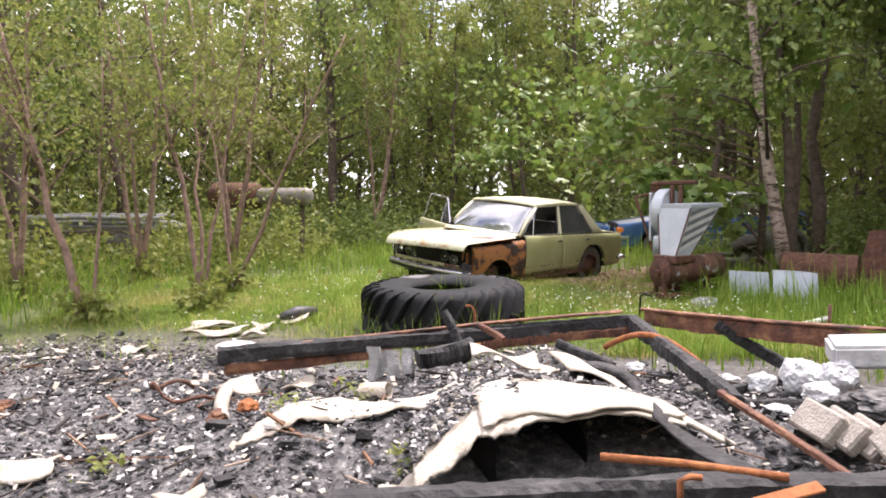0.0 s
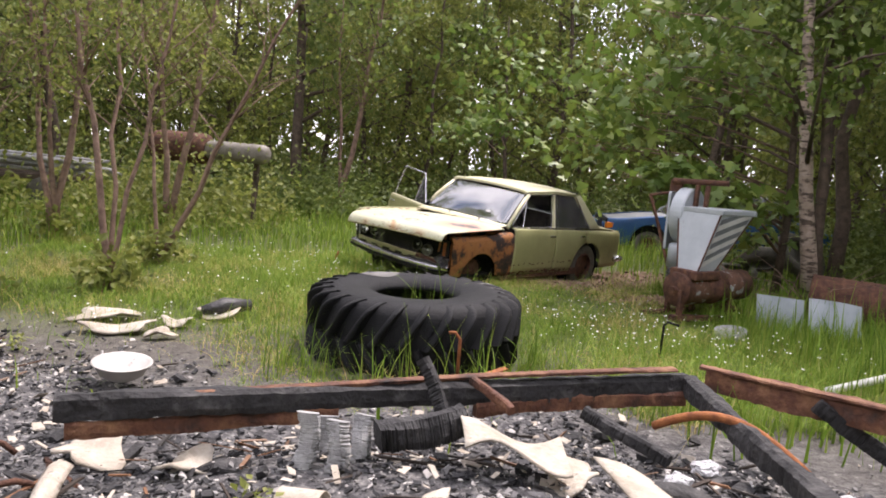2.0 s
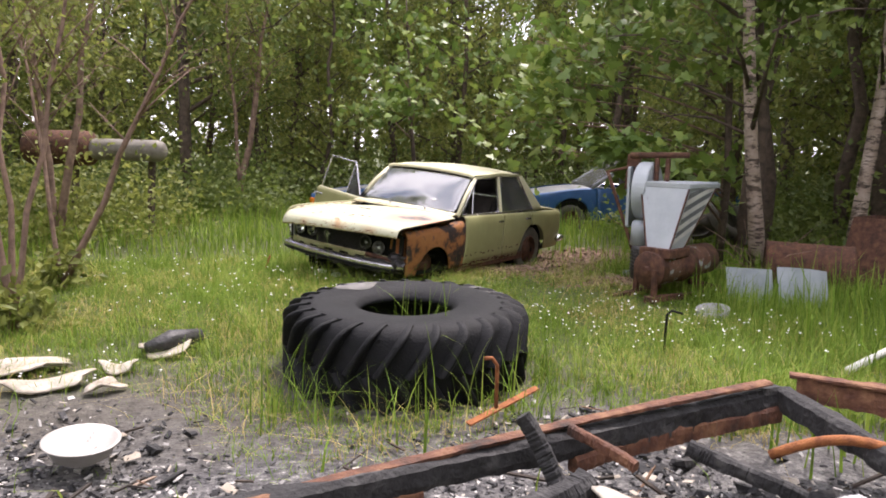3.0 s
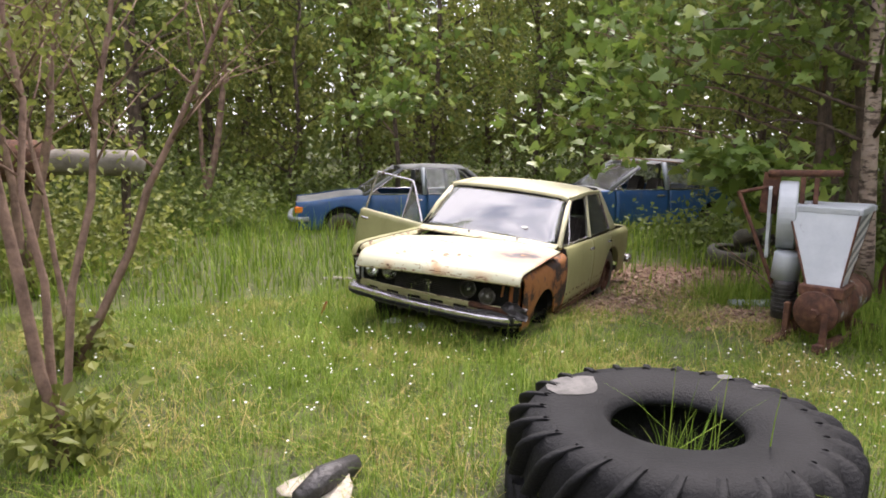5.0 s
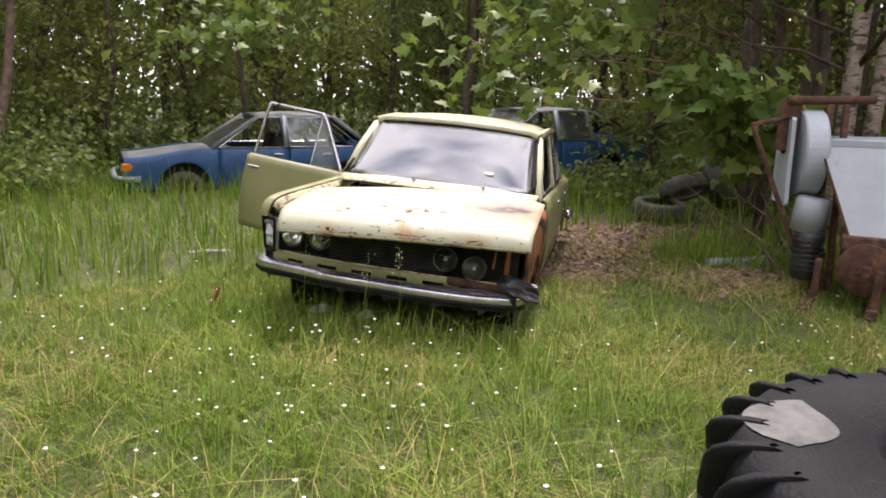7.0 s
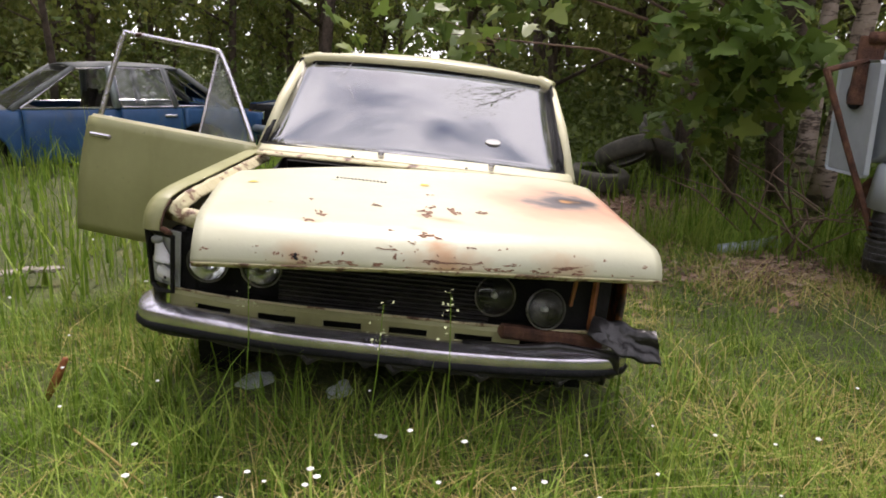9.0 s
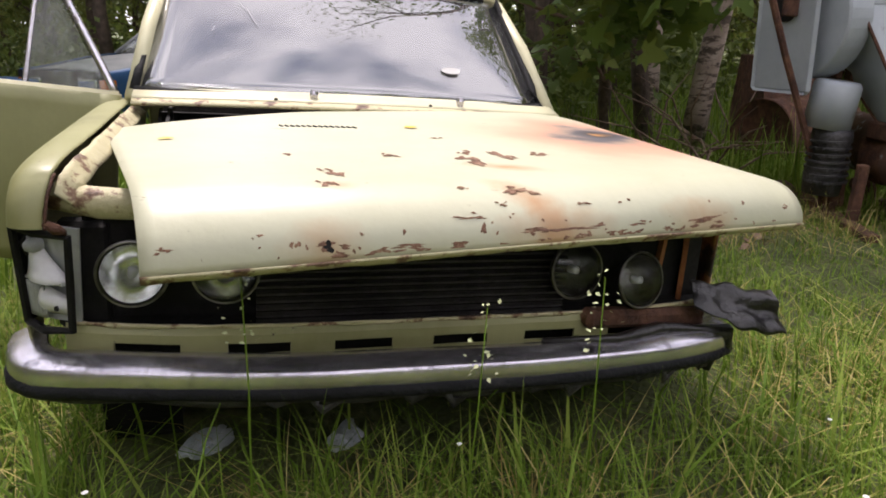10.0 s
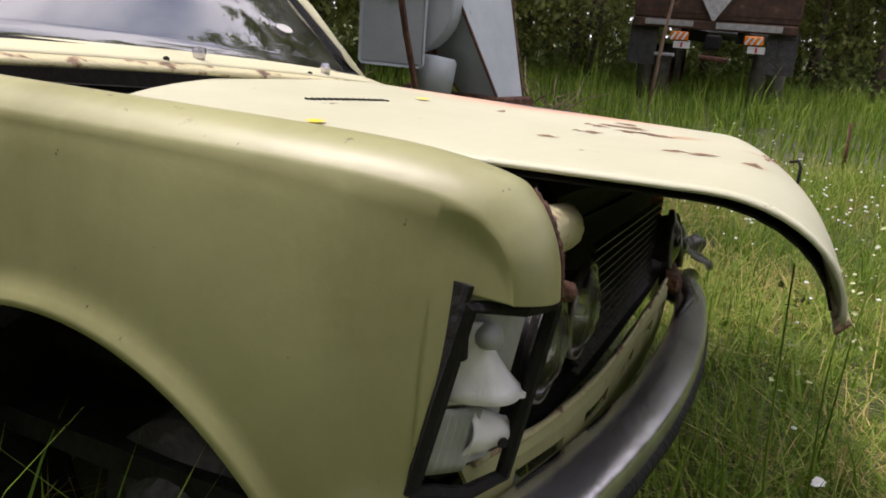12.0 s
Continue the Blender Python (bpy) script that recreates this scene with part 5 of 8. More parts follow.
old_sedan(pose(0.0, 18.5, -0.2, 0, 0, -99), "abandoned blue sedan with dusty roof, sunk in tall grass", False)
old_sedan(pose(3.95, 16.65, -0.06, 0, 0, -96), "abandoned blue fastback car under maple branches", True)

# ---- tyres ----
def lug_tyre(R, r, H, lugs=26):
    """Big farm tyre lying flat: smooth sidewalls, slanting lugs round the tread; its base at z = 0."""
    prof = [(r, 0.10 * H), (r + 0.03, 0.03 * H), (R * 0.72, 0.0), (R * 0.86, 0.03 * H), (R * 0.91, 0.14 * H), (R * 0.92, 0.5 * H), (R * 0.91, 0.86 * H), (R * 0.86, 0.97 * H), (R * 0.72, H), (r + 0.03, 0.97 * H), (r, 0.9 * H), (r - 0.012, 0.86 * H), (r + 0.03, 0.82 * H), (r + 0.16, 0.7 * H), (r + 0.2, 0.5 * H), (r + 0.16, 0.3 * H), (r + 0.03, 0.18 * H), (r, 0.10 * H)]
    return lathe(prof, 72)


tyre = thing("tractor_tyre", pose(0.06, 7.11, -0.03, 1.5, -1.0, 20), "huge black tractor tyre lying flat in the grass", "tyre")
TR, TH = 0.79, 0.53
part("carcass", lug_tyre(TR, 0.31, TH), M_rubber, tyre, "", True)
def lug(k, up):
    a0 = 6.2832 * k / 26 + (0.12 if up else 0.0)
    def f(u, v):
        q = min(1.0, v / 0.72)
        over = max(0.0, (v - 0.72) / 0.28)
        z = TH * (0.5 + 0.45 * q) + (0.028 * math.sin(1.57 * over) if over else 0.0)
        z = z if up else TH - z
        a = a0 + 0.20 * q + 0.05 * over + (u - 0.5) * (0.105 - 0.03 * q)
        hump = math.sin(math.pi * min(1, max(0, u))) ** 0.35
        rr = TR * (0.90 + 0.10 * hump) * (1 - 0.03 * max(0, q - 0.8) / 0.2) - 0.13 * over
        if over and hump < 0.1:
            z += (-0.02 if up else 0.02) * over
        return (rr * math.cos(a), rr * math.sin(a), z)
    return grid(f, 6, 9)
for k in range(26):
    part("tread_lug", lug(k, True), M_rubber, tyre, "", True)
    part("tread_lug", lug(k, False), M_rubber, tyre, "", True)
# a grey patch that lies on the upper sidewall
def worn(bm_ang, rad, da, dr):
    def f(u, v):
        a = bm_ang + da * (u - 0.5) * (1 - 0.35 * abs(2 * v - 1))
        r = rad + dr * (v - 0.5) * (1 - 0.4 * abs(2 * u - 1) ** 2)
        # follows the crown of the upper sidewall
        t = min(1, max(0, (r - 0.34) / (TR * 0.72 - 0.34)))
        z = TH * (0.97 + 0.03 * t) if r < TR * 0.72 else TH * (1.0 - 0.03 * (r - TR * 0.72) / (TR * 0.16))
        return (r * math.cos(a), r * math.sin(a), z + 0.004)
    return grid(f, 8, 6)
part("grey_patch", worn(radians(100), 0.56, 0.62, 0.26), M_patch, tyre, "grey patch on the sidewall", True)
# these two paint the highlight on the tyre's right side
part("grey_patch", worn(radians(-5), 0.66, 0.12, 0.14), M_patch, tyre, "grey patch on the sidewall", True)
part("grey_patch", worn(radians(12), 0.66, 0.12, 0.14), M_patch, tyre, "grey patch on the sidewall", True)


def car_tyre(R=0.31, W=0.19):
    return lathe([(R * 0.6, -W * 0.4), (R * 0.72, -W / 2), (R * 0.92, -W * 0.46), (R, -W * 0.3), (R, W * 0.3), (R * 0.92, W * 0.46), (R * 0.72, W / 2), (R * 0.6, W * 0.4), (R * 0.64, W * 0.3), (R * 0.86, W * 0.3), (R * 0.88, 0), (R * 0.86, -W * 0.3), (R * 0.64, -W * 0.3), (R * 0.6, -W * 0.4)], 36)


for x, y, z, rx, ry in ((4.95, 12.45, 0.16, 6, -4), (5.28, 12.35, 0.40, -24, 16), (5.6, 12.1, 0.55, 58, 12), (6.0, 12.4, 0.4, 70, 10)):
    solo("car_tyre", car_tyre(), M_oldtyre, pose(x, y, z, rx, ry, 20), "dusty worn-out car tyre in a heap at the wood's edge", "tyre", "old tyres", soft=True)

# ---- feed mill: hopper over a drum, with a fan on a rusty stand ----
mill = thing("feed_mill", pose(0, 0, 0), "rusty grey farm feed mill with striped hopper and fan", "farm machine")
N_, L_, B_, R_ = Vector((3.05, 8.82, 1.16)), Vector((2.80, 9.31, 1.16)), Vector((3.27, 9.59, 1.16)), Vector((3.52, 9.10, 1.17))
hc = Vector((2.90, 8.95, 0.55))
def low(c):
    d = c - Vector((3.16, 9.205, 1.16))
    return hc + Vector((d.x * 0.46, d.y * 0.46, 0))
ring_t, ring_b = [N_, R_, B_, L_], [low(c) for c in (N_, R_, B_, L_)]
hop = part("hopper", quad(ring_b[3], ring_b[0], ring_t[0], ring_t[3], 0.008), M_grey, mill, "grey sheet-metal hopper")
for a in range(3):
    part("hopper_side", quad(ring_b[a], ring_b[a + 1], ring_t[a + 1], ring_t[a], 0.008), M_grey, hop)
rimc = Vector((3.16, 9.205, 0))
for a in range(4):
    p, q = ring_t[a], ring_t[(a + 1) % 4]
    mid = (p + q) / 2
    ang = math.degrees(math.atan2(q.y - p.y, q.x - p.x))
    part("rim", box((q - p).length + 0.04, 0.02, 0.05, Matrix.Translation((mid.x, mid.y, 1.165)) @ pose(0, 0, 0, 0, 0, ang), 0.005), M_grey, hop)
    part("corner_seam", tube([ring_b[a], ring_t[a]], 0.009, 5), M_rust, hop, "rusty corner seam")
part("lid", quad(N_ + Vector((0, 0, 0.03)), R_ + Vector((0, 0, 0.03)), B_ + Vector((0, 0, 0.03)), L_ + Vector((0, 0, 0.03)), 0.01), M_grey, hop, "pale flat lid")
# slanting stripes on the side that faces the debris
def face(u, v, lift):
    p = (ring_b[0] * (1 - u) + ring_b[1] * u) * (1 - v) + (ring_t[0] * (1 - u) + ring_t[1] * u) * v
    n = (ring_b[1] - ring_b[0]).cross(ring_t[0] - ring_b[0]).normalized()
    return p + n * lift
for k in range(4):
    v0 = 0.10 + 0.2 * k
    for mtl, dv, lb in ((M_whitep, 0.0, "white warning stripe"), (M_grey_dark, 0.1, "dark warning stripe")):
        part("stripe", grid(lambda u, v, v0=v0, dv=dv: face(0.06 + 0.86 * u, min(0.95, v0 + dv + 0.09 * v + 0.22 * (u)), 0.008), 8, 2, 0.001), mtl, hop, lb)
ax = Vector((0.87, 0.42, 0.05)).normalized()
dm = Matrix.Translation((2.68, 8.84, 0.37)) @ ax.to_track_quat("Z", "Y").to_matrix().to_4x4()
drum = part("drum", lathe([(0.0, 0.0), (0.06, -0.015), (0.08, 0.0), (0.17, 0.0), (0.175, 0.02), (0.16, 0.03), (0.16, 0.45), (0.175, 0.46), (0.175, 0.50), (0.155, 0.52), (0.155, 0.95), (0.0, 0.95)], 32, m=dm), M_rust, mill, "rusty grinding drum", True)
part("hub", lathe([(0, -0.05), (0.035, -0.05), (0.04, -0.02), (0.04, 0.01)], 6, m=dm), M_rust, drum)
M_flake = mat("flaking_grey_paint_on_rust", [(0.3, (0.05, 0.025, 0.017)), (0.54, (0.13, 0.062, 0.036)), (0.57, (0.26, 0.27, 0.27)), (0.8, (0.36, 0.37, 0.37))], 9, 0.8, 0, 0.3, 60)
part("painted_band", lathe([(0.1625, 0.12), (0.1625, 0.3)], 32, m=dm), M_flake, drum, "remains of grey paint", True)
part("painted_band", lathe([(0.158, 0.6), (0.158, 0.8)], 32, m=dm), M_flake, drum, "remains of grey paint", True)
part("collar", box(0.36, 0.34, 0.09, Matrix.Translation((hc.x, hc.y, 0.53)) @ pose(0, 0, 0, 0, 0, 30), 0.01), M_rust, mill, "rusty collar")
for x, y in ((2.72, 8.78), (2.95, 9.3), (3.35, 9.1), (2.75, 9.2)):
    part("leg", box(0.05, 0.05, 0.42, Matrix.Translation((x, y, 0.17)) @ pose(0, 0, 0, 3, -2, 25), 0.006), M_rust, mill, "rusty steel leg")
part("skid", box(1.15, 0.07, 0.06, Matrix.Translation((3.15, 8.98, 0.08)) @ pose(0, 0, 0, 0, 2, 24), 0.006), M_rust, mill, "rusty base rail")
part("skid", box(1.15, 0.07, 0.06, Matrix.Translation((3.0, 9.35, 0.08)) @ pose(0, 0, 0, 0, -2, 24), 0.006), M_rust, mill, "rusty base rail")
for px, py in ((2.98, 9.36), (3.06, 9.29)):
    part("post", box(0.055, 0.04, 1.32, Matrix.Translation((px, py, 0.76)) @ pose(0, 0, 0, 0, 3, 42), 0.006), M_rust, mill, "rusty channel post")
fn = Vector((-0.70, 0.71, 0.0)).normalized()
fm = Matrix.Translation((3.02, 9.44, 1.08)) @ fn.to_track_quat("Z", "Y").to_matrix().to_4x4()
fan = part("fan_housing", lathe([(0, 0.0), (0.29, 0.0), (0.30, 0.012), (0.30, 0.14), (0.29, 0.15), (0, 0.15)], 40, m=fm), M_grey, mill, "grey round fan housing", False)
part("side_plate", box(0.40, 0.62, 0.012, Matrix.Translation((2.89, 9.62, 1.02)) @ fn.to_track_quat("Z", "Y").to_matrix().to_4x4() @ pose(0, 0, 0, 0, 0, 0), 0.02), M_grey, fan, "grey flaking side plate")
part("inlet", lathe([(0.075, -0.004), (0.075, 0.012), (0.0, 0.012)], 24, m=Matrix.Translation((2.885, 9.625, 1.14)) @ fn.to_track_quat("Z", "Y").to_matrix().to_4x4()), M_black, fan, "dark round inlet")
part("top_tube", tube([(2.80, 9.57, 1.445), (3.02, 9.4, 1.45), (3.26, 9.21, 1.455)], 0.03, 12), M_rust, mill, "rusty top tube", True)
part("hanging_plate", box(0.14, 0.03, 0.36, Matrix.Translation((2.84, 9.58, 1.27)) @ pose(0, 0, 0, 0, 4, -45), 0.006), M_rust, mill, "flaking red-brown plate")
part("motor_cap", lathe([(0, 0.12), (0.10, 0.12), (0.115, 0.10), (0.115, -0.12), (0, -0.12)], 28, m=Matrix.Translation((2.87, 9.36, 0.66)) @ pose(0, 0, 0, 8, 0, 0)), M_grey, mill, "pale blue-grey motor cap", True)
part("motor", lathe([(0, 0.14), (0.095, 0.14), (0.1, 0.1), (0.085, 0.0), (0.1, -0.1), (0.09, -0.2), (0, -0.2)], 20, m=Matrix.Translation((2.86, 9.35, 0.40)) @ pose(0, 0, 0, 4, 0, 0)), M_melt, mill, "black greasy motor", True)
for k in range(7):
    part("cooling_fin", lathe([(0.09, -0.006), (0.108, -0.006), (0.108, 0.006), (0.09, 0.006)], 20, m=Matrix.Translation((2.86, 9.35, 0.27 + 0.035 * k))), M_melt, mill)
part("lever", tube([(2.95, 9.5, 1.36), (2.62, 9.72, 1.27)], 0.016, 7), M_rust, mill, "rusty lever rod")
part("brace", tube([(2.62, 9.72, 1.28), (2.72, 9.6, 0.9), (2.84, 9.42, 0.38)], 0.018, 7), M_rust, mill, "rusty brace rod")
part("drum_outlet", tube([(3.3, 9.12, 0.2), (3.6, 9.2, 0.12), (3.8, 9.15, 0.06)], 0.035, 8), M_rust, mill, "rusty bent pipe", True)
solo("steel_pipe", tube([(3.2, 10.42, 0.06), (3.5, 10.3, 0.06), (3.75, 10.22, 0.07)], 0.045, 12), M_galv, pose(0, 0, 0), "short grey steel pipe lying on leaf litter", "pipe", soft=True)
solo("metal_pan", lathe([(0.10, 0.0), (0.13, 0.0), (0.145, 0.09), (0.135, 0.09), (0.12, 0.012), (0.0, 0.012)], 28), M_concrete, pose(3.02, 8.25, 0.03, 5, -8, 0), "grey sheet-metal pan upside in grass", "pan", soft=True)

bar = thing("steel_drum", pose(4.98, 9.55, 0.24, 0, 0, 0) @ Vector((0.83, -0.55, -0.02)).normalized().to_track_quat("Z", "Y").to_matrix().to_4x4(), "rusty steel drum lying on its side", "barrel")
part("shell", lathe([(0.0, -0.42), (0.26, -0.42), (0.275, -0.44), (0.28, -0.42), (0.272, -0.4), (0.272, -0.16), (0.285, -0.14), (0.272, -0.12), (0.272, 0.12), (0.285, 0.14), (0.272, 0.16), (0.272, 0.41), (0.28, 0.43), (0.275, 0.45), (0.26, 0.43), (0.25, 0.40), (0.0, 0.38)], 40), M_rust, bar, "", True)
for k in range(3):
    part("paint_mark", grid(lambda u, v, k=k: (0.2745 * math.cos(-2.0 + 0.05 * math.sin(9 * v + k) + 0.5 * u), 0.2745 * math.sin(-2.0 + 0.5 * u), 0.0 + 0.07 * k + 0.03 * v + 0.05 * u), 6, 3), M_whitep, bar, "white paint mark", True)

sh = thing("sheet_metal_panel", pose(0, 0, 0), "bent grey galvanised panel propped in grass", "panel")
part("panel", grid(lambda u, v: (3.54 + 0.44 * u, 8.87 - 0.10 * u - 0.07 * (1 - v) + 0.02, 0.02 + 0.36 * v - 0.02 * u), 6, 5, 0.008), M_galv, sh)
part("panel", grid(lambda u, v: (3.985 + 0.50 * u + 0.03 * v, 8.765 - 0.08 * u - 0.12 * (1 - v), 0.02 + 0.37 * v - 0.04 * u * u), 6, 5, 0.008), M_galv, sh)

rh = thing("rusty_bin", pose(6.15, 9.65, 0.0, 0, 0, 25), "tall rusty steel bin at the wood's edge", "bin")
part("body", quad((-0.42, -0.3, 0), (0.5, -0.3, 0), (0.4, -0.2, 0.78), (-0.2, -0.2, 0.78), 0.02), M_rust, rh)
part("body", quad((-0.42, 0.4, 0), (-0.42, -0.3, 0), (-0.2, -0.2, 0.78), (-0.2, 0.35, 0.78), 0.02), M_rust, rh)
part("body", quad((0.5, -0.3, 0), (0.5, 0.4, 0), (0.4, 0.35, 0.78), (0.4, -0.2, 0.78), 0.02), M_rust, rh)
part("body", quad((0.5, 0.4, 0), (-0.42, 0.4, 0), (-0.2, 0.35, 0.78), (0.4, 0.35, 0.78), 0.02), M_rust, rh)
part("rim", box(0.62, 0.03, 0.05, Matrix.Translation((0.1, -0.2, 0.79)), 0.006), M_whitep, rh, "flaking pale rim")

# ---- tank and scrap at the far edge of the clearing ----
M_paletank = mat("dirty_pale_tank_paint", [(0.3, (0.1, 0.09, 0.07)), (0.6, (0.22, 0.2, 0.17)), (0.8, (0.36, 0.34, 0.3))], 5, 0.7, 0, 0.2, 30)
tdir = Vector((-2.25, 0.75, 0.03)).normalized()
tk = thing("fuel_tank", Matrix.Translation((-2.48, 15.0, 1.34)) @ tdir.to_track_quat("Z", "Y").to_matrix().to_4x4(), "long pale dirty cylindrical tank with a rusty end, half overgrown", "tank")
part("shell", lathe([(0, 0.0), (0.1, 0.01), (0.15, 0.05), (0.17, 0.12), (0.17, 1.15), (0.15, 1.2), (0, 1.22)], 28), M_paletank, tk, "dirty pale tank shell", True)
part("end_section", lathe([(0, 1.2), (0.22, 1.21), (0.27, 1.25), (0.28, 1.3), (0.28, 2.2), (0.26, 2.28), (0, 2.32)], 28), M_rust, tk, "rusty brown end section", True)
for k in (0.3, 1.6):
    part("trestle", tube([Vector((0, 0, k)) + tk.matrix_world.to_3x3().inverted() @ Vector((0.05, 0.1, -0.15)), Vector((0, 0, k)) + tk.matrix_world.to_3x3().inverted() @ Vector((0, 0.1, -1.3))], 0.06, 6), M_bark, tk, "weathered wooden post")
sc = thing("scrap_trailer", pose(-7.6, 16.2, 0.0, 0, 0, 6), "heap of grey weathered poles and scrap on a low trailer", "scrap heap")
rs = random.Random(8)
part("bed", box(3.0, 1.2, 0.1, Matrix.Translation((0, 0, 0.62)), 0.01), M_bark, sc, "rotten trailer bed")
for k in range(12):
    y, z = rs.uniform(-0.5, 0.5), 0.72 + 0.05 * (k % 6)
    part("pole", tube([(-1.7 + rs.uniform(-0.3, 0.3), y, z), (0, y + rs.uniform(-0.1, 0.1), z + 0.05), (1.7 + rs.uniform(-0.4, 0.3), y + rs.uniform(-0.2, 0.2), z)], rs.uniform(0.03, 0.06), 7), M_concrete, sc, "weathered grey pole", True)
for k in (-0.9, 0.9):
    part("wheel", lathe([(0, -0.08), (0.3, -0.08), (0.34, 0), (0.3, 0.08), (0, 0.08)], 24, m=Matrix.Translation((k, -0.55, 0.3)) @ pose(0, 0, 0, 90, 0, 0)), M_oldtyre, sc, "", True)

M_darkrust = mat("dark_flaking_rust", [(0.3, (0.02, 0.012, 0.008)), (0.6, (0.07, 0.035, 0.02)), (0.8, (0.16, 0.09, 0.05))], 7, 0.9, 0, 0.5, 60)
# ---- dump truck, seen from behind ----
tr = thing("dump_truck", pose(7.8, 3.0, 0.28, 0, 0, -137), "rusty old dump truck parked on the grass, tail lamps facing", "truck")
# x across, y forward of the tail
part("rear_beam", box(2.3, 0.10, 0.13, Matrix.Translation((0, 0, 0.95)), 0.015), M_darkrust, tr, "peeling rusty rear beam")
part("paint_patch", box(0.9, 0.008, 0.09, Matrix.Translation((0.5, -0.056, 0.955)), 0.002), M_concrete, tr, "grey peeling paint")
part("paint_patch", box(0.7, 0.008, 0.08, Matrix.Translation((-0.62, -0.056, 0.96)), 0.002), M_concrete, tr, "grey peeling paint")
for s in (-1, 1):
    part("chassis_rail", box(0.09, 4.5, 0.18, Matrix.Translation((s * 0.4, 2.3, 0.82)), 0.01), M_black, tr)
    lx = 0.52 * s + 0.08
    lm = part("tail_lamp", box(0.26, 0.07, 0.13, Matrix.Translation((lx, -0.05, 0.78)), 0.015), M_orange, tr, "orange ribbed tail lamp")
    for q in range(3):
        part("stripe", box(0.03, 0.004, 0.12, Matrix.Translation((lx - 0.08 + 0.08 * q, -0.088, 0.78)) @ pose(0, 0, 0, 0, 30, 0)), M_whitep, lm)
    rf = part("reflector_plate", box(0.24, 0.015, 0.10, Matrix.Translation((lx + 0.05, -0.06, 0.655)), 0.004), M_whitep, tr, "white plate with a red mark")
    part("red_mark", box(0.028, 0.004, 0.07, Matrix.Translation((lx + 0.05, -0.071, 0.655))), M_red, rf)
    part("mudflap", box(0.42, 0.02, 0.58, Matrix.Translation((s * 0.98, 0.1, 0.62)), 0.004), M_melt, tr, "grey-black mudflap")
    for dx in (0.0, 0.26):
        wheel(tr, s * (0.72 + dx), 0.95, 0.19, 0.47, 0.24, s)
    wheel(tr, s * 0.95, 4.2, 0.19, 0.47, 0.24, s)
part("step_bar", box(0.3, 0.06, 0.05, Matrix.Translation((-0.62, -0.04, 0.5)), 0.01), M_concrete, tr)
part("tow_hitch", box(0.22, 0.25, 0.22, Matrix.Translation((0.05, -0.04, 0.72)), 0.03), M_black, tr, "greasy tow hitch")
part("tow_bar", tube([(-0.1, -0.12, 0.5), (0.3, -0.14, 0.48)], 0.04, 8), M_rust, tr)
bed = part("dump_body", box(2.3, 3.4, 0.12, Matrix.Translation((0, 1.7, 1.08)), 0.02), M_darkrust, tr, "rusty dump body")
part("tailgate", box(2.3, 0.06, 0.8, Matrix.Translation((0, 0.02, 1.5)), 0.01), M_darkrust, bed, "rusty tailgate")
part("tailgate_rib", quad((-0.25, -0.03, 1.4), (0.25, -0.03, 1.4), (0.02, -0.08, 1.02), (-0.02, -0.08, 1.02), 0.02), M_concrete, bed, "pale pointed bracket")
for s in (-1, 1):
    part("side_board", box(0.06, 3.4, 0.8, Matrix.Translation((s * 1.13, 1.7, 1.5)), 0.01), M_rust, bed)
cab = part("cab", box(2.1, 1.5, 1.4, Matrix.Translation((0, 4.4, 1.5)), 0.12, 3), M_concrete, tr, "faded cab")
part("rear_window", box(1.2, 0.02, 0.45, Matrix.Translation((0, 3.645, 1.85)), 0.01), M_glass, cab)

# ---- burnt shed: beams, boards, rubble ----
def timber(name, p, q, w, h, mtl, label, seed, warp=0.012, n=70, group="burnt timbers"):
    """A warped, eaten-away squared timber from p to q."""
    rg = random.Random(seed)
    p, q = Vector(p), Vector(q)
    d = q - p
    side = d.cross(Vector((0, 0, 1))).normalized()
    up = side.cross(d).normalized()
    bm = bmesh.new()
    rings = []
    for k in range(n + 1):
        t = k / n
        c = p + d * t + side * warp * math.sin(5 * t + seed) + up * warp * math.sin(3.3 * t + 2 * seed)
        e = 1 - 0.25 * rg.random() ** 3
        ln = d.length
        ring = []
        for j, (sx, sz) in enumerate(((-1, -1), (-1.05, -0.2), (-0.95, 0.55), (-0.6, 1), (0.5, 1.03), (1, 0.7), (1.04, -0.3), (0.9, -1))):
            gnaw = 0.93 + 0.20 * noise.noise(Vector((3.5 * ln * t, 1.9 * j, seed))) + 0.12 * noise.noise(Vector((16 * ln * t, 3.1 * j, seed + 5))) + rg.uniform(-0.03, 0.03)
            ring.append(bm.verts.new(c + side * sx * w / 2 * e * gnaw + up * sz * h / 2 * gnaw))
        rings.append(ring)
    for a, b in zip(rings, rings[1:]):
        for j in range(8):
            bm.faces.new((a[j], a[(j + 1) % 8], b[(j + 1) % 8], b[j]))
    bm.faces.new(rings[0][::-1]), bm.faces.new(rings[-1])
    return solo(name, bm, mtl, Matrix(), label, "timber", group)


timber("charred_beam", (-1.345, 4.44, 0.385), (1.385, 5.19, 0.435), 0.10, 0.105, M_char, "long charred black roof beam across the rubble", 1)
timber("red_board", (-1.3, 4.425, 0.315), (-0.3, 4.70, 0.33), 0.035, 0.07, M_charwood, "reddish half-burnt board under the beam", 2)
timber("red_board", (0.3, 4.87, 0.335), (1.36, 5.17, 0.36), 0.06, 0.07, M_charwood, "reddish half-burnt board under the beam", 3)
timber("split_board", (-0.9, 4.565, 0.447), (1.3, 5.165, 0.495), 0.06, 0.018, M_charwood, "brown splintered board lying on the charred beam", 15)
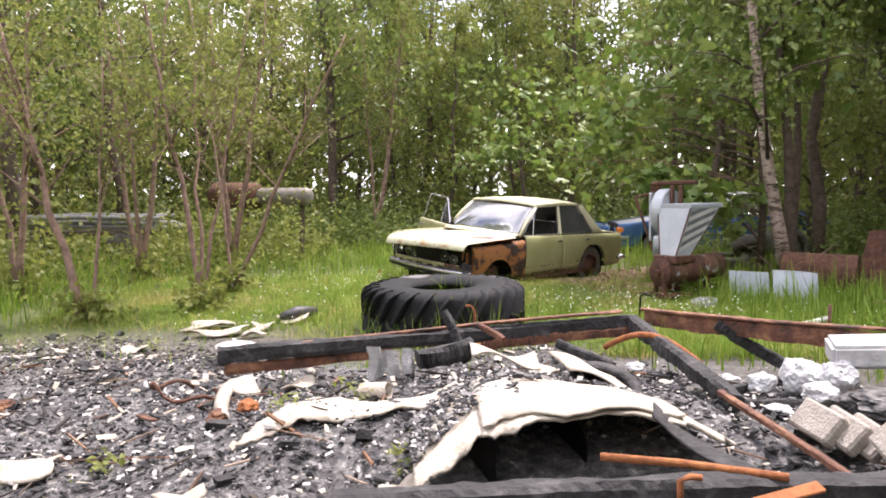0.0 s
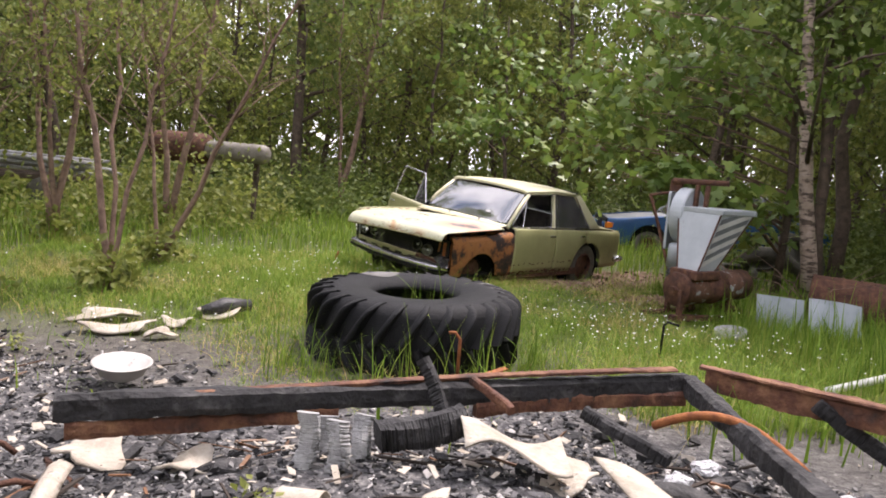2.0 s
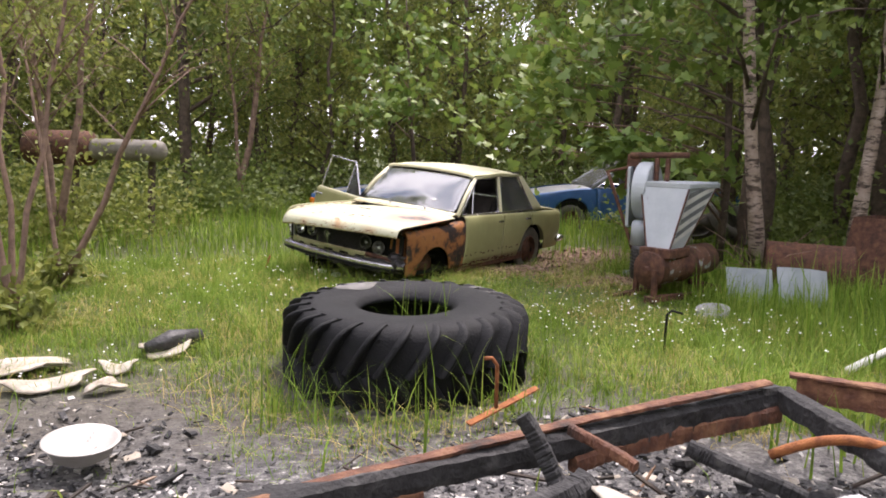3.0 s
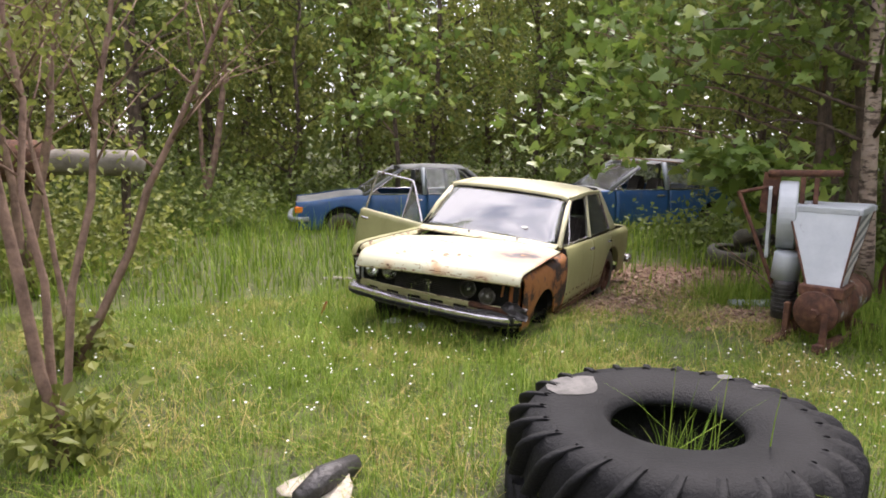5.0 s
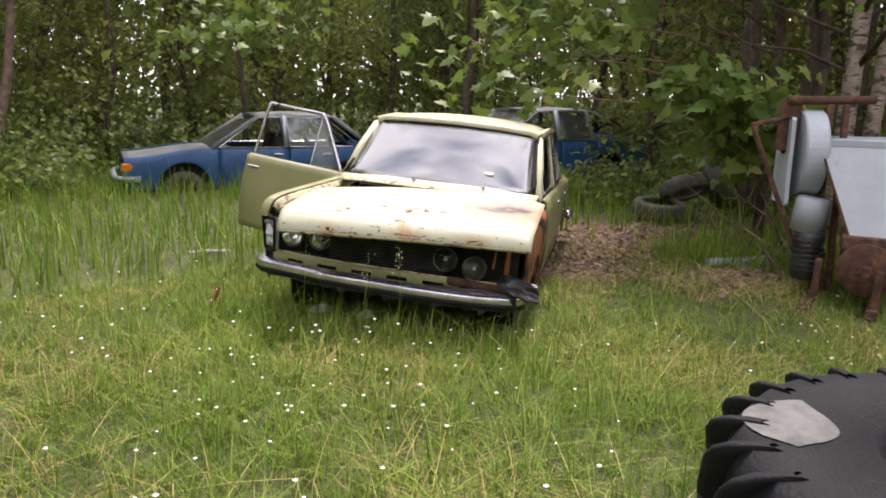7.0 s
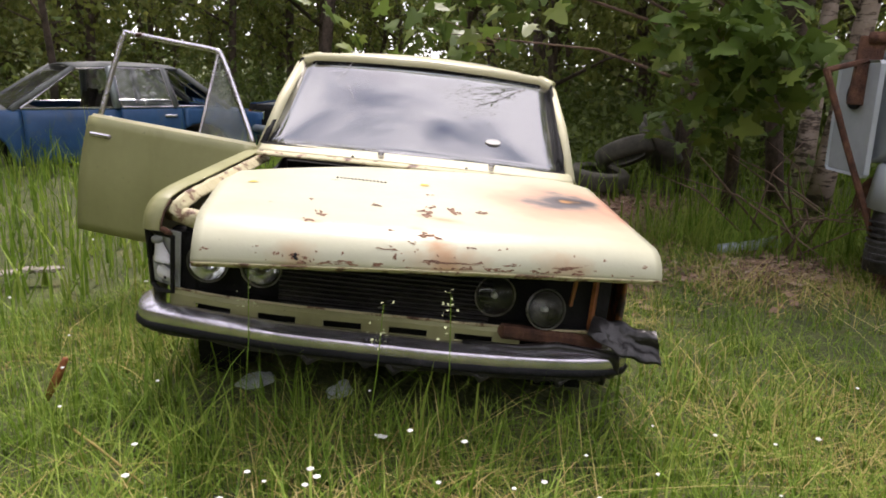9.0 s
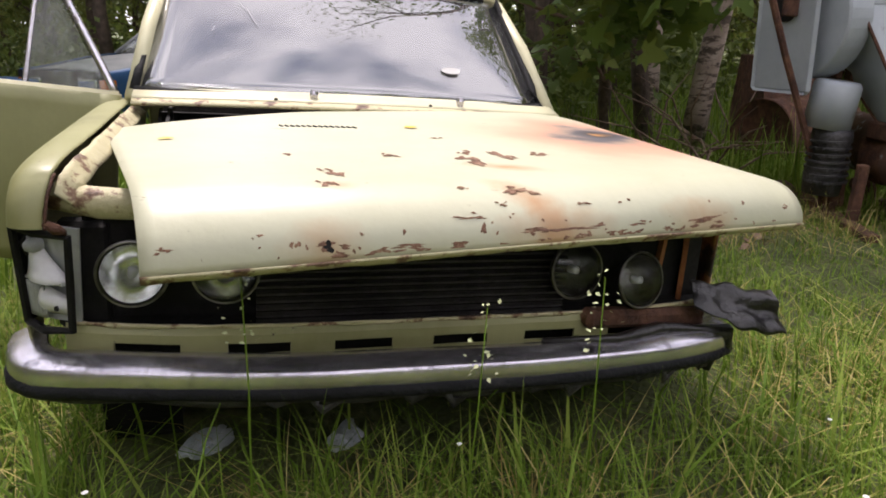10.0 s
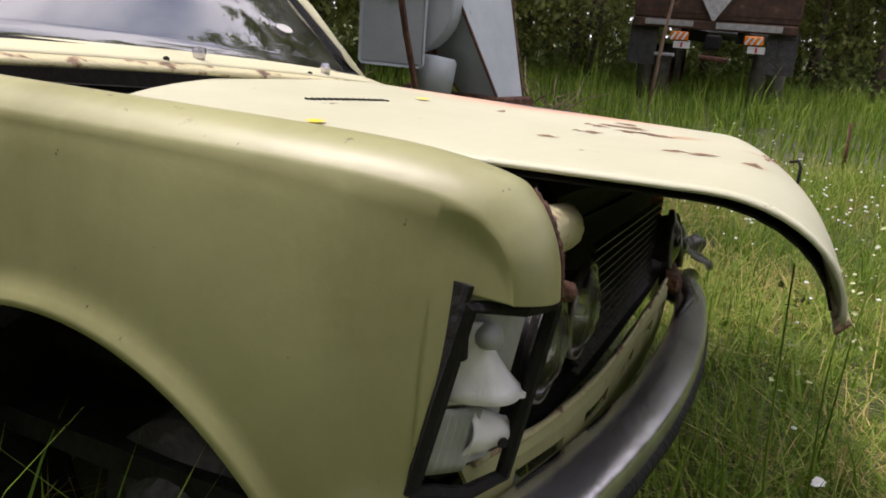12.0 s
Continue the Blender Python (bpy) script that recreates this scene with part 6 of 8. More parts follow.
timber("charred_beam", (1.50, 5.22, 0.44), (3.4, 3.72, 0.43), 0.09, 0.13, M_charwood, "split brown and black half-burnt beam", 4)
timber("split_board", (1.46, 5.22, 0.515), (3.1, 3.98, 0.515), 0.07, 0.02, M_charwood, "orange splintered board on the beam", 5)
timber("charred_beam", (1.39, 5.16, 0.44), (1.50, 3.62, 0.27), 0.10, 0.10, M_char, "charred rafter slanting into the rubble", 6)
timber("half_burnt_lath", (1.47, 3.72, 0.30), (1.66, 2.75, 0.20), 0.045, 0.03, M_charwood, "brown scorched lath lying on rubble", 7)
timber("charred_lath", (1.88, 4.88, 0.46), (2.28, 4.72, 0.20), 0.06, 0.08, M_char, "short charred lath leaning on the beam", 8)
timber("charred_log", (-0.38, 2.50, 0.27), (2.3, 2.46, 0.27), 0.13, 0.12, M_char, "thick charred log in front of the cavity", 9, 0.02)
timber("charred_post", (0.03, 4.70, 0.59), (0.20, 4.58, 0.30), 0.05, 0.055, M_char, "charred stub standing up out of the heap", 10)
timber("charred_block", (-0.12, 4.45, 0.34), (0.22, 4.55, 0.40), 0.13, 0.12, M_char, "thick charred block of wood on the heap", 11)
timber("charred_lath", (0.82, 4.95, 0.34), (1.12, 4.65, 0.22), 0.06, 0.06, M_char, "charred ridged lath below the beam", 12)
timber("half_burnt_lath", (0.28, 4.85, 0.47), (0.42, 4.62, 0.43), 0.04, 0.04, M_charwood, "half-burnt splinter on the heap", 13)
for k, (x, y, a) in enumerate(((-0.40, 4.38, 80), (-0.28, 4.36, 70), (-0.20, 4.50, 60), (-0.33, 4.52, 95))):
    timber("crackled_block", (x, y, 0.20), (x + 0.05 * math.cos(radians(a)), y + 0.05, 0.43 - 0.02 * k), 0.09, 0.06, M_concrete, "grey ash-crackled wood stub", 30 + k)

# pale board heaved up like a tent over the cavity
LIP = [Vector(p) for p in ((-0.10, 2.68, 0.25), (0.02, 2.72, 0.33), (0.16, 2.82, 0.42), (0.34, 2.86, 0.46), (0.6, 2.92, 0.46), (0.92, 3.0, 0.43), (1.12, 3.04, 0.37), (1.28, 3.06, 0.27))]
BACK = [Vector(p) for p in ((-0.12, 3.35, 0.27), (0.0, 3.62, 0.33), (0.12, 3.8, 0.37), (0.3, 3.88, 0.39), (0.5, 3.86, 0.38), (0.78, 3.7, 0.36), (0.98, 3.6, 0.32), (1.16, 3.5, 0.24))]
def along(pts, t):
    k = min(len(pts) - 2, int(t * (len(pts) - 1)))
    return pts[k].lerp(pts[k + 1], t * (len(pts) - 1) - k)
def tent(u, v):
    """u from the left to the right, v from the front lip to the back."""
    p = along(LIP, u).lerp(along(BACK, u), v)
    z = 0.022 * math.sin(math.pi * v) * math.sin(math.pi * u) + 0.012 * noise.noise(Vector((5 * u, 5 * v, 0.3))) + 0.006 * noise.noise(Vector((17 * u, 15 * v, 2.3)))
    y = 0.0
    if v < 0.2:
        f = 1 - v / 0.2
        y = f * (0.07 * noise.noise(Vector((14 * u, 0.2, 7.1))) + 0.05 * noise.noise(Vector((37 * u, 1.2, 3.1))))
        z -= f * f * 0.035 * (0.6 + noise.noise(Vector((9 * u, 4.2, 1.1))))
    return (p.x, p.y + y, p.z + z)
solo("fibre_board", grid(tent, 54, 26, 0.014), M_board, Matrix(), "pale scorched fibre board bulging over a dark cavity", "board", "scorched boards", soft=True)
def layer2(u, v):
    p = Vector(tent(0.3 + 0.52 * u, 0.03 + 0.5 * v))
    return p + Vector((0, -0.02 + 0.05 * math.sin(9 * u), 0.022 + 0.008 * math.sin(13 * u)))
solo("fibre_board", grid(layer2, 30, 14, 0.010), M_board, Matrix(), "curled pale layer peeling from the fibre board", "board", "scorched boards", soft=True)
def strip(u, v):
    w = 0.13 + 0.10 * noise.noise(Vector((6 * u, 3.3, 1.0))) + 0.05 * noise.noise(Vector((21 * u, 8 * v, 5.0)))
    x, y = -0.95 + 1.05 * u + 0.05 * v, 3.45 + 0.5 * u + 2 * w * (v - 0.5) + 0.04 * math.sin(8 * u)
    return (x, y, float(height(x, y)) + 0.035 + 0.03 * noise.noise(Vector((5 * u, 4 * v, 9.0))) + 0.012 * noise.noise(Vector((18 * u, 9 * v, 2.0))))
solo("fibre_board", grid(strip, 36, 8, 0.012), M_board, Matrix(), "long pale torn strip of fibre board on ash", "board", "scorched boards", soft=True)
solo("fibre_board", grid(lambda u, v: (0.62 + 0.32 * u + 0.06 * v, 4.05 - 0.35 * v - 0.12 * u, 0.46 - 0.09 * u - 0.02 * v + 0.02 * math.sin(5 * u)), 10, 8, 0.008), M_board, Matrix(), "thin pale board flap", "board", "scorched boards", soft=True)
solo("fibre_board", grid(lambda u, v: (0.20 + 0.40 * u, 4.22 + 0.26 * v + 0.05 * math.sin(6 * u), 0.41 + 0.03 * math.sin(5 * u + 2 * v) - 0.05 * u), 12, 8, 0.01), M_board, Matrix(), "pale broken board below the beam", "board", "scorched boards", soft=True)
def dark_edge(u, v):
    return (0.90 + 0.42 * u + 0.04 * v, 2.98 - 0.50 * u + 0.13 * v * (1 - 0.5 * u), 0.42 - 0.26 * u - 0.03 * math.sin(6 * u) + 0.02 * v)
solo("roofing_felt", grid(dark_edge, 16, 6, 0.01), M_char, Matrix(), "blackened sheet sloping to the ground", "sheet", soft=True)
solo("cavity_drum", lathe([(0.12, -0.25), (0.22, -0.25), (0.24, -0.2), (0.24, 0.25), (0.22, 0.27)], 28), M_black, pose(0.35, 3.3, 0.22, 90, 0, 20), "sooty drum lying in the dark cavity", "barrel", soft=True)
solo("fence_pipe", tube([(0.62, 2.72, 0.34), (0.9, 2.62, 0.345), (1.22, 2.45, 0.35)], 0.016, 8), M_rust_orange, Matrix(), "orange rusty pipe lying over the log", "pipe", "rusty rods", soft=True)
solo("fence_pipe", tube([(0.83, 2.42, 0.20), (0.83, 2.42, 0.36), (0.87, 2.44, 0.365), (0.91, 2.44, 0.36)], 0.012, 7), M_rust_orange, Matrix(), "bent rusty rod by the log", "rod", "rusty rods", soft=True)
solo("angle_iron", box(0.36, 0.05, 0.012, pose(1.1, 2.30, 0.34, 20, -8, 12), 0.003), M_rust_orange, Matrix(), "orange rusty flat iron", "rod", "rusty rods")
arcp = [(1.12 + 0.5 * k / 14, 4.86 - 0.42 * k / 14, 0.26 + 0.17 * math.sin(math.pi * min(1, 0.1 + 0.85 * k / 14))) for k in range(15)]
solo("bent_pipe", tube(arcp, 0.02, 8), M_rust_orange, Matrix(), "rusty bent pipe arching over the rubble", "pipe", "rusty rods", soft=True)
solo("tyre", lathe([(0.13, -0.05), (0.19, -0.06), (0.205, 0), (0.19, 0.06), (0.13, 0.05), (0.15, 0), (0.13, -0.05)], 32), M_char, pose(0.88, 3.82, 0.30, 20, 10, 0), "charred small tyre on the rubble", "tyre", soft=True)
solo("wire_ring", tube([(0.17 * math.cos(a / 20 * 5.6), 0.2 * math.sin(a / 20 * 5.6), 0.03 * math.sin(a)) for a in range(21)] + [(0.0, -0.35, 0.0), (0.12, -0.55, -0.03)], 0.012, 7), M_rust, pose(-1.5, 4.3, 0.2, 14, 6, 90), "rusty curled hoop on the ash", "hoop", soft=True)
solo("flat_stick", box(0.04, 0.42, 0.012, pose(-1.62, 4.0, 0.14, -10, 0, 32), 0.002), M_charwood, Matrix(), "pale brown broken lath", "lath")
solo("fibre_board", grid(lambda u, v: (-1.30 + 0.09 * v + 0.10 * u * u, 4.30 - 0.42 * u, 0.22 - 0.09 * u + 0.05 * math.sin(3.1 * v) * (0.4 + u)), 12, 6, 0.008), M_board, Matrix(), "curled pale board fragment", "board", "scorched boards", soft=True)
for k, (x, y, s1, s2, a) in enumerate(((-1.28, 4.62, 0.22, 0.3, 20), (-0.85, 4.45, 0.18, 0.14, 60), (-1.9, 3.3, 0.3, 0.2, 10), (-2.1, 7.1, 0.42, 0.22, -5), (-1.75, 6.95, 0.18, 0.12, 30), (-1.5, 7.75, 0.26, 0.42, -30), (-2.3, 7.42, 0.5, 0.2, 5), (-1.75, 7.35, 0.16, 0.2, 40), (-0.55, 2.75, 0.2, 0.28, 50), (-1.05, 2.9, 0.16, 0.12, 0), (-2.6, 6.3, 0.2, 0.14, 70), (-0.15, 2.95, 0.16, 0.2, 15), (0.62, 4.35, 0.26, 0.2, 40))):
    rg = random.Random(40 + k)
    ph = [rg.uniform(0, 6.28) for _ in range(3)]
    def frag(u, v, s1=s1, s2=s2, ph=ph):
        a, r = 6.2832 * u, v
        w = 1 + 0.22 * math.sin(2 * a + ph[0]) + 0.16 * math.sin(5 * a + ph[1])
        return (0.55 * s1 * r * w * math.cos(a), 0.55 * s2 * r * w * math.sin(a), 0.03 * r * math.sin(2 * a + ph[2]))
    solo("board_fragment", grid(frag, 22, 4, 0.012), M_board, pose(x, y, float(height(x, y)) + 0.045, 4, -3, a), "pale broken scrap of fibre board on the ground", "board", "scorched boards", soft=True)
solo("rubber_sole", tube([(-1.62, 7.62, 0.10), (-1.48, 7.72, 0.13), (-1.3, 7.86, 0.12)], [0.04, 0.07, 0.05], 10), M_melt, Matrix(), "charred black rubber lump on a pale board", "lump", soft=True)
# blocks and sacks at the right of the rubble
for k, (x, y, z, sx, sy, sz, rx, ry, rz) in enumerate(((1.72, 3.22, 0.30, 0.07, 0.24, 0.15, 10, 40, 20), (1.80, 3.16, 0.28, 0.07, 0.24, 0.15, 12, 42, 18), (1.88, 3.12, 0.26, 0.06, 0.24, 0.15, 12, 44, 16), (1.92, 2.88, 0.25, 0.24, 0.22, 0.12, 20, 38, 10))):
    solo("masonry_block", box(sx, sy, sz, None, 0.012), M_brick, pose(x, y, z, rx, ry, rz), "pale scorched masonry block leaning in the rubble", "block", "masonry blocks")
def crumple(sx, sy, sz, seed, n=22):
    rg = random.Random(seed)
    off = Vector((rg.uniform(0, 50), rg.uniform(0, 50), rg.uniform(0, 50)))
    bm = bmesh.new()
    bmesh.ops.create_icosphere(bm, subdivisions=4, radius=1)
    for v in bm.verts:
        d = 1 + 0.35 * noise.noise(v.co * 1.6 + off) + 0.22 * abs(noise.noise(v.co * 4.5 + off)) + 0.08 * noise.noise(v.co * 11 + off)
        v.co = Vector((v.co.x * sx * d, v.co.y * sy * d, v.co.z * sz * d))
    return bm
for k, (x, y, z, s1, s2, s3) in enumerate(((2.02, 4.0, 0.31, 0.10, 0.12, 0.10), (2.16, 3.88, 0.33, 0.09, 0.10, 0.10), (1.86, 4.12, 0.24, 0.08, 0.07, 0.06), (2.02, 3.78, 0.27, 0.09, 0.08, 0.06), (1.78, 3.72, 0.19, 0.08, 0.09, 0.04), (1.66, 3.86, 0.17, 0.06, 0.05, 0.03), (1.25, 4.55, 0.24, 0.06, 0.05, 0.04), (1.75, 4.35, 0.2, 0.07, 0.05, 0.04), (1.05, 4.35, 0.27, 0.05, 0.04, 0.03))):
    solo("plastic_sack", crumple(s1, s2, s3, 60 + k), M_sack, pose(x, y, z), "crumpled white plastic sack in the rubble", "sack", "plastic sacks")
solo("foam_block", box(0.42, 0.3, 0.13, None, 0.02, 2), M_sack, pose(2.38, 3.95, 0.46, 3, -4, -20), "white foam block on the sacks", "block")
solo("charred_rag", crumple(0.2, 0.16, 0.08, 77), M_melt, pose(2.22, 3.55, 0.27), "charred black bundle among white sacks", "bundle")
for k, (p, q, w) in enumerate((((1.5, 4.05, 0.2), (2.0, 4.2, 0.25), 0.05), ((1.55, 3.9, 0.2), (1.95, 3.75, 0.22), 0.06))):
    timber("charred_lath", p, q, w, w, M_char, "charred stick in the rubble", 70 + k)
# small scattered things
bowl = solo("enamel_bowl", lathe([(0.0, 0.0), (0.08, 0.0), (0.12, 0.025), (0.155, 0.09), (0.165, 0.092), (0.165, 0.098), (0.15, 0.095), (0.115, 0.03), (0.0, 0.008)], 36), M_enamel, pose(-1.62, 5.88, 0.06, 4, 3, 0), "chipped white enamel bowl on the ash", "bowl", soft=True)
solo("card_tube", lathe([(0.06, 0), (0.05, 0.16), (0.046, 0.16), (0.055, 0)], 20), M_board, pose(-0.42, 4.02, 0.25, 80, 0, 70), "pale burnt tube end", "tube", soft=True)
solo("steel_hook", tube([(2.02, 7.3, 0.0), (2.03, 7.3, 0.30), (2.06, 7.29, 0.33), (2.14, 7.27, 0.31)], 0.010, 6), M_black, Matrix(), "bent black steel hook standing in grass", "hook", soft=True)
solo("rusty_hook", tube([(0.30, 5.85, 0.2), (0.30, 5.85, 0.42), (0.27, 5.84, 0.46), (0.23, 5.84, 0.46)], 0.010, 6), M_rust_orange, Matrix(), "bent rusty hook by the tyre", "hook", soft=True)
solo("flat_iron", box(0.5, 0.04, 0.012, pose(0.42, 6.1, 0.12, 10, -12, 25), 0.002), M_rust_orange, Matrix(), "orange rusty flat iron near the tyre", "rod", "rusty rods")
solo("white_pole", tube([(2.95, 6.55, 0.06), (3.7, 6.9, 0.12)], 0.028, 8), M_whitep, Matrix(), "peeling white pole lying in grass", "pole", soft=True)
solo("rusty_stake", tube([(3.05, 5.65, 0.0), (3.06, 5.66, 0.45)], 0.014, 7), M_rust, Matrix(), "rusty stake standing in grass", "stake", soft=True)
for k, (x, y) in enumerate(((-2.2, 2.9), (-2.05, 2.75))):
    solo("glass_bottle", lathe([(0.0, 0), (0.035, 0.0), (0.037, 0.01), (0.037, 0.11), (0.015, 0.15), (0.014, 0.19), (0.012, 0.19)], 20), mat("green_bottle_glass", [(0.3, (0.01, 0.18, 0.09)), (0.7, (0.02, 0.3, 0.16))], 6, 0.12, 0, 0), pose(x, y, 0.13, 84, 0, 40 + 50 * k), "green glass bottle in the ash", "bottle", "bottles", soft=True)
for k, (x, y, c) in enumerate(((-2.35, 2.6, M_charwood), (-2.5, 3.15, M_rust_orange), (-1.2, 3.9, M_charwood), (-1.05, 3.98, M_rust_orange), (-2.7, 4.5, M_charwood))):
    solo("rubble_chunk", crumple(0.05, 0.07, 0.035, 90 + k), c, pose(x, y, float(height(x, y)) + 0.03), "brown scorched chunk among the ash", "chunk", "rubble chunks")

M_seed = mat("pale_seed_heads", [(0.3, (0.3, 0.36, 0.16)), (0.7, (0.5, 0.52, 0.3))], 6, 0.7, 0, 0)

M_splint = mat("burnt_splinter_wood", [(0.0, (0.012, 0.011, 0.01)), (0.5, (0.05, 0.035, 0.025)), (0.75, (0.16, 0.075, 0.035)), (1.0, (0.3, 0.25, 0.2))], 20, 0.85, 0, 0.2, 60, island=0.9)

# ---- loose chips ----
rn = np.random.default_rng(11)
CUBE_V = np.array([(-1, -1, -1), (1, -1, -1), (1, 1, -1), (-1, 1, -1), (-1, -1, 1), (1, -1, 1), (1, 1, 1), (-1, 1, 1)], float) / 2
CUBE_F = np.array([(0, 3, 2, 1), (4, 5, 6, 7), (0, 1, 5, 4), (1, 2, 6, 5), (2, 3, 7, 6), (3, 0, 4, 7)])


def turns(n, tilt, rg):
    """n rotation matrices: any heading, tilted by up to tilt."""
    a, b, c = rg.uniform(0, 6.2832, n), rg.normal(0, tilt, n), rg.normal(0, tilt, n)
    ca, sa, cb, sb, cc, sc_ = np.cos(a), np.sin(a), np.cos(b), np.sin(b), np.cos(c), np.sin(c)
    z, o = np.zeros(n), np.ones(n)
    Rz = np.stack([np.stack([ca, -sa, z], -1), np.stack([sa, ca, z], -1), np.stack([z, z, o], -1)], -2)
    Rx = np.stack([np.stack([o, z, z], -1), np.stack([z, cb, -sb], -1), np.stack([z, sb, cb], -1)], -2)
    Ry = np.stack([np.stack([cc, z, sc_], -1), np.stack([z, o, z], -1), np.stack([-sc_, z, cc], -1)], -2)
    return Rz @ Rx @ Ry


def chips(name, P, lo, hi, flat, mtl, label, rg, tilt=0.35):
    n = len(P)
    s = lo * (hi / lo) ** (rg.random(n) ** 1.6)
    S = np.stack([s * rg.uniform(0.7, 1.9, n), s * rg.uniform(0.4, 1.0, n), s * rg.uniform(*flat, n)], -1)
    V = CUBE_V[None] * S[:, None] * (1 + rg.uniform(-0.3, 0.3, (n, 8, 3)))
    V = np.einsum("nij,nkj->nki", turns(n, tilt, rg), V) + P[:, None]
    F = CUBE_F[None] + 8 * np.arange(n)[:, None, None]
    tagged(new(name, mesh_np(name, V.reshape(-1, 3), F.reshape(-1, 4), mtl)), label, "rubble", kind="stuff")


def debris_points(n, rg):
    x, y = rg.uniform(-6.5, 4.2, 3 * n), rg.uniform(0.3, 7.4, 3 * n)
    edge = 5.6 + 0.4 * np.sin(1.3 * x) + 1.0 * sstep(-x, 0.7, 1.5) - 1.3 * sstep(x, 0.8, 1.6) + rg.normal(0, 0.35, 3 * n)
    right = 2.6 + 0.25 * np.sin(3 * y) + rg.normal(0, 0.2, 3 * n)
    keep = (y < edge) & (x < right)
    # the hollow below the heaved board stays free
    keep &= ~((x > -0.05) & (x < 1.15) & (y > 2.62) & (y < 3.3))
    x, y = x[keep][:n], y[keep][:n]
    return x, y


dx, dy = debris_points(62000, rn)
chips("charcoal_chips", np.stack([dx, dy, height(dx, dy) + rn.uniform(0.0, 0.03, len(dx))], -1), 0.005, 0.030, (0.15, 0.6), M_ash, "black charcoal and grey ash chips strewn over the burnt ground", rn)
dx, dy = debris_points(900, rn)
chips("charred_chunks", np.stack([dx, dy, height(dx, dy) + 0.02], -1), 0.03, 0.09, (0.15, 0.5), M_char, "larger charred wood chunks", rn, 0.3)
# ash blown over the heaved board
tu, tv = rn.random(1500) ** 1.8, rn.random(1500)
tu = np.where(rn.random(1500) < 0.3, rn.random(1500), tu * 0.55)
tv = np.where(tu > 0.45, 0.6 + 0.4 * tv, 0.25 + 0.75 * tv)
TP = np.array([tent(float(a), float(b)) for a, b in zip(tu, tv)]) + np.array((0, 0, 0.022))
chips("ash_on_board", TP, 0.006, 0.035, (0.15, 0.5), M_ash, "ash and charcoal crumbs on the pale board", rn)
# burnt sticks, splinters and wire ends over the ash
sx, sy = debris_points(700, rn)
n_s = len(sx)
sl, sw = rn.uniform(0.06, 0.30, n_s), rn.uniform(0.005, 0.016, n_s)
SV = CUBE_V[None] * np.stack([sl, sw, sw * 0.7], -1)[:, None] * (1 + rn.uniform(-0.2, 0.2, (n_s, 8, 3)))
SV = np.einsum("nij,nkj->nki", turns(n_s, 0.22, rn), SV) + np.stack([sx, sy, height(sx, sy) + 0.035], -1)[:, None]
SF = CUBE_F[None] + 8 * np.arange(n_s)[:, None, None]
tagged(new("burnt_splinters", mesh_np("burnt_splinters", SV.reshape(-1, 3), SF.reshape(-1, 4), M_splint)), "burnt splinters and rusty wire ends among the ash", "rubble", kind="stuff")
# thin pale flakes of scorched board and plastic
fx0, fy0 = debris_points(2600, rn)
chips("pale_flakes", np.stack([fx0, fy0, height(fx0, fy0) + 0.03], -1), 0.010, 0.055, (0.04, 0.12), M_board, "pale flakes of scorched board on the ash", rn, 0.3)
# young weeds sprouting through the ash
wx, wy = debris_points(900, rn)
blobs = rn.integers(0, 26, 900)
wx, wy = wx[blobs] + rn.normal(0, 0.05, 900), wy[blobs] + rn.normal(0, 0.05, 900)
WC = np.stack([wx, wy, height(wx, wy) + rn.uniform(0.03, 0.11, 900)], -1)
def leaf_quads(C, size, rg):
    q = np.array([(0, 0, 0), (0.36, 0.45, 0.07), (0, 1.08, -0.06), (-0.36, 0.45, 0.07)])
    V = np.einsum("nij,kj->nki", turns(len(C), 0.5, rg), q) * (size * rg.uniform(0.6, 1.3, len(C)))[:, None, None] + C[:, None]
    return V.reshape(-1, 3), np.arange(4 * len(C)).reshape(-1, 4)
WV, WF = leaf_quads(WC, 0.035, rn)
tagged(new("young_weeds", mesh_np("young_weeds", WV, WF, M_leaf)), "yellow-green seedlings sprouting through ash", "weeds", kind="stuff")
lx = np.concatenate([rn.normal(3.4, 0.95, 4200), rn.normal(1.95, 0.42, 1500), rn.normal(3.1, 0.4, 1100)])
ly = np.concatenate([rn.normal(11.7, 0.5, 4200), rn.normal(10.8, 0.25, 1500), rn.normal(9.95, 0.25, 1100)])
chips("leaf_litter", np.stack([lx, ly, height(lx, ly) + 0.008], -1), 0.02, 0.05, (0.05, 0.15), M_litter, "brown leaf litter and wood chips", rn, 0.25)

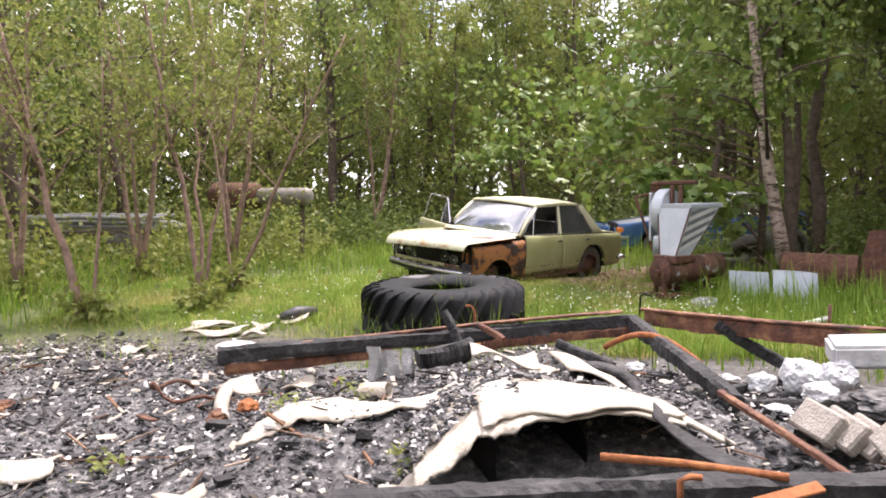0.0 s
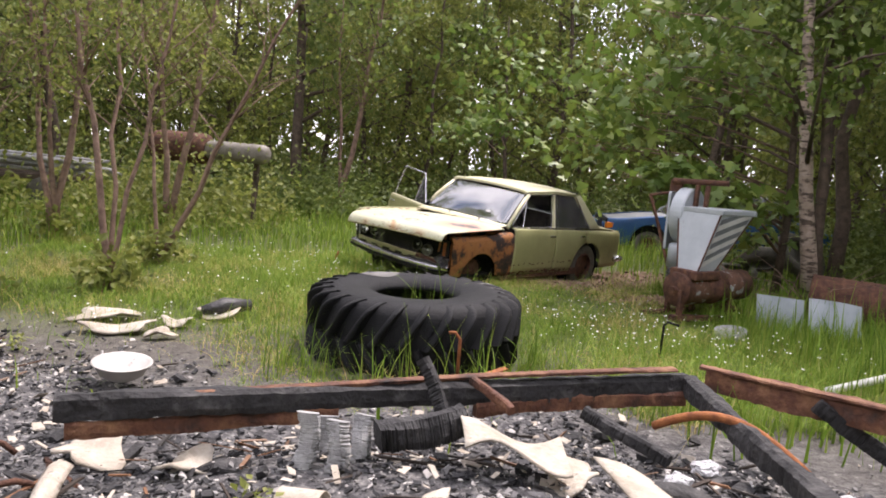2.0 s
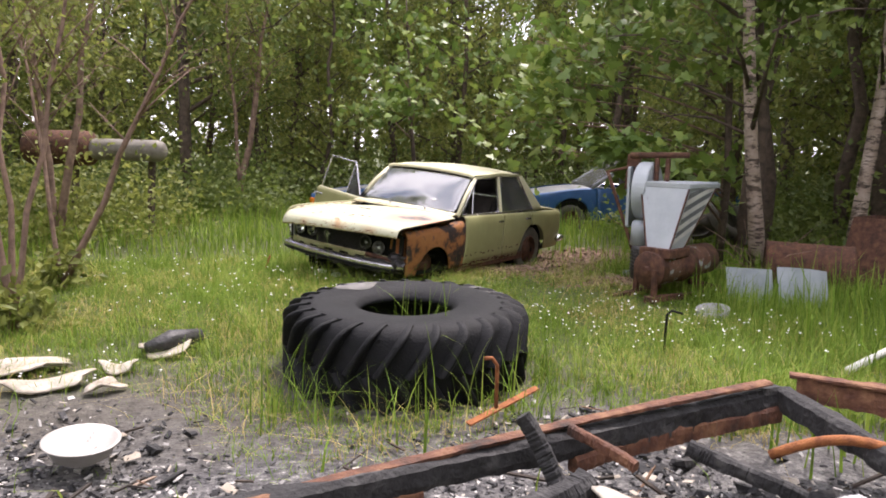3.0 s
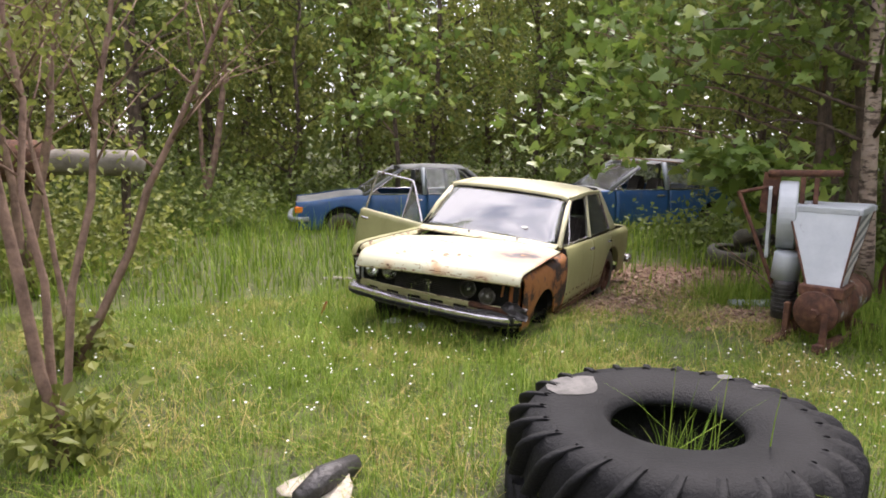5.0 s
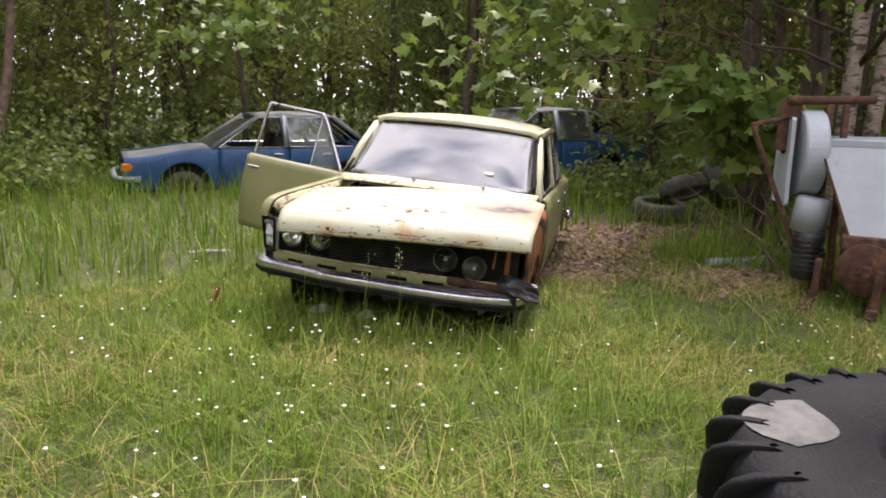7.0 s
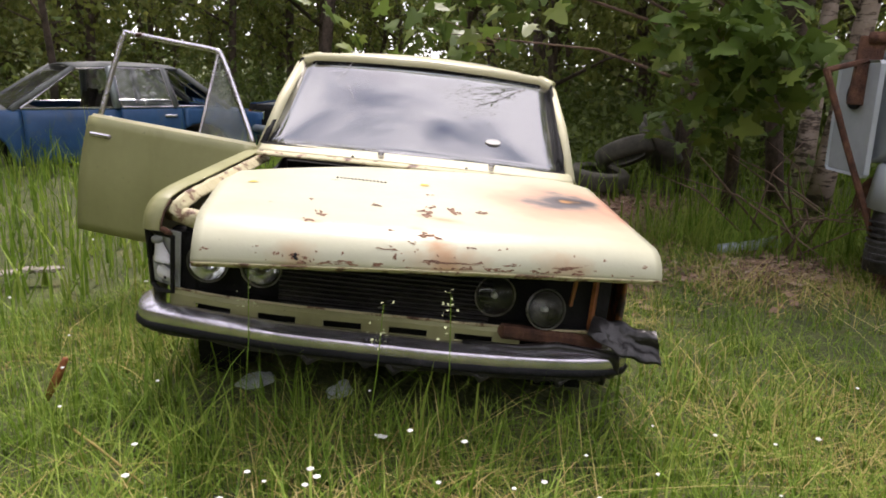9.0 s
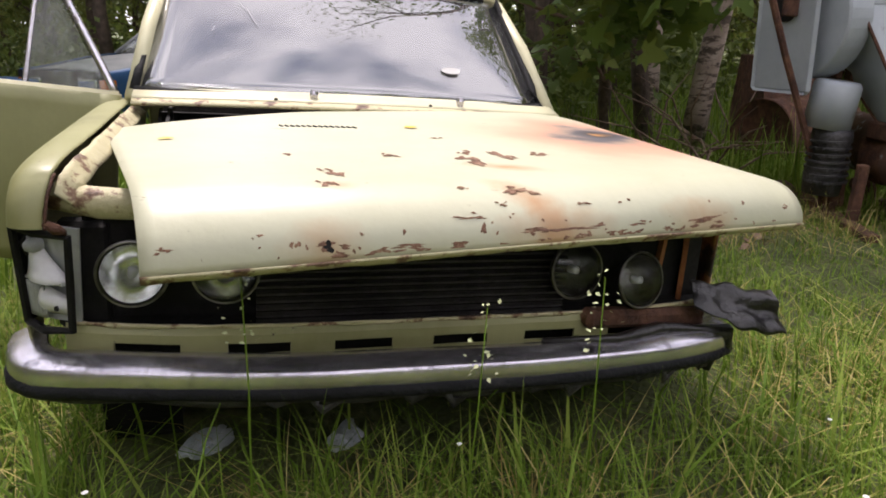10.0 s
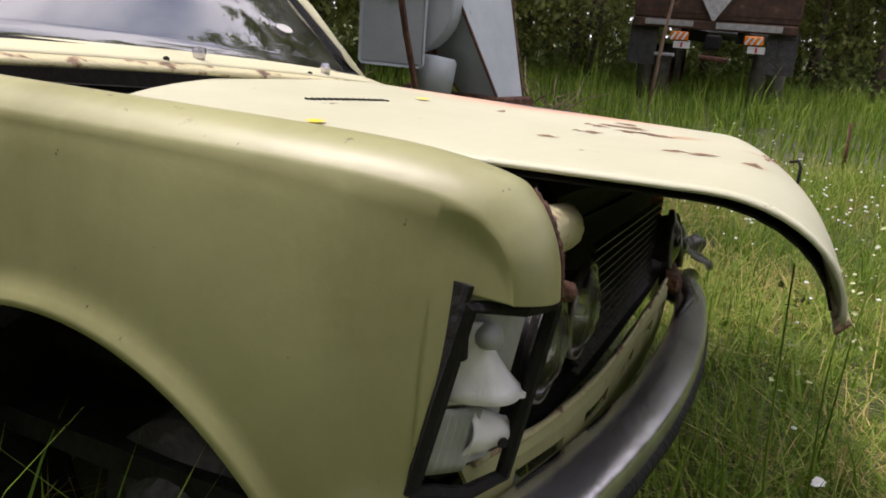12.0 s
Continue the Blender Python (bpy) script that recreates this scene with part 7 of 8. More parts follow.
# ---- grass ----
M_dryblade = mat("dry_straw", [(0.1, (0.22, 0.17, 0.05)), (0.5, (0.4, 0.32, 0.11)), (0.9, (0.55, 0.47, 0.2))], 2, 0.7, 0, 0, island=0.7, trans=0.25, spec=0.2)
def blades(name, x, y, h, w, mtl, label, rg, bend=0.45, segs=3):
    n = len(x)
    z = height(x, y) - 0.01
    a, lean = rg.uniform(0, 6.2832, n), rg.gamma(2.0, bend / 2, n)
    d = np.stack([np.cos(a), np.sin(a)], -1)
    c = np.stack([-np.sin(a), np.cos(a)], -1)
    V = np.zeros((n, 2 * segs + 1, 3))
    for k in range(segs + 1):
        t = k / segs
        up = h * t * (1 - 0.28 * np.minimum(lean, 1.3) * t)
        out = h * lean * t * t * 0.8
        base = np.stack([x + d[:, 0] * out, y + d[:, 1] * out, z + up], -1)
        ww = w * (1 - t) ** 0.7 * 0.5
        if k < segs:
            V[:, 2 * k, :] = base
            V[:, 2 * k + 1, :] = base
            V[:, 2 * k, :2] -= c * ww[:, None]
            V[:, 2 * k + 1, :2] += c * ww[:, None]
        else:
            V[:, 2 * segs, :] = base
    q = []
    for k in range(segs - 1):
        q += [(2 * k, 2 * k + 1, 2 * k + 3), (2 * k, 2 * k + 3, 2 * k + 2)]
    q.append((2 * segs - 2, 2 * segs - 1, 2 * segs))
    F = np.array(q)[None] + (2 * segs + 1) * np.arange(n)[:, None, None]
    return tagged(new(name, mesh_np(name, V.reshape(-1, 3), F.reshape(-1, 3), mtl)), label, "grass", kind="stuff")


CARY, SY, CY = radians(-47), math.sin(radians(-47)), math.cos(radians(-47))
def grass_mask(x, y, rg):
    """Chance that grass grows at a place."""
    edge = 5.9 + 0.35 * np.sin(1.3 * x) + 1.5 * sstep(-x, 0.7, 1.5) - 1.2 * sstep(x, 0.8, 1.6)
    p = sstep(y, edge - 0.5, edge + 1.1) + 1.0 * sstep(x, 2.6, 3.3)
    p = np.clip(p, 0.02, 1)
    u, v = (x - 0.63), (y - 10.81)
    X, Y = u * CY + v * SY, -u * SY + v * CY
    p *= 1 - 0.97 * ((np.abs(X) < 0.74) & (Y > -1.02) & (Y < 2.5))
    r = np.hypot(x - 0.06, y - 7.11)
    p *= np.where((r < 0.83) & (r > 0.27), 0.0, 1.0)
    lit = np.exp(-((x - 3.4) / 1.6) ** 2 - ((y - 11.75) / 0.8) ** 2) + np.exp(-((x - 1.95) / 0.6) ** 2 - ((y - 10.8) / 0.36) ** 2) + np.exp(-((x - 3.15) / 0.55) ** 2 - ((y - 9.95) / 0.36) ** 2)
    p *= 1 - 0.9 * np.clip(lit * 1.3, 0, 1)
    p *= 0.55 + 0.6 * (np.sin(2.1 * x + 0.7 * y) * np.sin(1.7 * y - 0.9 * x) * 0.5 + 0.5)
    p *= 0.45 + 0.75 * sstep(np.sin(11 * x + 1.9 * np.sin(7 * y)) * np.sin(12 * y + 1.6 * np.sin(8 * x + 1)), -0.5, 0.5)
    return rg.random(len(x)) < p


def field(n, x0, x1, y0, y1, rg):
    x, y = rg.uniform(x0, x1, n), rg.uniform(y0, y1, n)
    k = grass_mask(x, y, rg)
    return x[k], y[k]


gx1, gy1 = field(190000, -4.5, 3.2, 5.6, 12.2, rn)
tall = 0.75 + 0.5 * np.sin(1.1 * gx1 + 2) * np.sin(0.8 * gy1)
def clumps(x, y, f):
    return np.sin(f * x + 1.7 * np.sin(0.6 * f * y)) * np.sin(f * 1.13 * y + 1.4 * np.sin(0.7 * f * x + 1))
tall = tall * (0.85 + 0.45 * clumps(gx1, gy1, 9.0) + 0.25 * clumps(gx1, gy1, 23.0))
blades("meadow_grass", gx1, gy1, rn.gamma(3.2, 0.040, len(gx1)) * tall * (1 - 0.35 * np.exp(-((gx1 + 0.1) / 1.3) ** 2 - ((gy1 - 9.6) / 0.9) ** 2)) + 0.03, rn.uniform(0.003, 0.0075, len(gx1)), M_grass, "lush green meadow grass", rn, 1.0, 3)
gx4, gy4 = field(42000, 3.1, 5.4, 6.6, 11.4, rn)
blades("meadow_grass", gx4, gy4, rn.gamma(3.2, 0.045, len(gx4)) + 0.03, rn.uniform(0.003, 0.0075, len(gx4)), M_grass, "sunlit meadow grass beside the feed mill", rn, 1.0, 3)
gx3, gy3 = field(60000, -4.5, 3.6, 5.4, 12.0, rn)
dk = (np.sin(3.1 * gx3 + 1.3 * gy3) * np.sin(2.3 * gy3 - 1.1 * gx3 + 0.8) + rn.normal(0, 0.35, len(gx3))) > 0.1
blades("dry_grass", gx3[dk], gy3[dk], rn.gamma(4, 0.022, int(dk.sum())) + 0.04, rn.uniform(0.003, 0.006, int(dk.sum())), M_dryblade, "flattened dry straw among the grass", rn, 2.2, 3)
gx2, gy2 = field(110000, -11, 15, -2, 24, rn)
far_ok = ~((gx2 > -4.4) & (gx2 < 3.1) & (gy2 > 5.7) & (gy2 < 12.1)) & ~((gx2 < 2.6) & (gy2 < 5.0))
gx2, gy2 = gx2[far_ok], gy2[far_ok]
blades("far_meadow_grass", gx2, gy2, rn.gamma(6, 0.05, len(gx2)) + 0.05, rn.uniform(0.010, 0.022, len(gx2)), M_grass, "taller grass round the clearing", rn, 0.5, 2)
# long tussocks: in the tyre, by the bumper and round the posts
tx, ty, th = [], [], []
for cx, cy, r, n, h in ((0.08, 7.08, 0.15, 120, 0.46), (-0.35, 9.75, 0.5, 120, 0.2), (0.2, 9.35, 0.35, 80, 0.2), (-0.75, 10.3, 0.35, 70, 0.24), (-0.75, 10.85, 0.25, 60, 0.34), (-0.41, 11.13, 0.10, 16, 0.34), (-0.30, 11.27, 0.10, 12, 0.36), (0.5, 6.2, 0.25, 60, 0.32), (-0.65, 6.45, 0.25, 70, 0.34), (-0.1, 6.15, 0.2, 40, 0.32), (0.95, 6.9, 0.3, 80, 0.3), (-0.6, 7.9, 0.5, 120, 0.26), (3.9, 8.5, 0.6, 160, 0.3), (3.3, 8.5, 0.4, 90, 0.3)):
    tx.append(rn.normal(cx, r * 0.6, n)), ty.append(rn.normal(cy, r * 0.6, n)), th.append(rn.gamma(8, h / 8, n))
tx, ty, th = np.concatenate(tx), np.concatenate(ty), np.concatenate(th)
blades("grass_tussocks", tx, ty, th, rn.uniform(0.006, 0.012, len(tx)), M_grass, "long arching grass blades", rn, 0.7, 4)
# flowers: small white heads on stems
fx, fy = [], []
for cx, cy, r, n in ((-1.2, 9.0, 0.7, 55), (-0.8, 9.4, 0.35, 16), (2.0, 7.6, 0.7, 110), (1.7, 8.1, 0.35, 40), (-1.9, 6.9, 0.35, 26), (-2.2, 10.3, 1.0, 50), (2.6, 7.3, 0.6, 60), (-0.5, 8.3, 0.7, 18), (-1.6, 11.6, 1.0, 30), (0.3, 9.0, 0.5, 6), (4.5, 6.5, 1.4, 60), (-1.0, 8.0, 0.5, 12)):
    fx.append(rn.normal(cx, r, n)), fy.append(rn.normal(cy, r * 0.7, n))
fx, fy = np.concatenate(fx), np.concatenate(fy)
ok = (np.hypot(fx - 0.06, fy - 7.11) > 0.9)
fx, fy = fx[ok], fy[ok]
fz = height(fx, fy) + rn.uniform(0.13, 0.26, len(fx))
nF = len(fx)
ang = np.arange(6) * 6.2832 / 6
fr = rn.uniform(0.005, 0.0105, nF)
FV = np.zeros((nF, 8, 3))
FV[:, :6, 0], FV[:, :6, 1] = fx[:, None] + fr[:, None] * np.cos(ang), fy[:, None] + fr[:, None] * np.sin(ang)
FV[:, :6, 2] = fz[:, None]
FV[:, 6] = np.stack([fx, fy, fz + fr * 0.6], -1)
FV[:, 7] = np.stack([fx, fy, fz - fr * 0.7], -1)
tri = np.array([(k, (k + 1) % 6, 6) for k in range(6)] + [((k + 1) % 6, k, 7) for k in range(6)])
tagged(new("white_flowers", mesh_np("white_flowers", FV.reshape(-1, 3), (tri[None] + 8 * np.arange(nF)[:, None, None]).reshape(-1, 3), M_flower)), "small white meadow flowers in the grass", "flowers", kind="stuff")

# ---- trees ----
LEAF_V = np.array([(0, 0, 0), (0.36, 0.45, 0.07), (0, 1.08, -0.06), (-0.36, 0.45, 0.07)])
LEAF_F = np.array([(0, 1, 2, 3)])


def leaves(centres, size, rg, droop=0.9):
    n = len(centres)
    s = size * rg.uniform(0.6, 1.3, n)
    V = np.einsum("nij,kj->nki", turns(n, droop, rg), LEAF_V) * s[:, None, None] + centres[:, None]
    return V.reshape(-1, 3), (LEAF_F[None] + 4 * np.arange(n)[:, None, None]).reshape(-1, 4)


def grow(rg, base, top, r0, limbs, reach, first=0.3, wob=0.12, up=0.5, twigs=4):
    """A trunk with limbs and twigs: one bmesh, and the points where leaves hang."""
    bm = bmesh.new()
    base, top = Vector(base), Vector(top)
    H = (top - base).length
    pts, rad = [], []
    for k in range(9):
        t = k / 8
        pts.append(base.lerp(top, t) + Vector((rg.uniform(-wob, wob), rg.uniform(-wob, wob), 0)) * (H / 8) * (t > 0))
        rad.append(r0 * (1 - 0.82 * t) + 0.004)
    tube(pts, rad, 7, bm, 0.08, rg)
    tips = []
    for k in range(limbs):
        t = first + (1 - first) * (k + rg.random()) / limbs
        i = min(7, int(t * 8))
        p = pts[i].lerp(pts[i + 1], t * 8 - i)
        a = rg.uniform(0, 6.2832)
        ln = reach * (1.15 - 0.6 * t) * rg.uniform(0.6, 1.2)
        d = Vector((math.cos(a), math.sin(a), up * rg.uniform(0.4, 1.5))).normalized()
        q = [p, p + d * ln * 0.5 + Vector((0, 0, 0.05 * ln)), p + d * ln + Vector((rg.uniform(-.1, .1), rg.uniform(-.1, .1), 0.02)) * ln]
        rr = rad[i] * 0.45
        tube(q, [rr, rr * 0.6, rr * 0.2], 5, bm)
        tips.append((q[1], ln * 0.35))
        tips.append((q[2], ln * 0.3))
        for w in range(twigs):
            s = q[0].lerp(q[2], rg.uniform(0.3, 1))
            e = s + Vector((rg.uniform(-1, 1), rg.uniform(-1, 1), rg.uniform(-0.2, 0.9))) * ln * 0.35
            tube([s, s.lerp(e, 0.5) + Vector((0, 0, 0.03)), e], [rr * 0.35, rr * 0.25, rr * 0.1], 4, bm)
            tips.append((e, ln * 0.25))
    return bm, tips


def crown(name, tips, per, size, mtl, rg, seed):
    nr = np.random.default_rng(seed)
    C = np.concatenate([nr.normal(0, 1, (per, 3)) * (spread * 0.75, spread * 0.75, spread * 0.6)[0:3] + np.array(p) for p, spread in tips])
    V, F = leaves(C, size, nr)
    return mesh_np(name, V, F, mtl)


def tree(name, x, y, H, r0, limbs, reach, per, size, mtl, bark, label, seed, lean=(0, 0), first=0.25, group="", twigs=4, up=0.5):
    rg = random.Random(seed)
    t = thing(name, pose(x, y, float(height(x, y)) - 0.05), label, "tree", group)
    bm, tips = grow(rg, (0, 0, 0), (lean[0], lean[1], H), r0, limbs, reach, first, twigs=twigs, up=up)
    part("trunk", bm, bark, t, "", True)
    if per:
        part("crown", crown("crown", tips, per, size, mtl, rg, seed), mtl, t)
    return t


# the woods round the clearing: six kinds, then copies of each
kinds = []
for k, (H, r0, limbs, reach, per, size, mtl, first) in enumerate(((10.5, 0.10, 20, 2.0, 46, 0.13, M_leaf, 0.10), (9.0, 0.08, 18, 1.8, 46, 0.12, M_leaf, 0.05), (11.5, 0.13, 20, 2.3, 46, 0.14, M_leaf_dark, 0.15),
                                                                  (8.0, 0.07, 18, 1.7, 46, 0.12, M_leaf, 0.04), (12.0, 0.12, 18, 2.2, 46, 0.14, M_leaf_dark, 0.25), (6.0, 0.05, 16, 1.5, 46, 0.11, M_leaf, 0.03))):
    kinds.append((k, H, r0, limbs, reach, per, size, mtl, first))
rp = random.Random(21)
spots = []
def spot(x, y, gap):
    if all((x - a) ** 2 + (y - b) ** 2 > gap * gap for a, b in spots):
        spots.append((x, y))
        return True
    return False
protos = {}
def plant(x, y, which=None):
    k = which if which is not None else rp.randrange(6)
    if k not in protos:
        _, H, r0, limbs, reach, per, size, mtl, first = kinds[k]
        protos[k] = tree("woodland_tree", x, y, H, r0, limbs, reach, per, size, mtl, M_bark, "slender woodland tree with fresh spring leaves", 300 + k, (0.3 * math.sin(k), 0.3 * math.cos(k)), first, "woodland trees")
    else:
        copy_thing(protos[k], pose(x, y, -0.05, 0, 0, rp.uniform(0, 360)) @ Matrix.Scale(rp.uniform(0.85, 1.15), 4))
for n in range(900):
    x, y = rp.uniform(-22, 20), rp.uniform(19.8, 36)
    if len(spots) < 88 and spot(x, y, 1.75):
        plant(x, y)
m0 = len(spots)
for n in range(700):
    x, y = rp.uniform(-20, -5.8), rp.uniform(9.5, 20)
    if x < -5.5 - 0.12 * (20 - y) and not (-10 < x < -5.2 and 14.5 < y < 17.8) and len(spots) < m0 + 22 and spot(x, y, 1.7):
        plant(x, y, rp.choice((1, 2, 5, 4)))
m1 = len(spots)
for n in range(900):
    x, y = rp.uniform(6.8, 24), rp.uniform(-9, 20)
    if (x > 9.8 or y > 11) and not (3.6 < x < 9.2 and 15.4 < y < 18.5) and (y > 8.5 or x > 13.5) and len(spots) < m1 + 42 and spot(x, y, 1.6):
        plant(x, y, rp.choice((2, 4, 0, 3)))
for n in range(600):
    x, y = rp.uniform(8.8, 15), rp.uniform(5.0, 10.2)
    if x - 8.4 > 0.5 * (8.5 - y) and len(spots) < m1 + 62 and spot(x, y, 1.25):
        plant(x, y, rp.choice((2, 4, 3, 5)))
for n in range(900):
    x, y = rp.uniform(8.5, 22), rp.uniform(-15, 4)
    along_t = (x - 7.8) * 0.682 - (y - 3.0) * 0.731
    across = (x - 7.8) * 0.731 + (y - 3.0) * 0.682
    if not (-1 < along_t < 6.5 and abs(across) < 2.2) and x - 0.2 * y > 10.5 and len(spots) < m1 + 100 and spot(x, y, 1.5):
        plant(x, y, rp.choice((2, 4, 3, 5)))
m2 = len(spots)
for n in range(300):
    x, y = rp.uniform(-16, 16), rp.uniform(-16, -6)
    if len(spots) < m2 + 14 and spot(x, y, 2.5):
        plant(x, y, rp.choice((0, 2, 4)))

# shrubs and nettles under the trees
nr = np.random.default_rng(77)
def thicket(name, n, x0, x1, y0, y1, zmax, size, mtl, label, seed, test=None):
    r = np.random.default_rng(seed)
    cx, cy = r.uniform(x0, x1, n // 60), r.uniform(y0, y1, n // 60)
    if test is not None:
        k = test(cx, cy)
        cx, cy = cx[k], cy[k]
    hz = zmax * r.uniform(0.4, 1.0, len(cx))
    i = r.integers(0, len(cx), n)
    C = np.stack([cx[i] + r.normal(0, 0.38, n), cy[i] + r.normal(0, 0.38, n), np.abs(r.normal(0.15, 0.5, n)) * hz[i] + 0.03], -1)
    V, F = leaves(C, size, r, 0.7)
    tagged(new(name, mesh_np(name, V, F, mtl)), label, "undergrowth", kind="stuff")
thicket("undergrowth", 42000, -18, 16, 19.6, 25, 1.7, 0.11, M_leaf_dark, "dense dark undergrowth along the wood's edge", 5)
thicket("undergrowth", 16000, -14, -5.4, 9, 19, 1.5, 0.10, M_leaf, "leafy undergrowth between young trees", 6, lambda x, y: ~((x > -9.6) & (x < -5.4) & (y > 14.3) & (y < 17)))
thicket("undergrowth", 12000, -6, -0.8, 17.6, 20, 1.2, 0.10, M_leaf_dark, "dark green shrubs behind the tank", 12)
thicket("undergrowth", 16000, 7.2, 15, 10.5, 19, 1.6, 0.11, M_leaf_dark, "dark undergrowth in the wood's shade", 7, lambda x, y: ~((x < 9) & (y > 15)))
thicket("undergrowth", 16000, 9.5, 18, -8, 8, 1.6, 0.11, M_leaf_dark, "dark shrubs beyond the truck", 8, lambda x, y: (x - 0.15 * y > 10.2) & ~((np.abs((x - 7.8) * 0.731 + (y - 3.0) * 0.682) < 1.8) & (x < 13)))
thicket("undergrowth", 5000, 4.6, 7.5, 10.8, 14.5, 0.7, 0.09, M_leaf_dark, "low nettles round the old tyres", 9, lambda x, y: (np.hypot(x - 5.0, y - 12.2) > 1.4) & (y > 12.0))
thicket("undergrowth", 5000, -5.5, -2.4, 13.4, 16.4, 1.5, 0.09, M_leaf, "leafy shrubs round the tank", 13, lambda x, y: np.abs(y - 15.0 + 0.33 * (x + 2.48)) > 0.45)
# far woods that close the horizon
r5 = np.random.default_rng(99)
th5 = r5.uniform(0, 6.2832, 60000)
rad5 = r5.uniform(36, 48, 60000)
C5 = np.stack([1 + rad5 * np.cos(th5), 8 + rad5 * np.sin(th5), r5.random(60000) ** 0.9 * (10.5 + 2.2 * np.sin(9 * th5) + 1.5 * np.sin(23 * th5))], -1)
V5, F5 = leaves(C5, 0.75, r5, 0.8)
tagged(new("far_woods", mesh_np("far_woods", V5, F5, M_leaf_dark)), "dense far woods closing the horizon", "woods", kind="stuff")

# saplings at the left of the clearing
def sapling(x, y, stems, label, seed, per=7):
    rg = random.Random(seed)
    t = thing("sapling", pose(x, y, float(height(x, y)) - 0.03), label, "tree", "saplings")
    tips = []
    for (lx, ly, H, r0) in stems:
        bm, tp = grow(rg, (rg.uniform(-0.06, 0.06), rg.uniform(-0.06, 0.06), 0), (lx, ly, H), r0, 13, 1.1, 0.38, 0.07, 1.1, 6)
        part("stem", bm, M_twig, t, "", True)
        tips += tp
    part("crown", crown("crown", tips, per, 0.055, M_leaf, rg, seed), M_leaf, t, "sparse young leaves")
    nr2 = np.random.default_rng(seed)
    C = nr2.normal(0, 1, (320, 3)) * (0.16, 0.16, 0.12) + (0, 0, 0.22)
    V, F = leaves(C, 0.09, nr2)
    part("basal_shoot", mesh_np("basal_shoot", V, F, M_leaf), M_leaf, t, "fresh shoots at the foot")["kind"] = "stuff"
    return t
sapling(-2.72, 8.6, ((-0.75, 0.3, 4.2, 0.032), (-0.3, 0.9, 3.9, 0.024), (0.55, 0.6, 3.8, 0.022)), "young reddish-stemmed tree with several stems and sparse leaves", 501)
sapling(-2.86, 10.35, ((1.6, 0.25, 3.6, 0.035), (-0.5, 0.6, 3.4, 0.022)), "leaning young tree with bare arching twigs", 502, 4)
sapling(-3.85, 8.15, ((-0.95, 0.2, 3.4, 0.05), (0.1, 0.4, 3.0, 0.02)), "dark leaning sapling at the edge of the ash", 503, 8)
sapling(-4.6, 11.6, ((0.5, 0.2, 4.6, 0.05), (-0.6, 0.3, 4.4, 0.04), (-0.1, -0.3, 4.0, 0.035)), "clump of thin young trees", 504)
sapling(-3.6, 13.2, ((0.7, 0.2, 5.0, 0.06), (-0.4, 0.3, 4.8, 0.05)), "pair of thin young trees with fresh leaves", 505, 14)
sapling(-5.6, 9.9, ((0.3, 0.1, 4.4, 0.05), (-0.5, 0.1, 4.0, 0.04)), "thin young trees with fresh leaves", 506, 14)
sapling(-1.6, 19.2, ((0.9, 0.2, 6.0, 0.08), (-0.2, 0.2, 5.5, 0.05)), "thin leaning tree at the wood's edge", 507, 22)

# birches
def birch(x, y, pts, r0, label, seed, dead=()):
    rg = random.Random(seed)
    t = thing("birch_tree", pose(x, y, float(height(x, y)) - 0.05), label, "tree", "birches")
    bm = bmesh.new()
    n = len(pts)
    tube(pts, [r0 * (1 - 0.75 * k / (n - 1)) for k in range(n)], 12, bm, 0.05, rg)
    part("trunk", bm, M_birch, t, "peeling white birch bark with dark scars", True)
    bm = bmesh.new()
    tips = []
    for k in range(16):
        f = rg.uniform(0.35, 1)
        i = min(n - 2, int(f * (n - 1)))
        p = Vector(pts[i]).lerp(Vector(pts[i + 1]), f * (n - 1) - i)
        a = rg.uniform(0, 6.28)
        e = p + Vector((math.cos(a), math.sin(a), rg.uniform(0.1, 0.8))) * rg.uniform(0.7, 1.8)
        tube([p, p.lerp(e, 0.5) + Vector((0, 0, 0.1)), e], [0.03, 0.02, 0.006], 5, bm)
        tips += [(p.lerp(e, 0.6), 0.4), (e, 0.5)]
    for p, e in dead:
        p, e = Vector(p), Vector(e)
        tube([p, p.lerp(e, 0.4) + Vector((0, 0, 0.12)), p.lerp(e, 0.75) + Vector((0, 0, 0.1)), e], [0.022, 0.016, 0.011, 0.004], 5, bm)
        for q in range(6):
            w = p.lerp(e, rg.uniform(0.35, 1)) + Vector((0, 0, 0.1))
            tube([w, w + Vector((rg.uniform(-.35, .1), rg.uniform(-.2, .3), rg.uniform(-.3, .25)))], [0.007, 0.002], 4, bm)
    part("limb", bm, M_bark, t, "", True)
    part("crown", crown("crown", tips, 60, 0.08, M_leaf_dark, rg, seed), M_leaf_dark, t)
birch(4.95, 10.35, [(0, 0, 0), (-0.15, -0.1, 0.7), (-0.38, -0.25, 1.5), (-0.62, -0.42, 2.6), (-0.8, -0.5, 4), (-0.9, -0.5, 6), (-0.9, -0.4, 8.5)], 0.105, "white birch leaning beside the feed mill", 601, (((-0.5, -0.33, 2.05), (-1.45, 1.15, 2.5)), ((-0.45, -0.3, 1.75), (-1.2, 0.5, 1.95)), ((-0.6, -0.4, 2.5), (-1.9, 0.6, 2.9)), ((-0.65, -0.42, 2.75), (0.6, -0.9, 3.1))))
birch(6.9, 11.1, [(0, 0, 0), (0.1, 0, 1), (0.25, 0, 2.4), (0.35, 0.05, 4.5), (0.4, 0.1, 8)], 0.12, "straight white birch behind the rusty bin", 602)
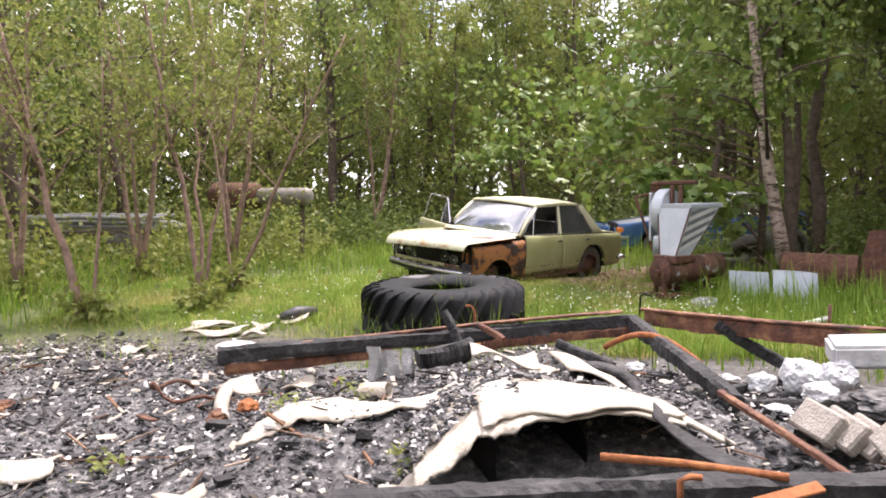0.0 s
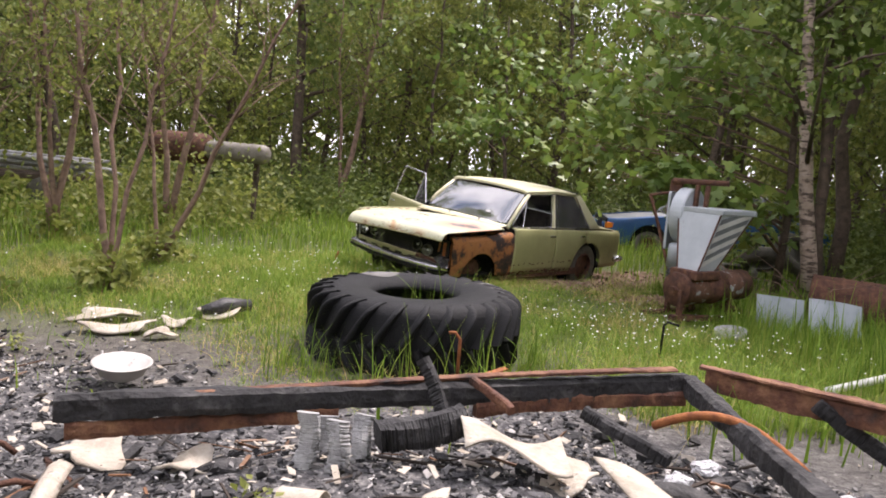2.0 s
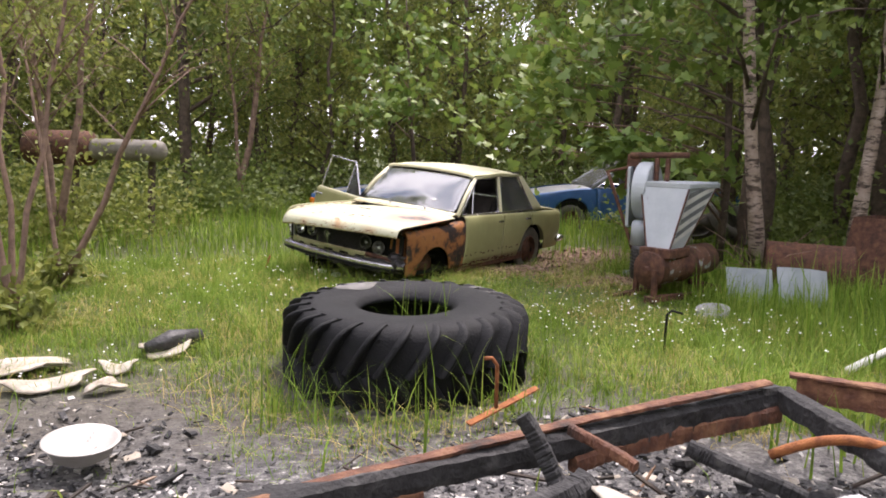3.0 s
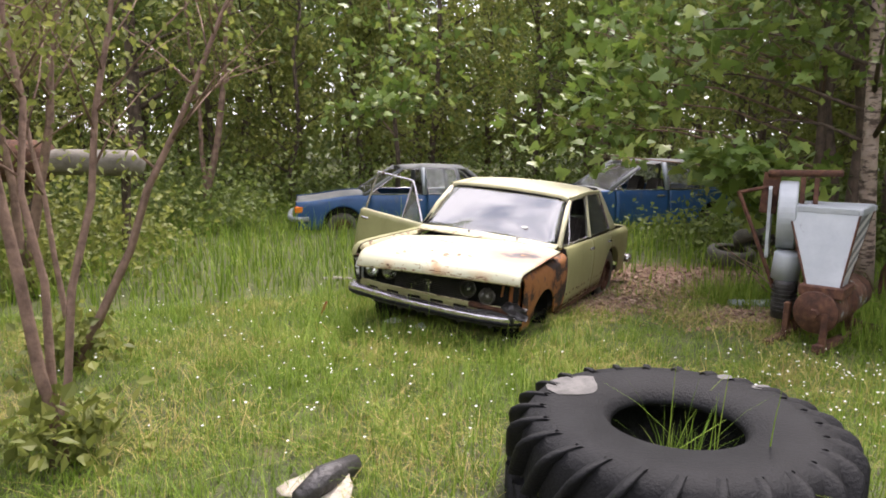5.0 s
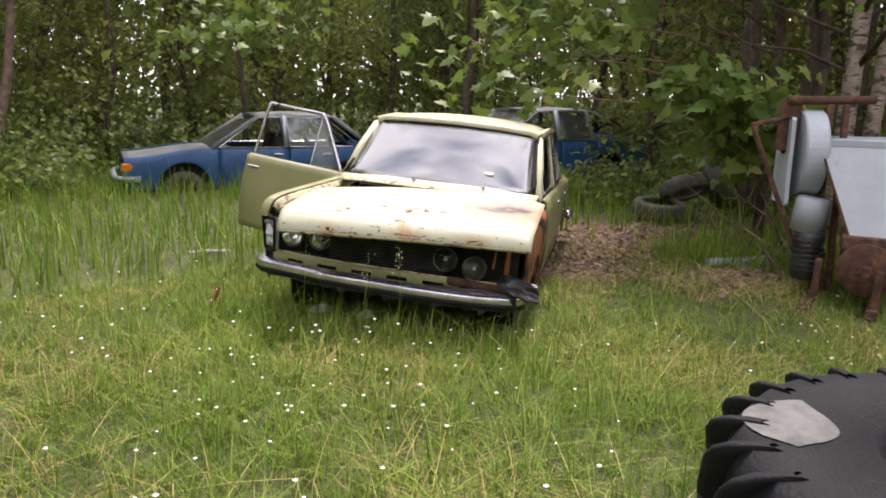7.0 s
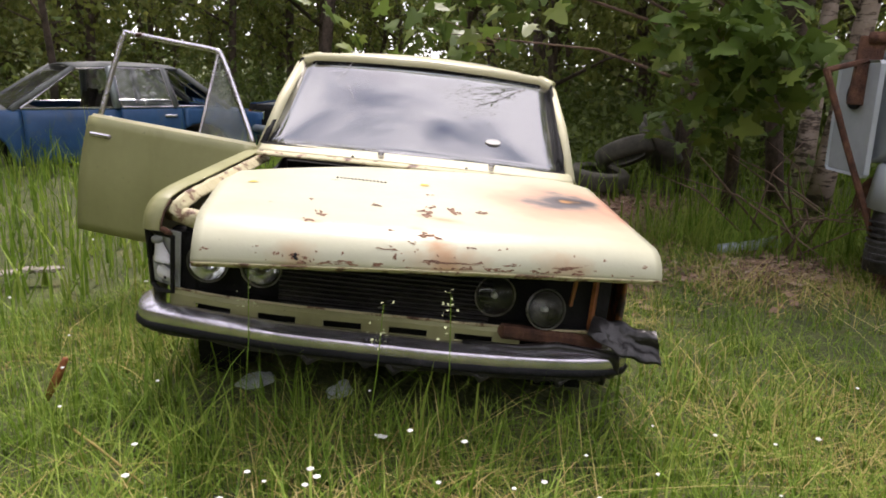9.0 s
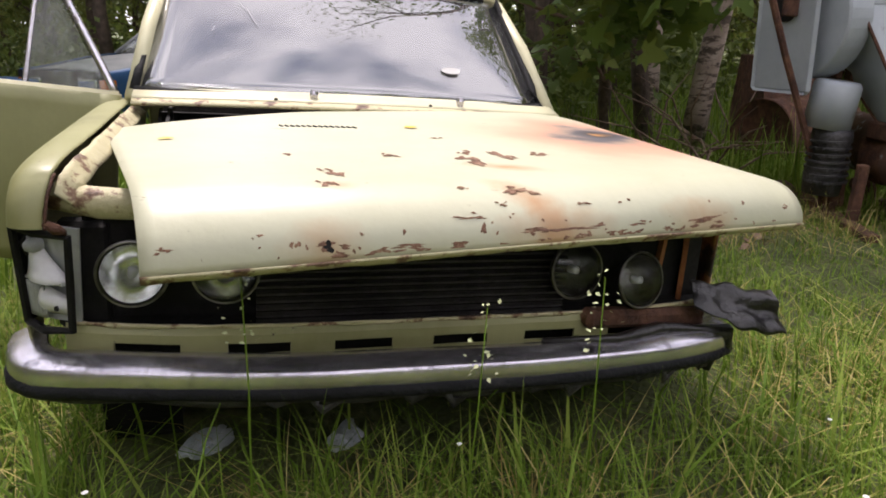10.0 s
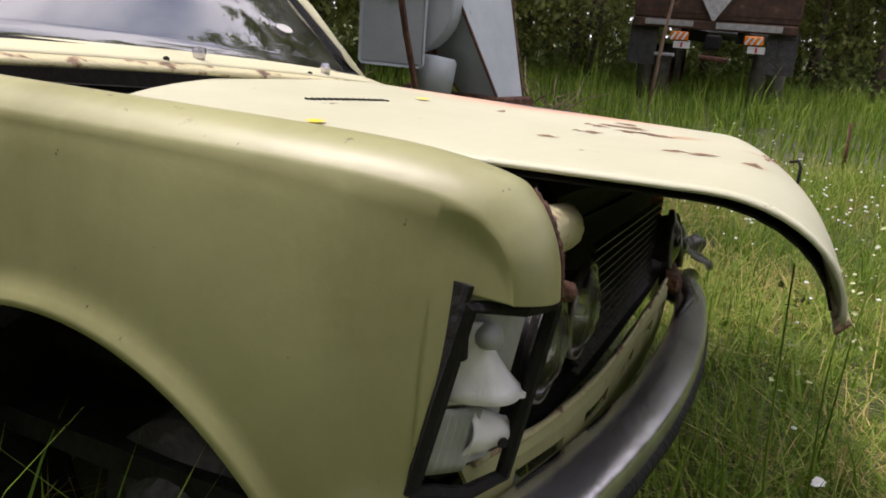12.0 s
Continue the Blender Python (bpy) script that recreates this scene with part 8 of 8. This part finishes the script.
for x, y, lx, H, r0, sd in ((5.25, 10.75, -0.5, 7.5, 0.08, 611), (5.7, 11.9, 0.2, 8, 0.07, 612), (6.3, 12.2, -0.2, 9, 0.11, 613), (8.0, 12.6, 0.3, 9, 0.12, 614)):
    tree("dark_trunk_tree", x, y, H, r0, 14, 1.8, 60, 0.11, M_leaf_dark, M_bark, "dark thin tree at the shaded wood's edge", sd, (lx, 0.1), 0.4, "shade trees")
for k, (a, b) in enumerate((((5.2, 6.0, 0.0), (4.95, 5.9, 2.6)), ((5.6, 7.6, 0), (5.3, 7.7, 3.2)))):
    rg = random.Random(630 + k)
    t = thing("dead_sapling", pose(*a), "thin bare leaning sapling stem", "tree", "bare stems")
    bm = bmesh.new()
    e = Vector(b) - Vector(a)
    tube([(0, 0, 0), e * 0.4 + Vector((0.05, 0, 0)), e], [0.022, 0.016, 0.006], 6, bm)
    for q in range(7):
        s = e * rg.uniform(0.25, 0.95)
        tube([s, s + Vector((rg.uniform(-.4, .4), rg.uniform(-.4, .4), rg.uniform(0, .4)))], [0.006, 0.002], 4, bm)
    part("stem", bm, M_twig, t, "", True)

# maple: large lobed leaves on low branches
MP = []
for k, (a, r) in enumerate(((-90, 0.12), (-60, 0.34), (-25, 0.62), (-8, 0.38), (5, 0.50), (18, 0.80), (30, 0.46), (48, 0.48), (62, 0.62), (76, 0.80), (90, 1.0))):
    MP.append((r * math.cos(radians(a)), r * math.sin(radians(a)) + 0.1))
MP = MP + [(-x, y) for x, y in MP[-2:0:-1]]
MV = np.array([(0, 0.12, 0.03)] + [(x, y, -0.09 * (x * x + y * y)) for x, y in MP])
nM = len(MP)
MF = np.array([(0, 1 + k, 1 + (k + 1) % nM) for k in range(nM)])
def maple_leaves(P, size, rg, heading=None):
    n = len(P)
    s = size * rg.uniform(0.55, 1.2, n)
    V = np.einsum("nij,kj->nki", turns(n, 0.75, rg), MV) * s[:, None, None] + P[:, None]
    return V.reshape(-1, 3), (MF[None] + len(MV) * np.arange(n)[:, None, None]).reshape(-1, 3)
def maple(x, y, H, clusters, label, seed, size=0.115, dx=0.0, dy=0.0):
    t = thing("maple_tree", pose(x, y, 0), label, "tree", "maples")
    rg, nm = random.Random(seed), np.random.default_rng(seed)
    part("trunk", tube([(0, 0, 0), (0.05, 0, 0.22 * H), (-0.1, -0.1, 0.48 * H), (-0.15, -0.1, 0.76 * H), (-0.2, 0, H)], [0.06, 0.05, 0.04, 0.03, 0.01], 8), M_bark, t, "", True)
    bm, pts = bmesh.new(), []
    for (ex, ey, ez), sp, cnt in clusters:
        st, e = Vector((0, 0, max(0.6, ez - 0.5))), Vector((ex - dx, ey - dy, ez))
        tube([st, st.lerp(e, 0.5) + Vector((0, 0, 0.15)), e], [0.018, 0.012, 0.004], 5, bm)
        pts.append(np.array(e) + nm.normal(0, 1, (cnt, 3)) * (sp, sp, sp * 0.55))
        for q in range(5):
            w = e + Vector((rg.uniform(-1, 1), rg.uniform(-1, 1), rg.uniform(-0.5, 0.5))) * sp
            tube([st.lerp(e, 0.8), w], [0.006, 0.003], 4, bm)
    part("limb", bm, M_twig, t, "", True)
    V, F = maple_leaves(np.concatenate(pts), size, nm)
    part("crown", mesh_np("crown", V, F, M_maple), M_maple, t, "broad five-lobed green leaves")
maple(4.85, 11.05, 5.5, (((-0.75, -1.15, 1.42), 0.26, 130), ((-0.45, -1.2, 1.22), 0.26, 110), ((-1.0, -1.05, 1.5), 0.2, 90), ((-0.2, -0.8, 1.1), 0.28, 110), ((0.35, -0.4, 0.8), 0.28, 40), ((-1.5, 0.3, 1.9), 0.28, 60), ((-1.2, 0.1, 2.15), 0.35, 70), ((-1.3, 0.5, 2.4), 0.4, 90), ((-1.35, -0.3, 2.6), 0.4, 70), ((-0.9, 0.4, 2.9), 0.45, 80), ((-0.3, -0.9, 2.7), 0.4, 70), ((0.3, -1.0, 2.6), 0.4, 70), ((-1.6, 0.6, 2.9), 0.5, 80), ((-0.6, -0.2, 3.2), 0.5, 90), ((0.4, 0.3, 3.4), 0.5, 80), ((-1.1, 0.2, 3.7), 0.5, 80), ((0.75, -0.4, 1.3), 0.3, 50), ((-0.2, -1.2, 3.2), 0.45, 70), ((-1.8, 1.2, 1.9), 0.4, 60), ((-1.0, 1.3, 1.5), 0.4, 60), ((0.0, -0.5, 4.2), 0.5, 70), ((0.7, -1.2, 3.4), 0.45, 60), ((1.2, -0.8, 3.0), 0.4, 60)), "young maple with large lobed leaves on low drooping branches", 71, 0.14, 0.70, -0.55)
maple(2.3, 19.6, 5.0, (((-0.7, -2.1, 2.4), 0.4, 110), ((-1.2, -1.9, 2.15), 0.35, 90), ((-0.2, -2.0, 2.6), 0.4, 90), ((-0.9, -1.2, 3.2), 0.5, 90), ((0.5, -1.2, 3.4), 0.5, 90), ((-0.3, -0.6, 4.2), 0.6, 110)), "bright young maple reaching out of the wood's edge", 72, 0.14)
# dry brushwood by the mill and the truck
for k, (x, y, n) in enumerate(((3.7, 10.2, 16), (5.2, 7.2, 22), (4.6, 10.0, 12))):
    rg = random.Random(80 + k)
    bm = bmesh.new()
    for q in range(n):
        a = rg.uniform(0, 6.28)
        L = rg.uniform(0.4, 1.0)
        s = Vector((rg.uniform(-0.3, 0.3), rg.uniform(-0.3, 0.3), rg.uniform(0.0, 0.1)))
        e = s + Vector((math.cos(a) * L, math.sin(a) * L, rg.uniform(0.05, 0.7)))
        tube([s, s.lerp(e, 0.5) + Vector((rg.uniform(-.1, .1), rg.uniform(-.1, .1), 0.1)), e], [0.009, 0.007, 0.002], 4, bm)
    solo("brushwood", bm, M_twig, pose(x, y, 0.02), "tangle of dry brushwood twigs on the ground", "brushwood", "brushwood", kind="stuff", soft=True)

# flowering grass stalks that stand before the bumper
for k, (x, y, h) in enumerate(((-0.42, 9.93, 0.50), (-0.28, 9.74, 0.56), (-0.62, 10.25, 0.62), (-0.95, 7.05, 0.60))):
    rg = random.Random(900 + k)
    nr3 = np.random.default_rng(900 + k)
    t = thing("grass_stalk", pose(x, y, float(height(x, y))), "flowering grass stalk with pale seed heads", "grass", "grass stalks")
    top = Vector((rg.uniform(-0.06, 0.06), rg.uniform(-0.06, 0.06), h))
    part("stalk", tube([(0, 0, 0), top * 0.6 + Vector((0.01, 0, 0)), top], [0.0022, 0.0018, 0.001], 5), M_grass, t, "", True)
    C = np.array([np.array(top) * rg.uniform(0.74, 1.02) + np.array((rg.uniform(-0.03, 0.03), rg.uniform(-0.03, 0.03), 0)) for q in range(26)])
    V, F = leaves(C, 0.010, nr3, 0.5)
    part("seed_head", mesh_np("seed_head", V, F, M_seed), M_seed, t, "pale green seed head")["kind"] = "stuff"
for k, (x, y, sx) in enumerate(((-0.30, 10.66, 0.065), (-0.15, 10.36, 0.05))):
    solo("plastic_shard", crumple(sx, sx * 0.6, 0.03, 950 + k), M_grey, pose(x, y, float(height(x, y)) + 0.012), "grey plastic shard lying in the grass", "shard", "plastic shards")
# small litter in the grass before the car
solo("rotten_stick", tube([(-0.89, 11.06, 0.08), (-0.865, 11.02, 0.16), (-0.84, 10.99, 0.24)], [0.012, 0.015, 0.010], 7, None, 0.2, random.Random(4)), M_rust_orange, Matrix(), "short orange rotten stick standing in the grass", "stick", soft=True)
solo("dry_stalk", tube([(-0.93, 10.80, 0.10), (-0.94, 10.5, 0.13), (-0.95, 10.2, 0.15)], [0.005, 0.004, 0.003], 6), M_dryblade, Matrix(), "long dry straw-coloured stalk bent over the grass", "stalk", soft=True)
solo("white_scrap", hood_patch(0.5, 0.5, 0.009, 0.013, 33, 0.006, 12, 0.4), M_flower, Matrix.Translation(Vector((-0.39, 9.88, 0.20)) - hood(0.5, 0.5)), "small white scrap of paper on the grass", "scrap")
for k, (x, y) in enumerate(((-0.40, 12.68), (-0.32, 12.60), (-0.50, 12.72))):
    solo("board_fragment", crumple(0.07, 0.03, 0.015, 970 + k), M_brick, pose(x, y, float(height(x, y)) + 0.09, 0, 0, -30), "pale broken scrap of board lying in the grass", "board", "scorched boards")
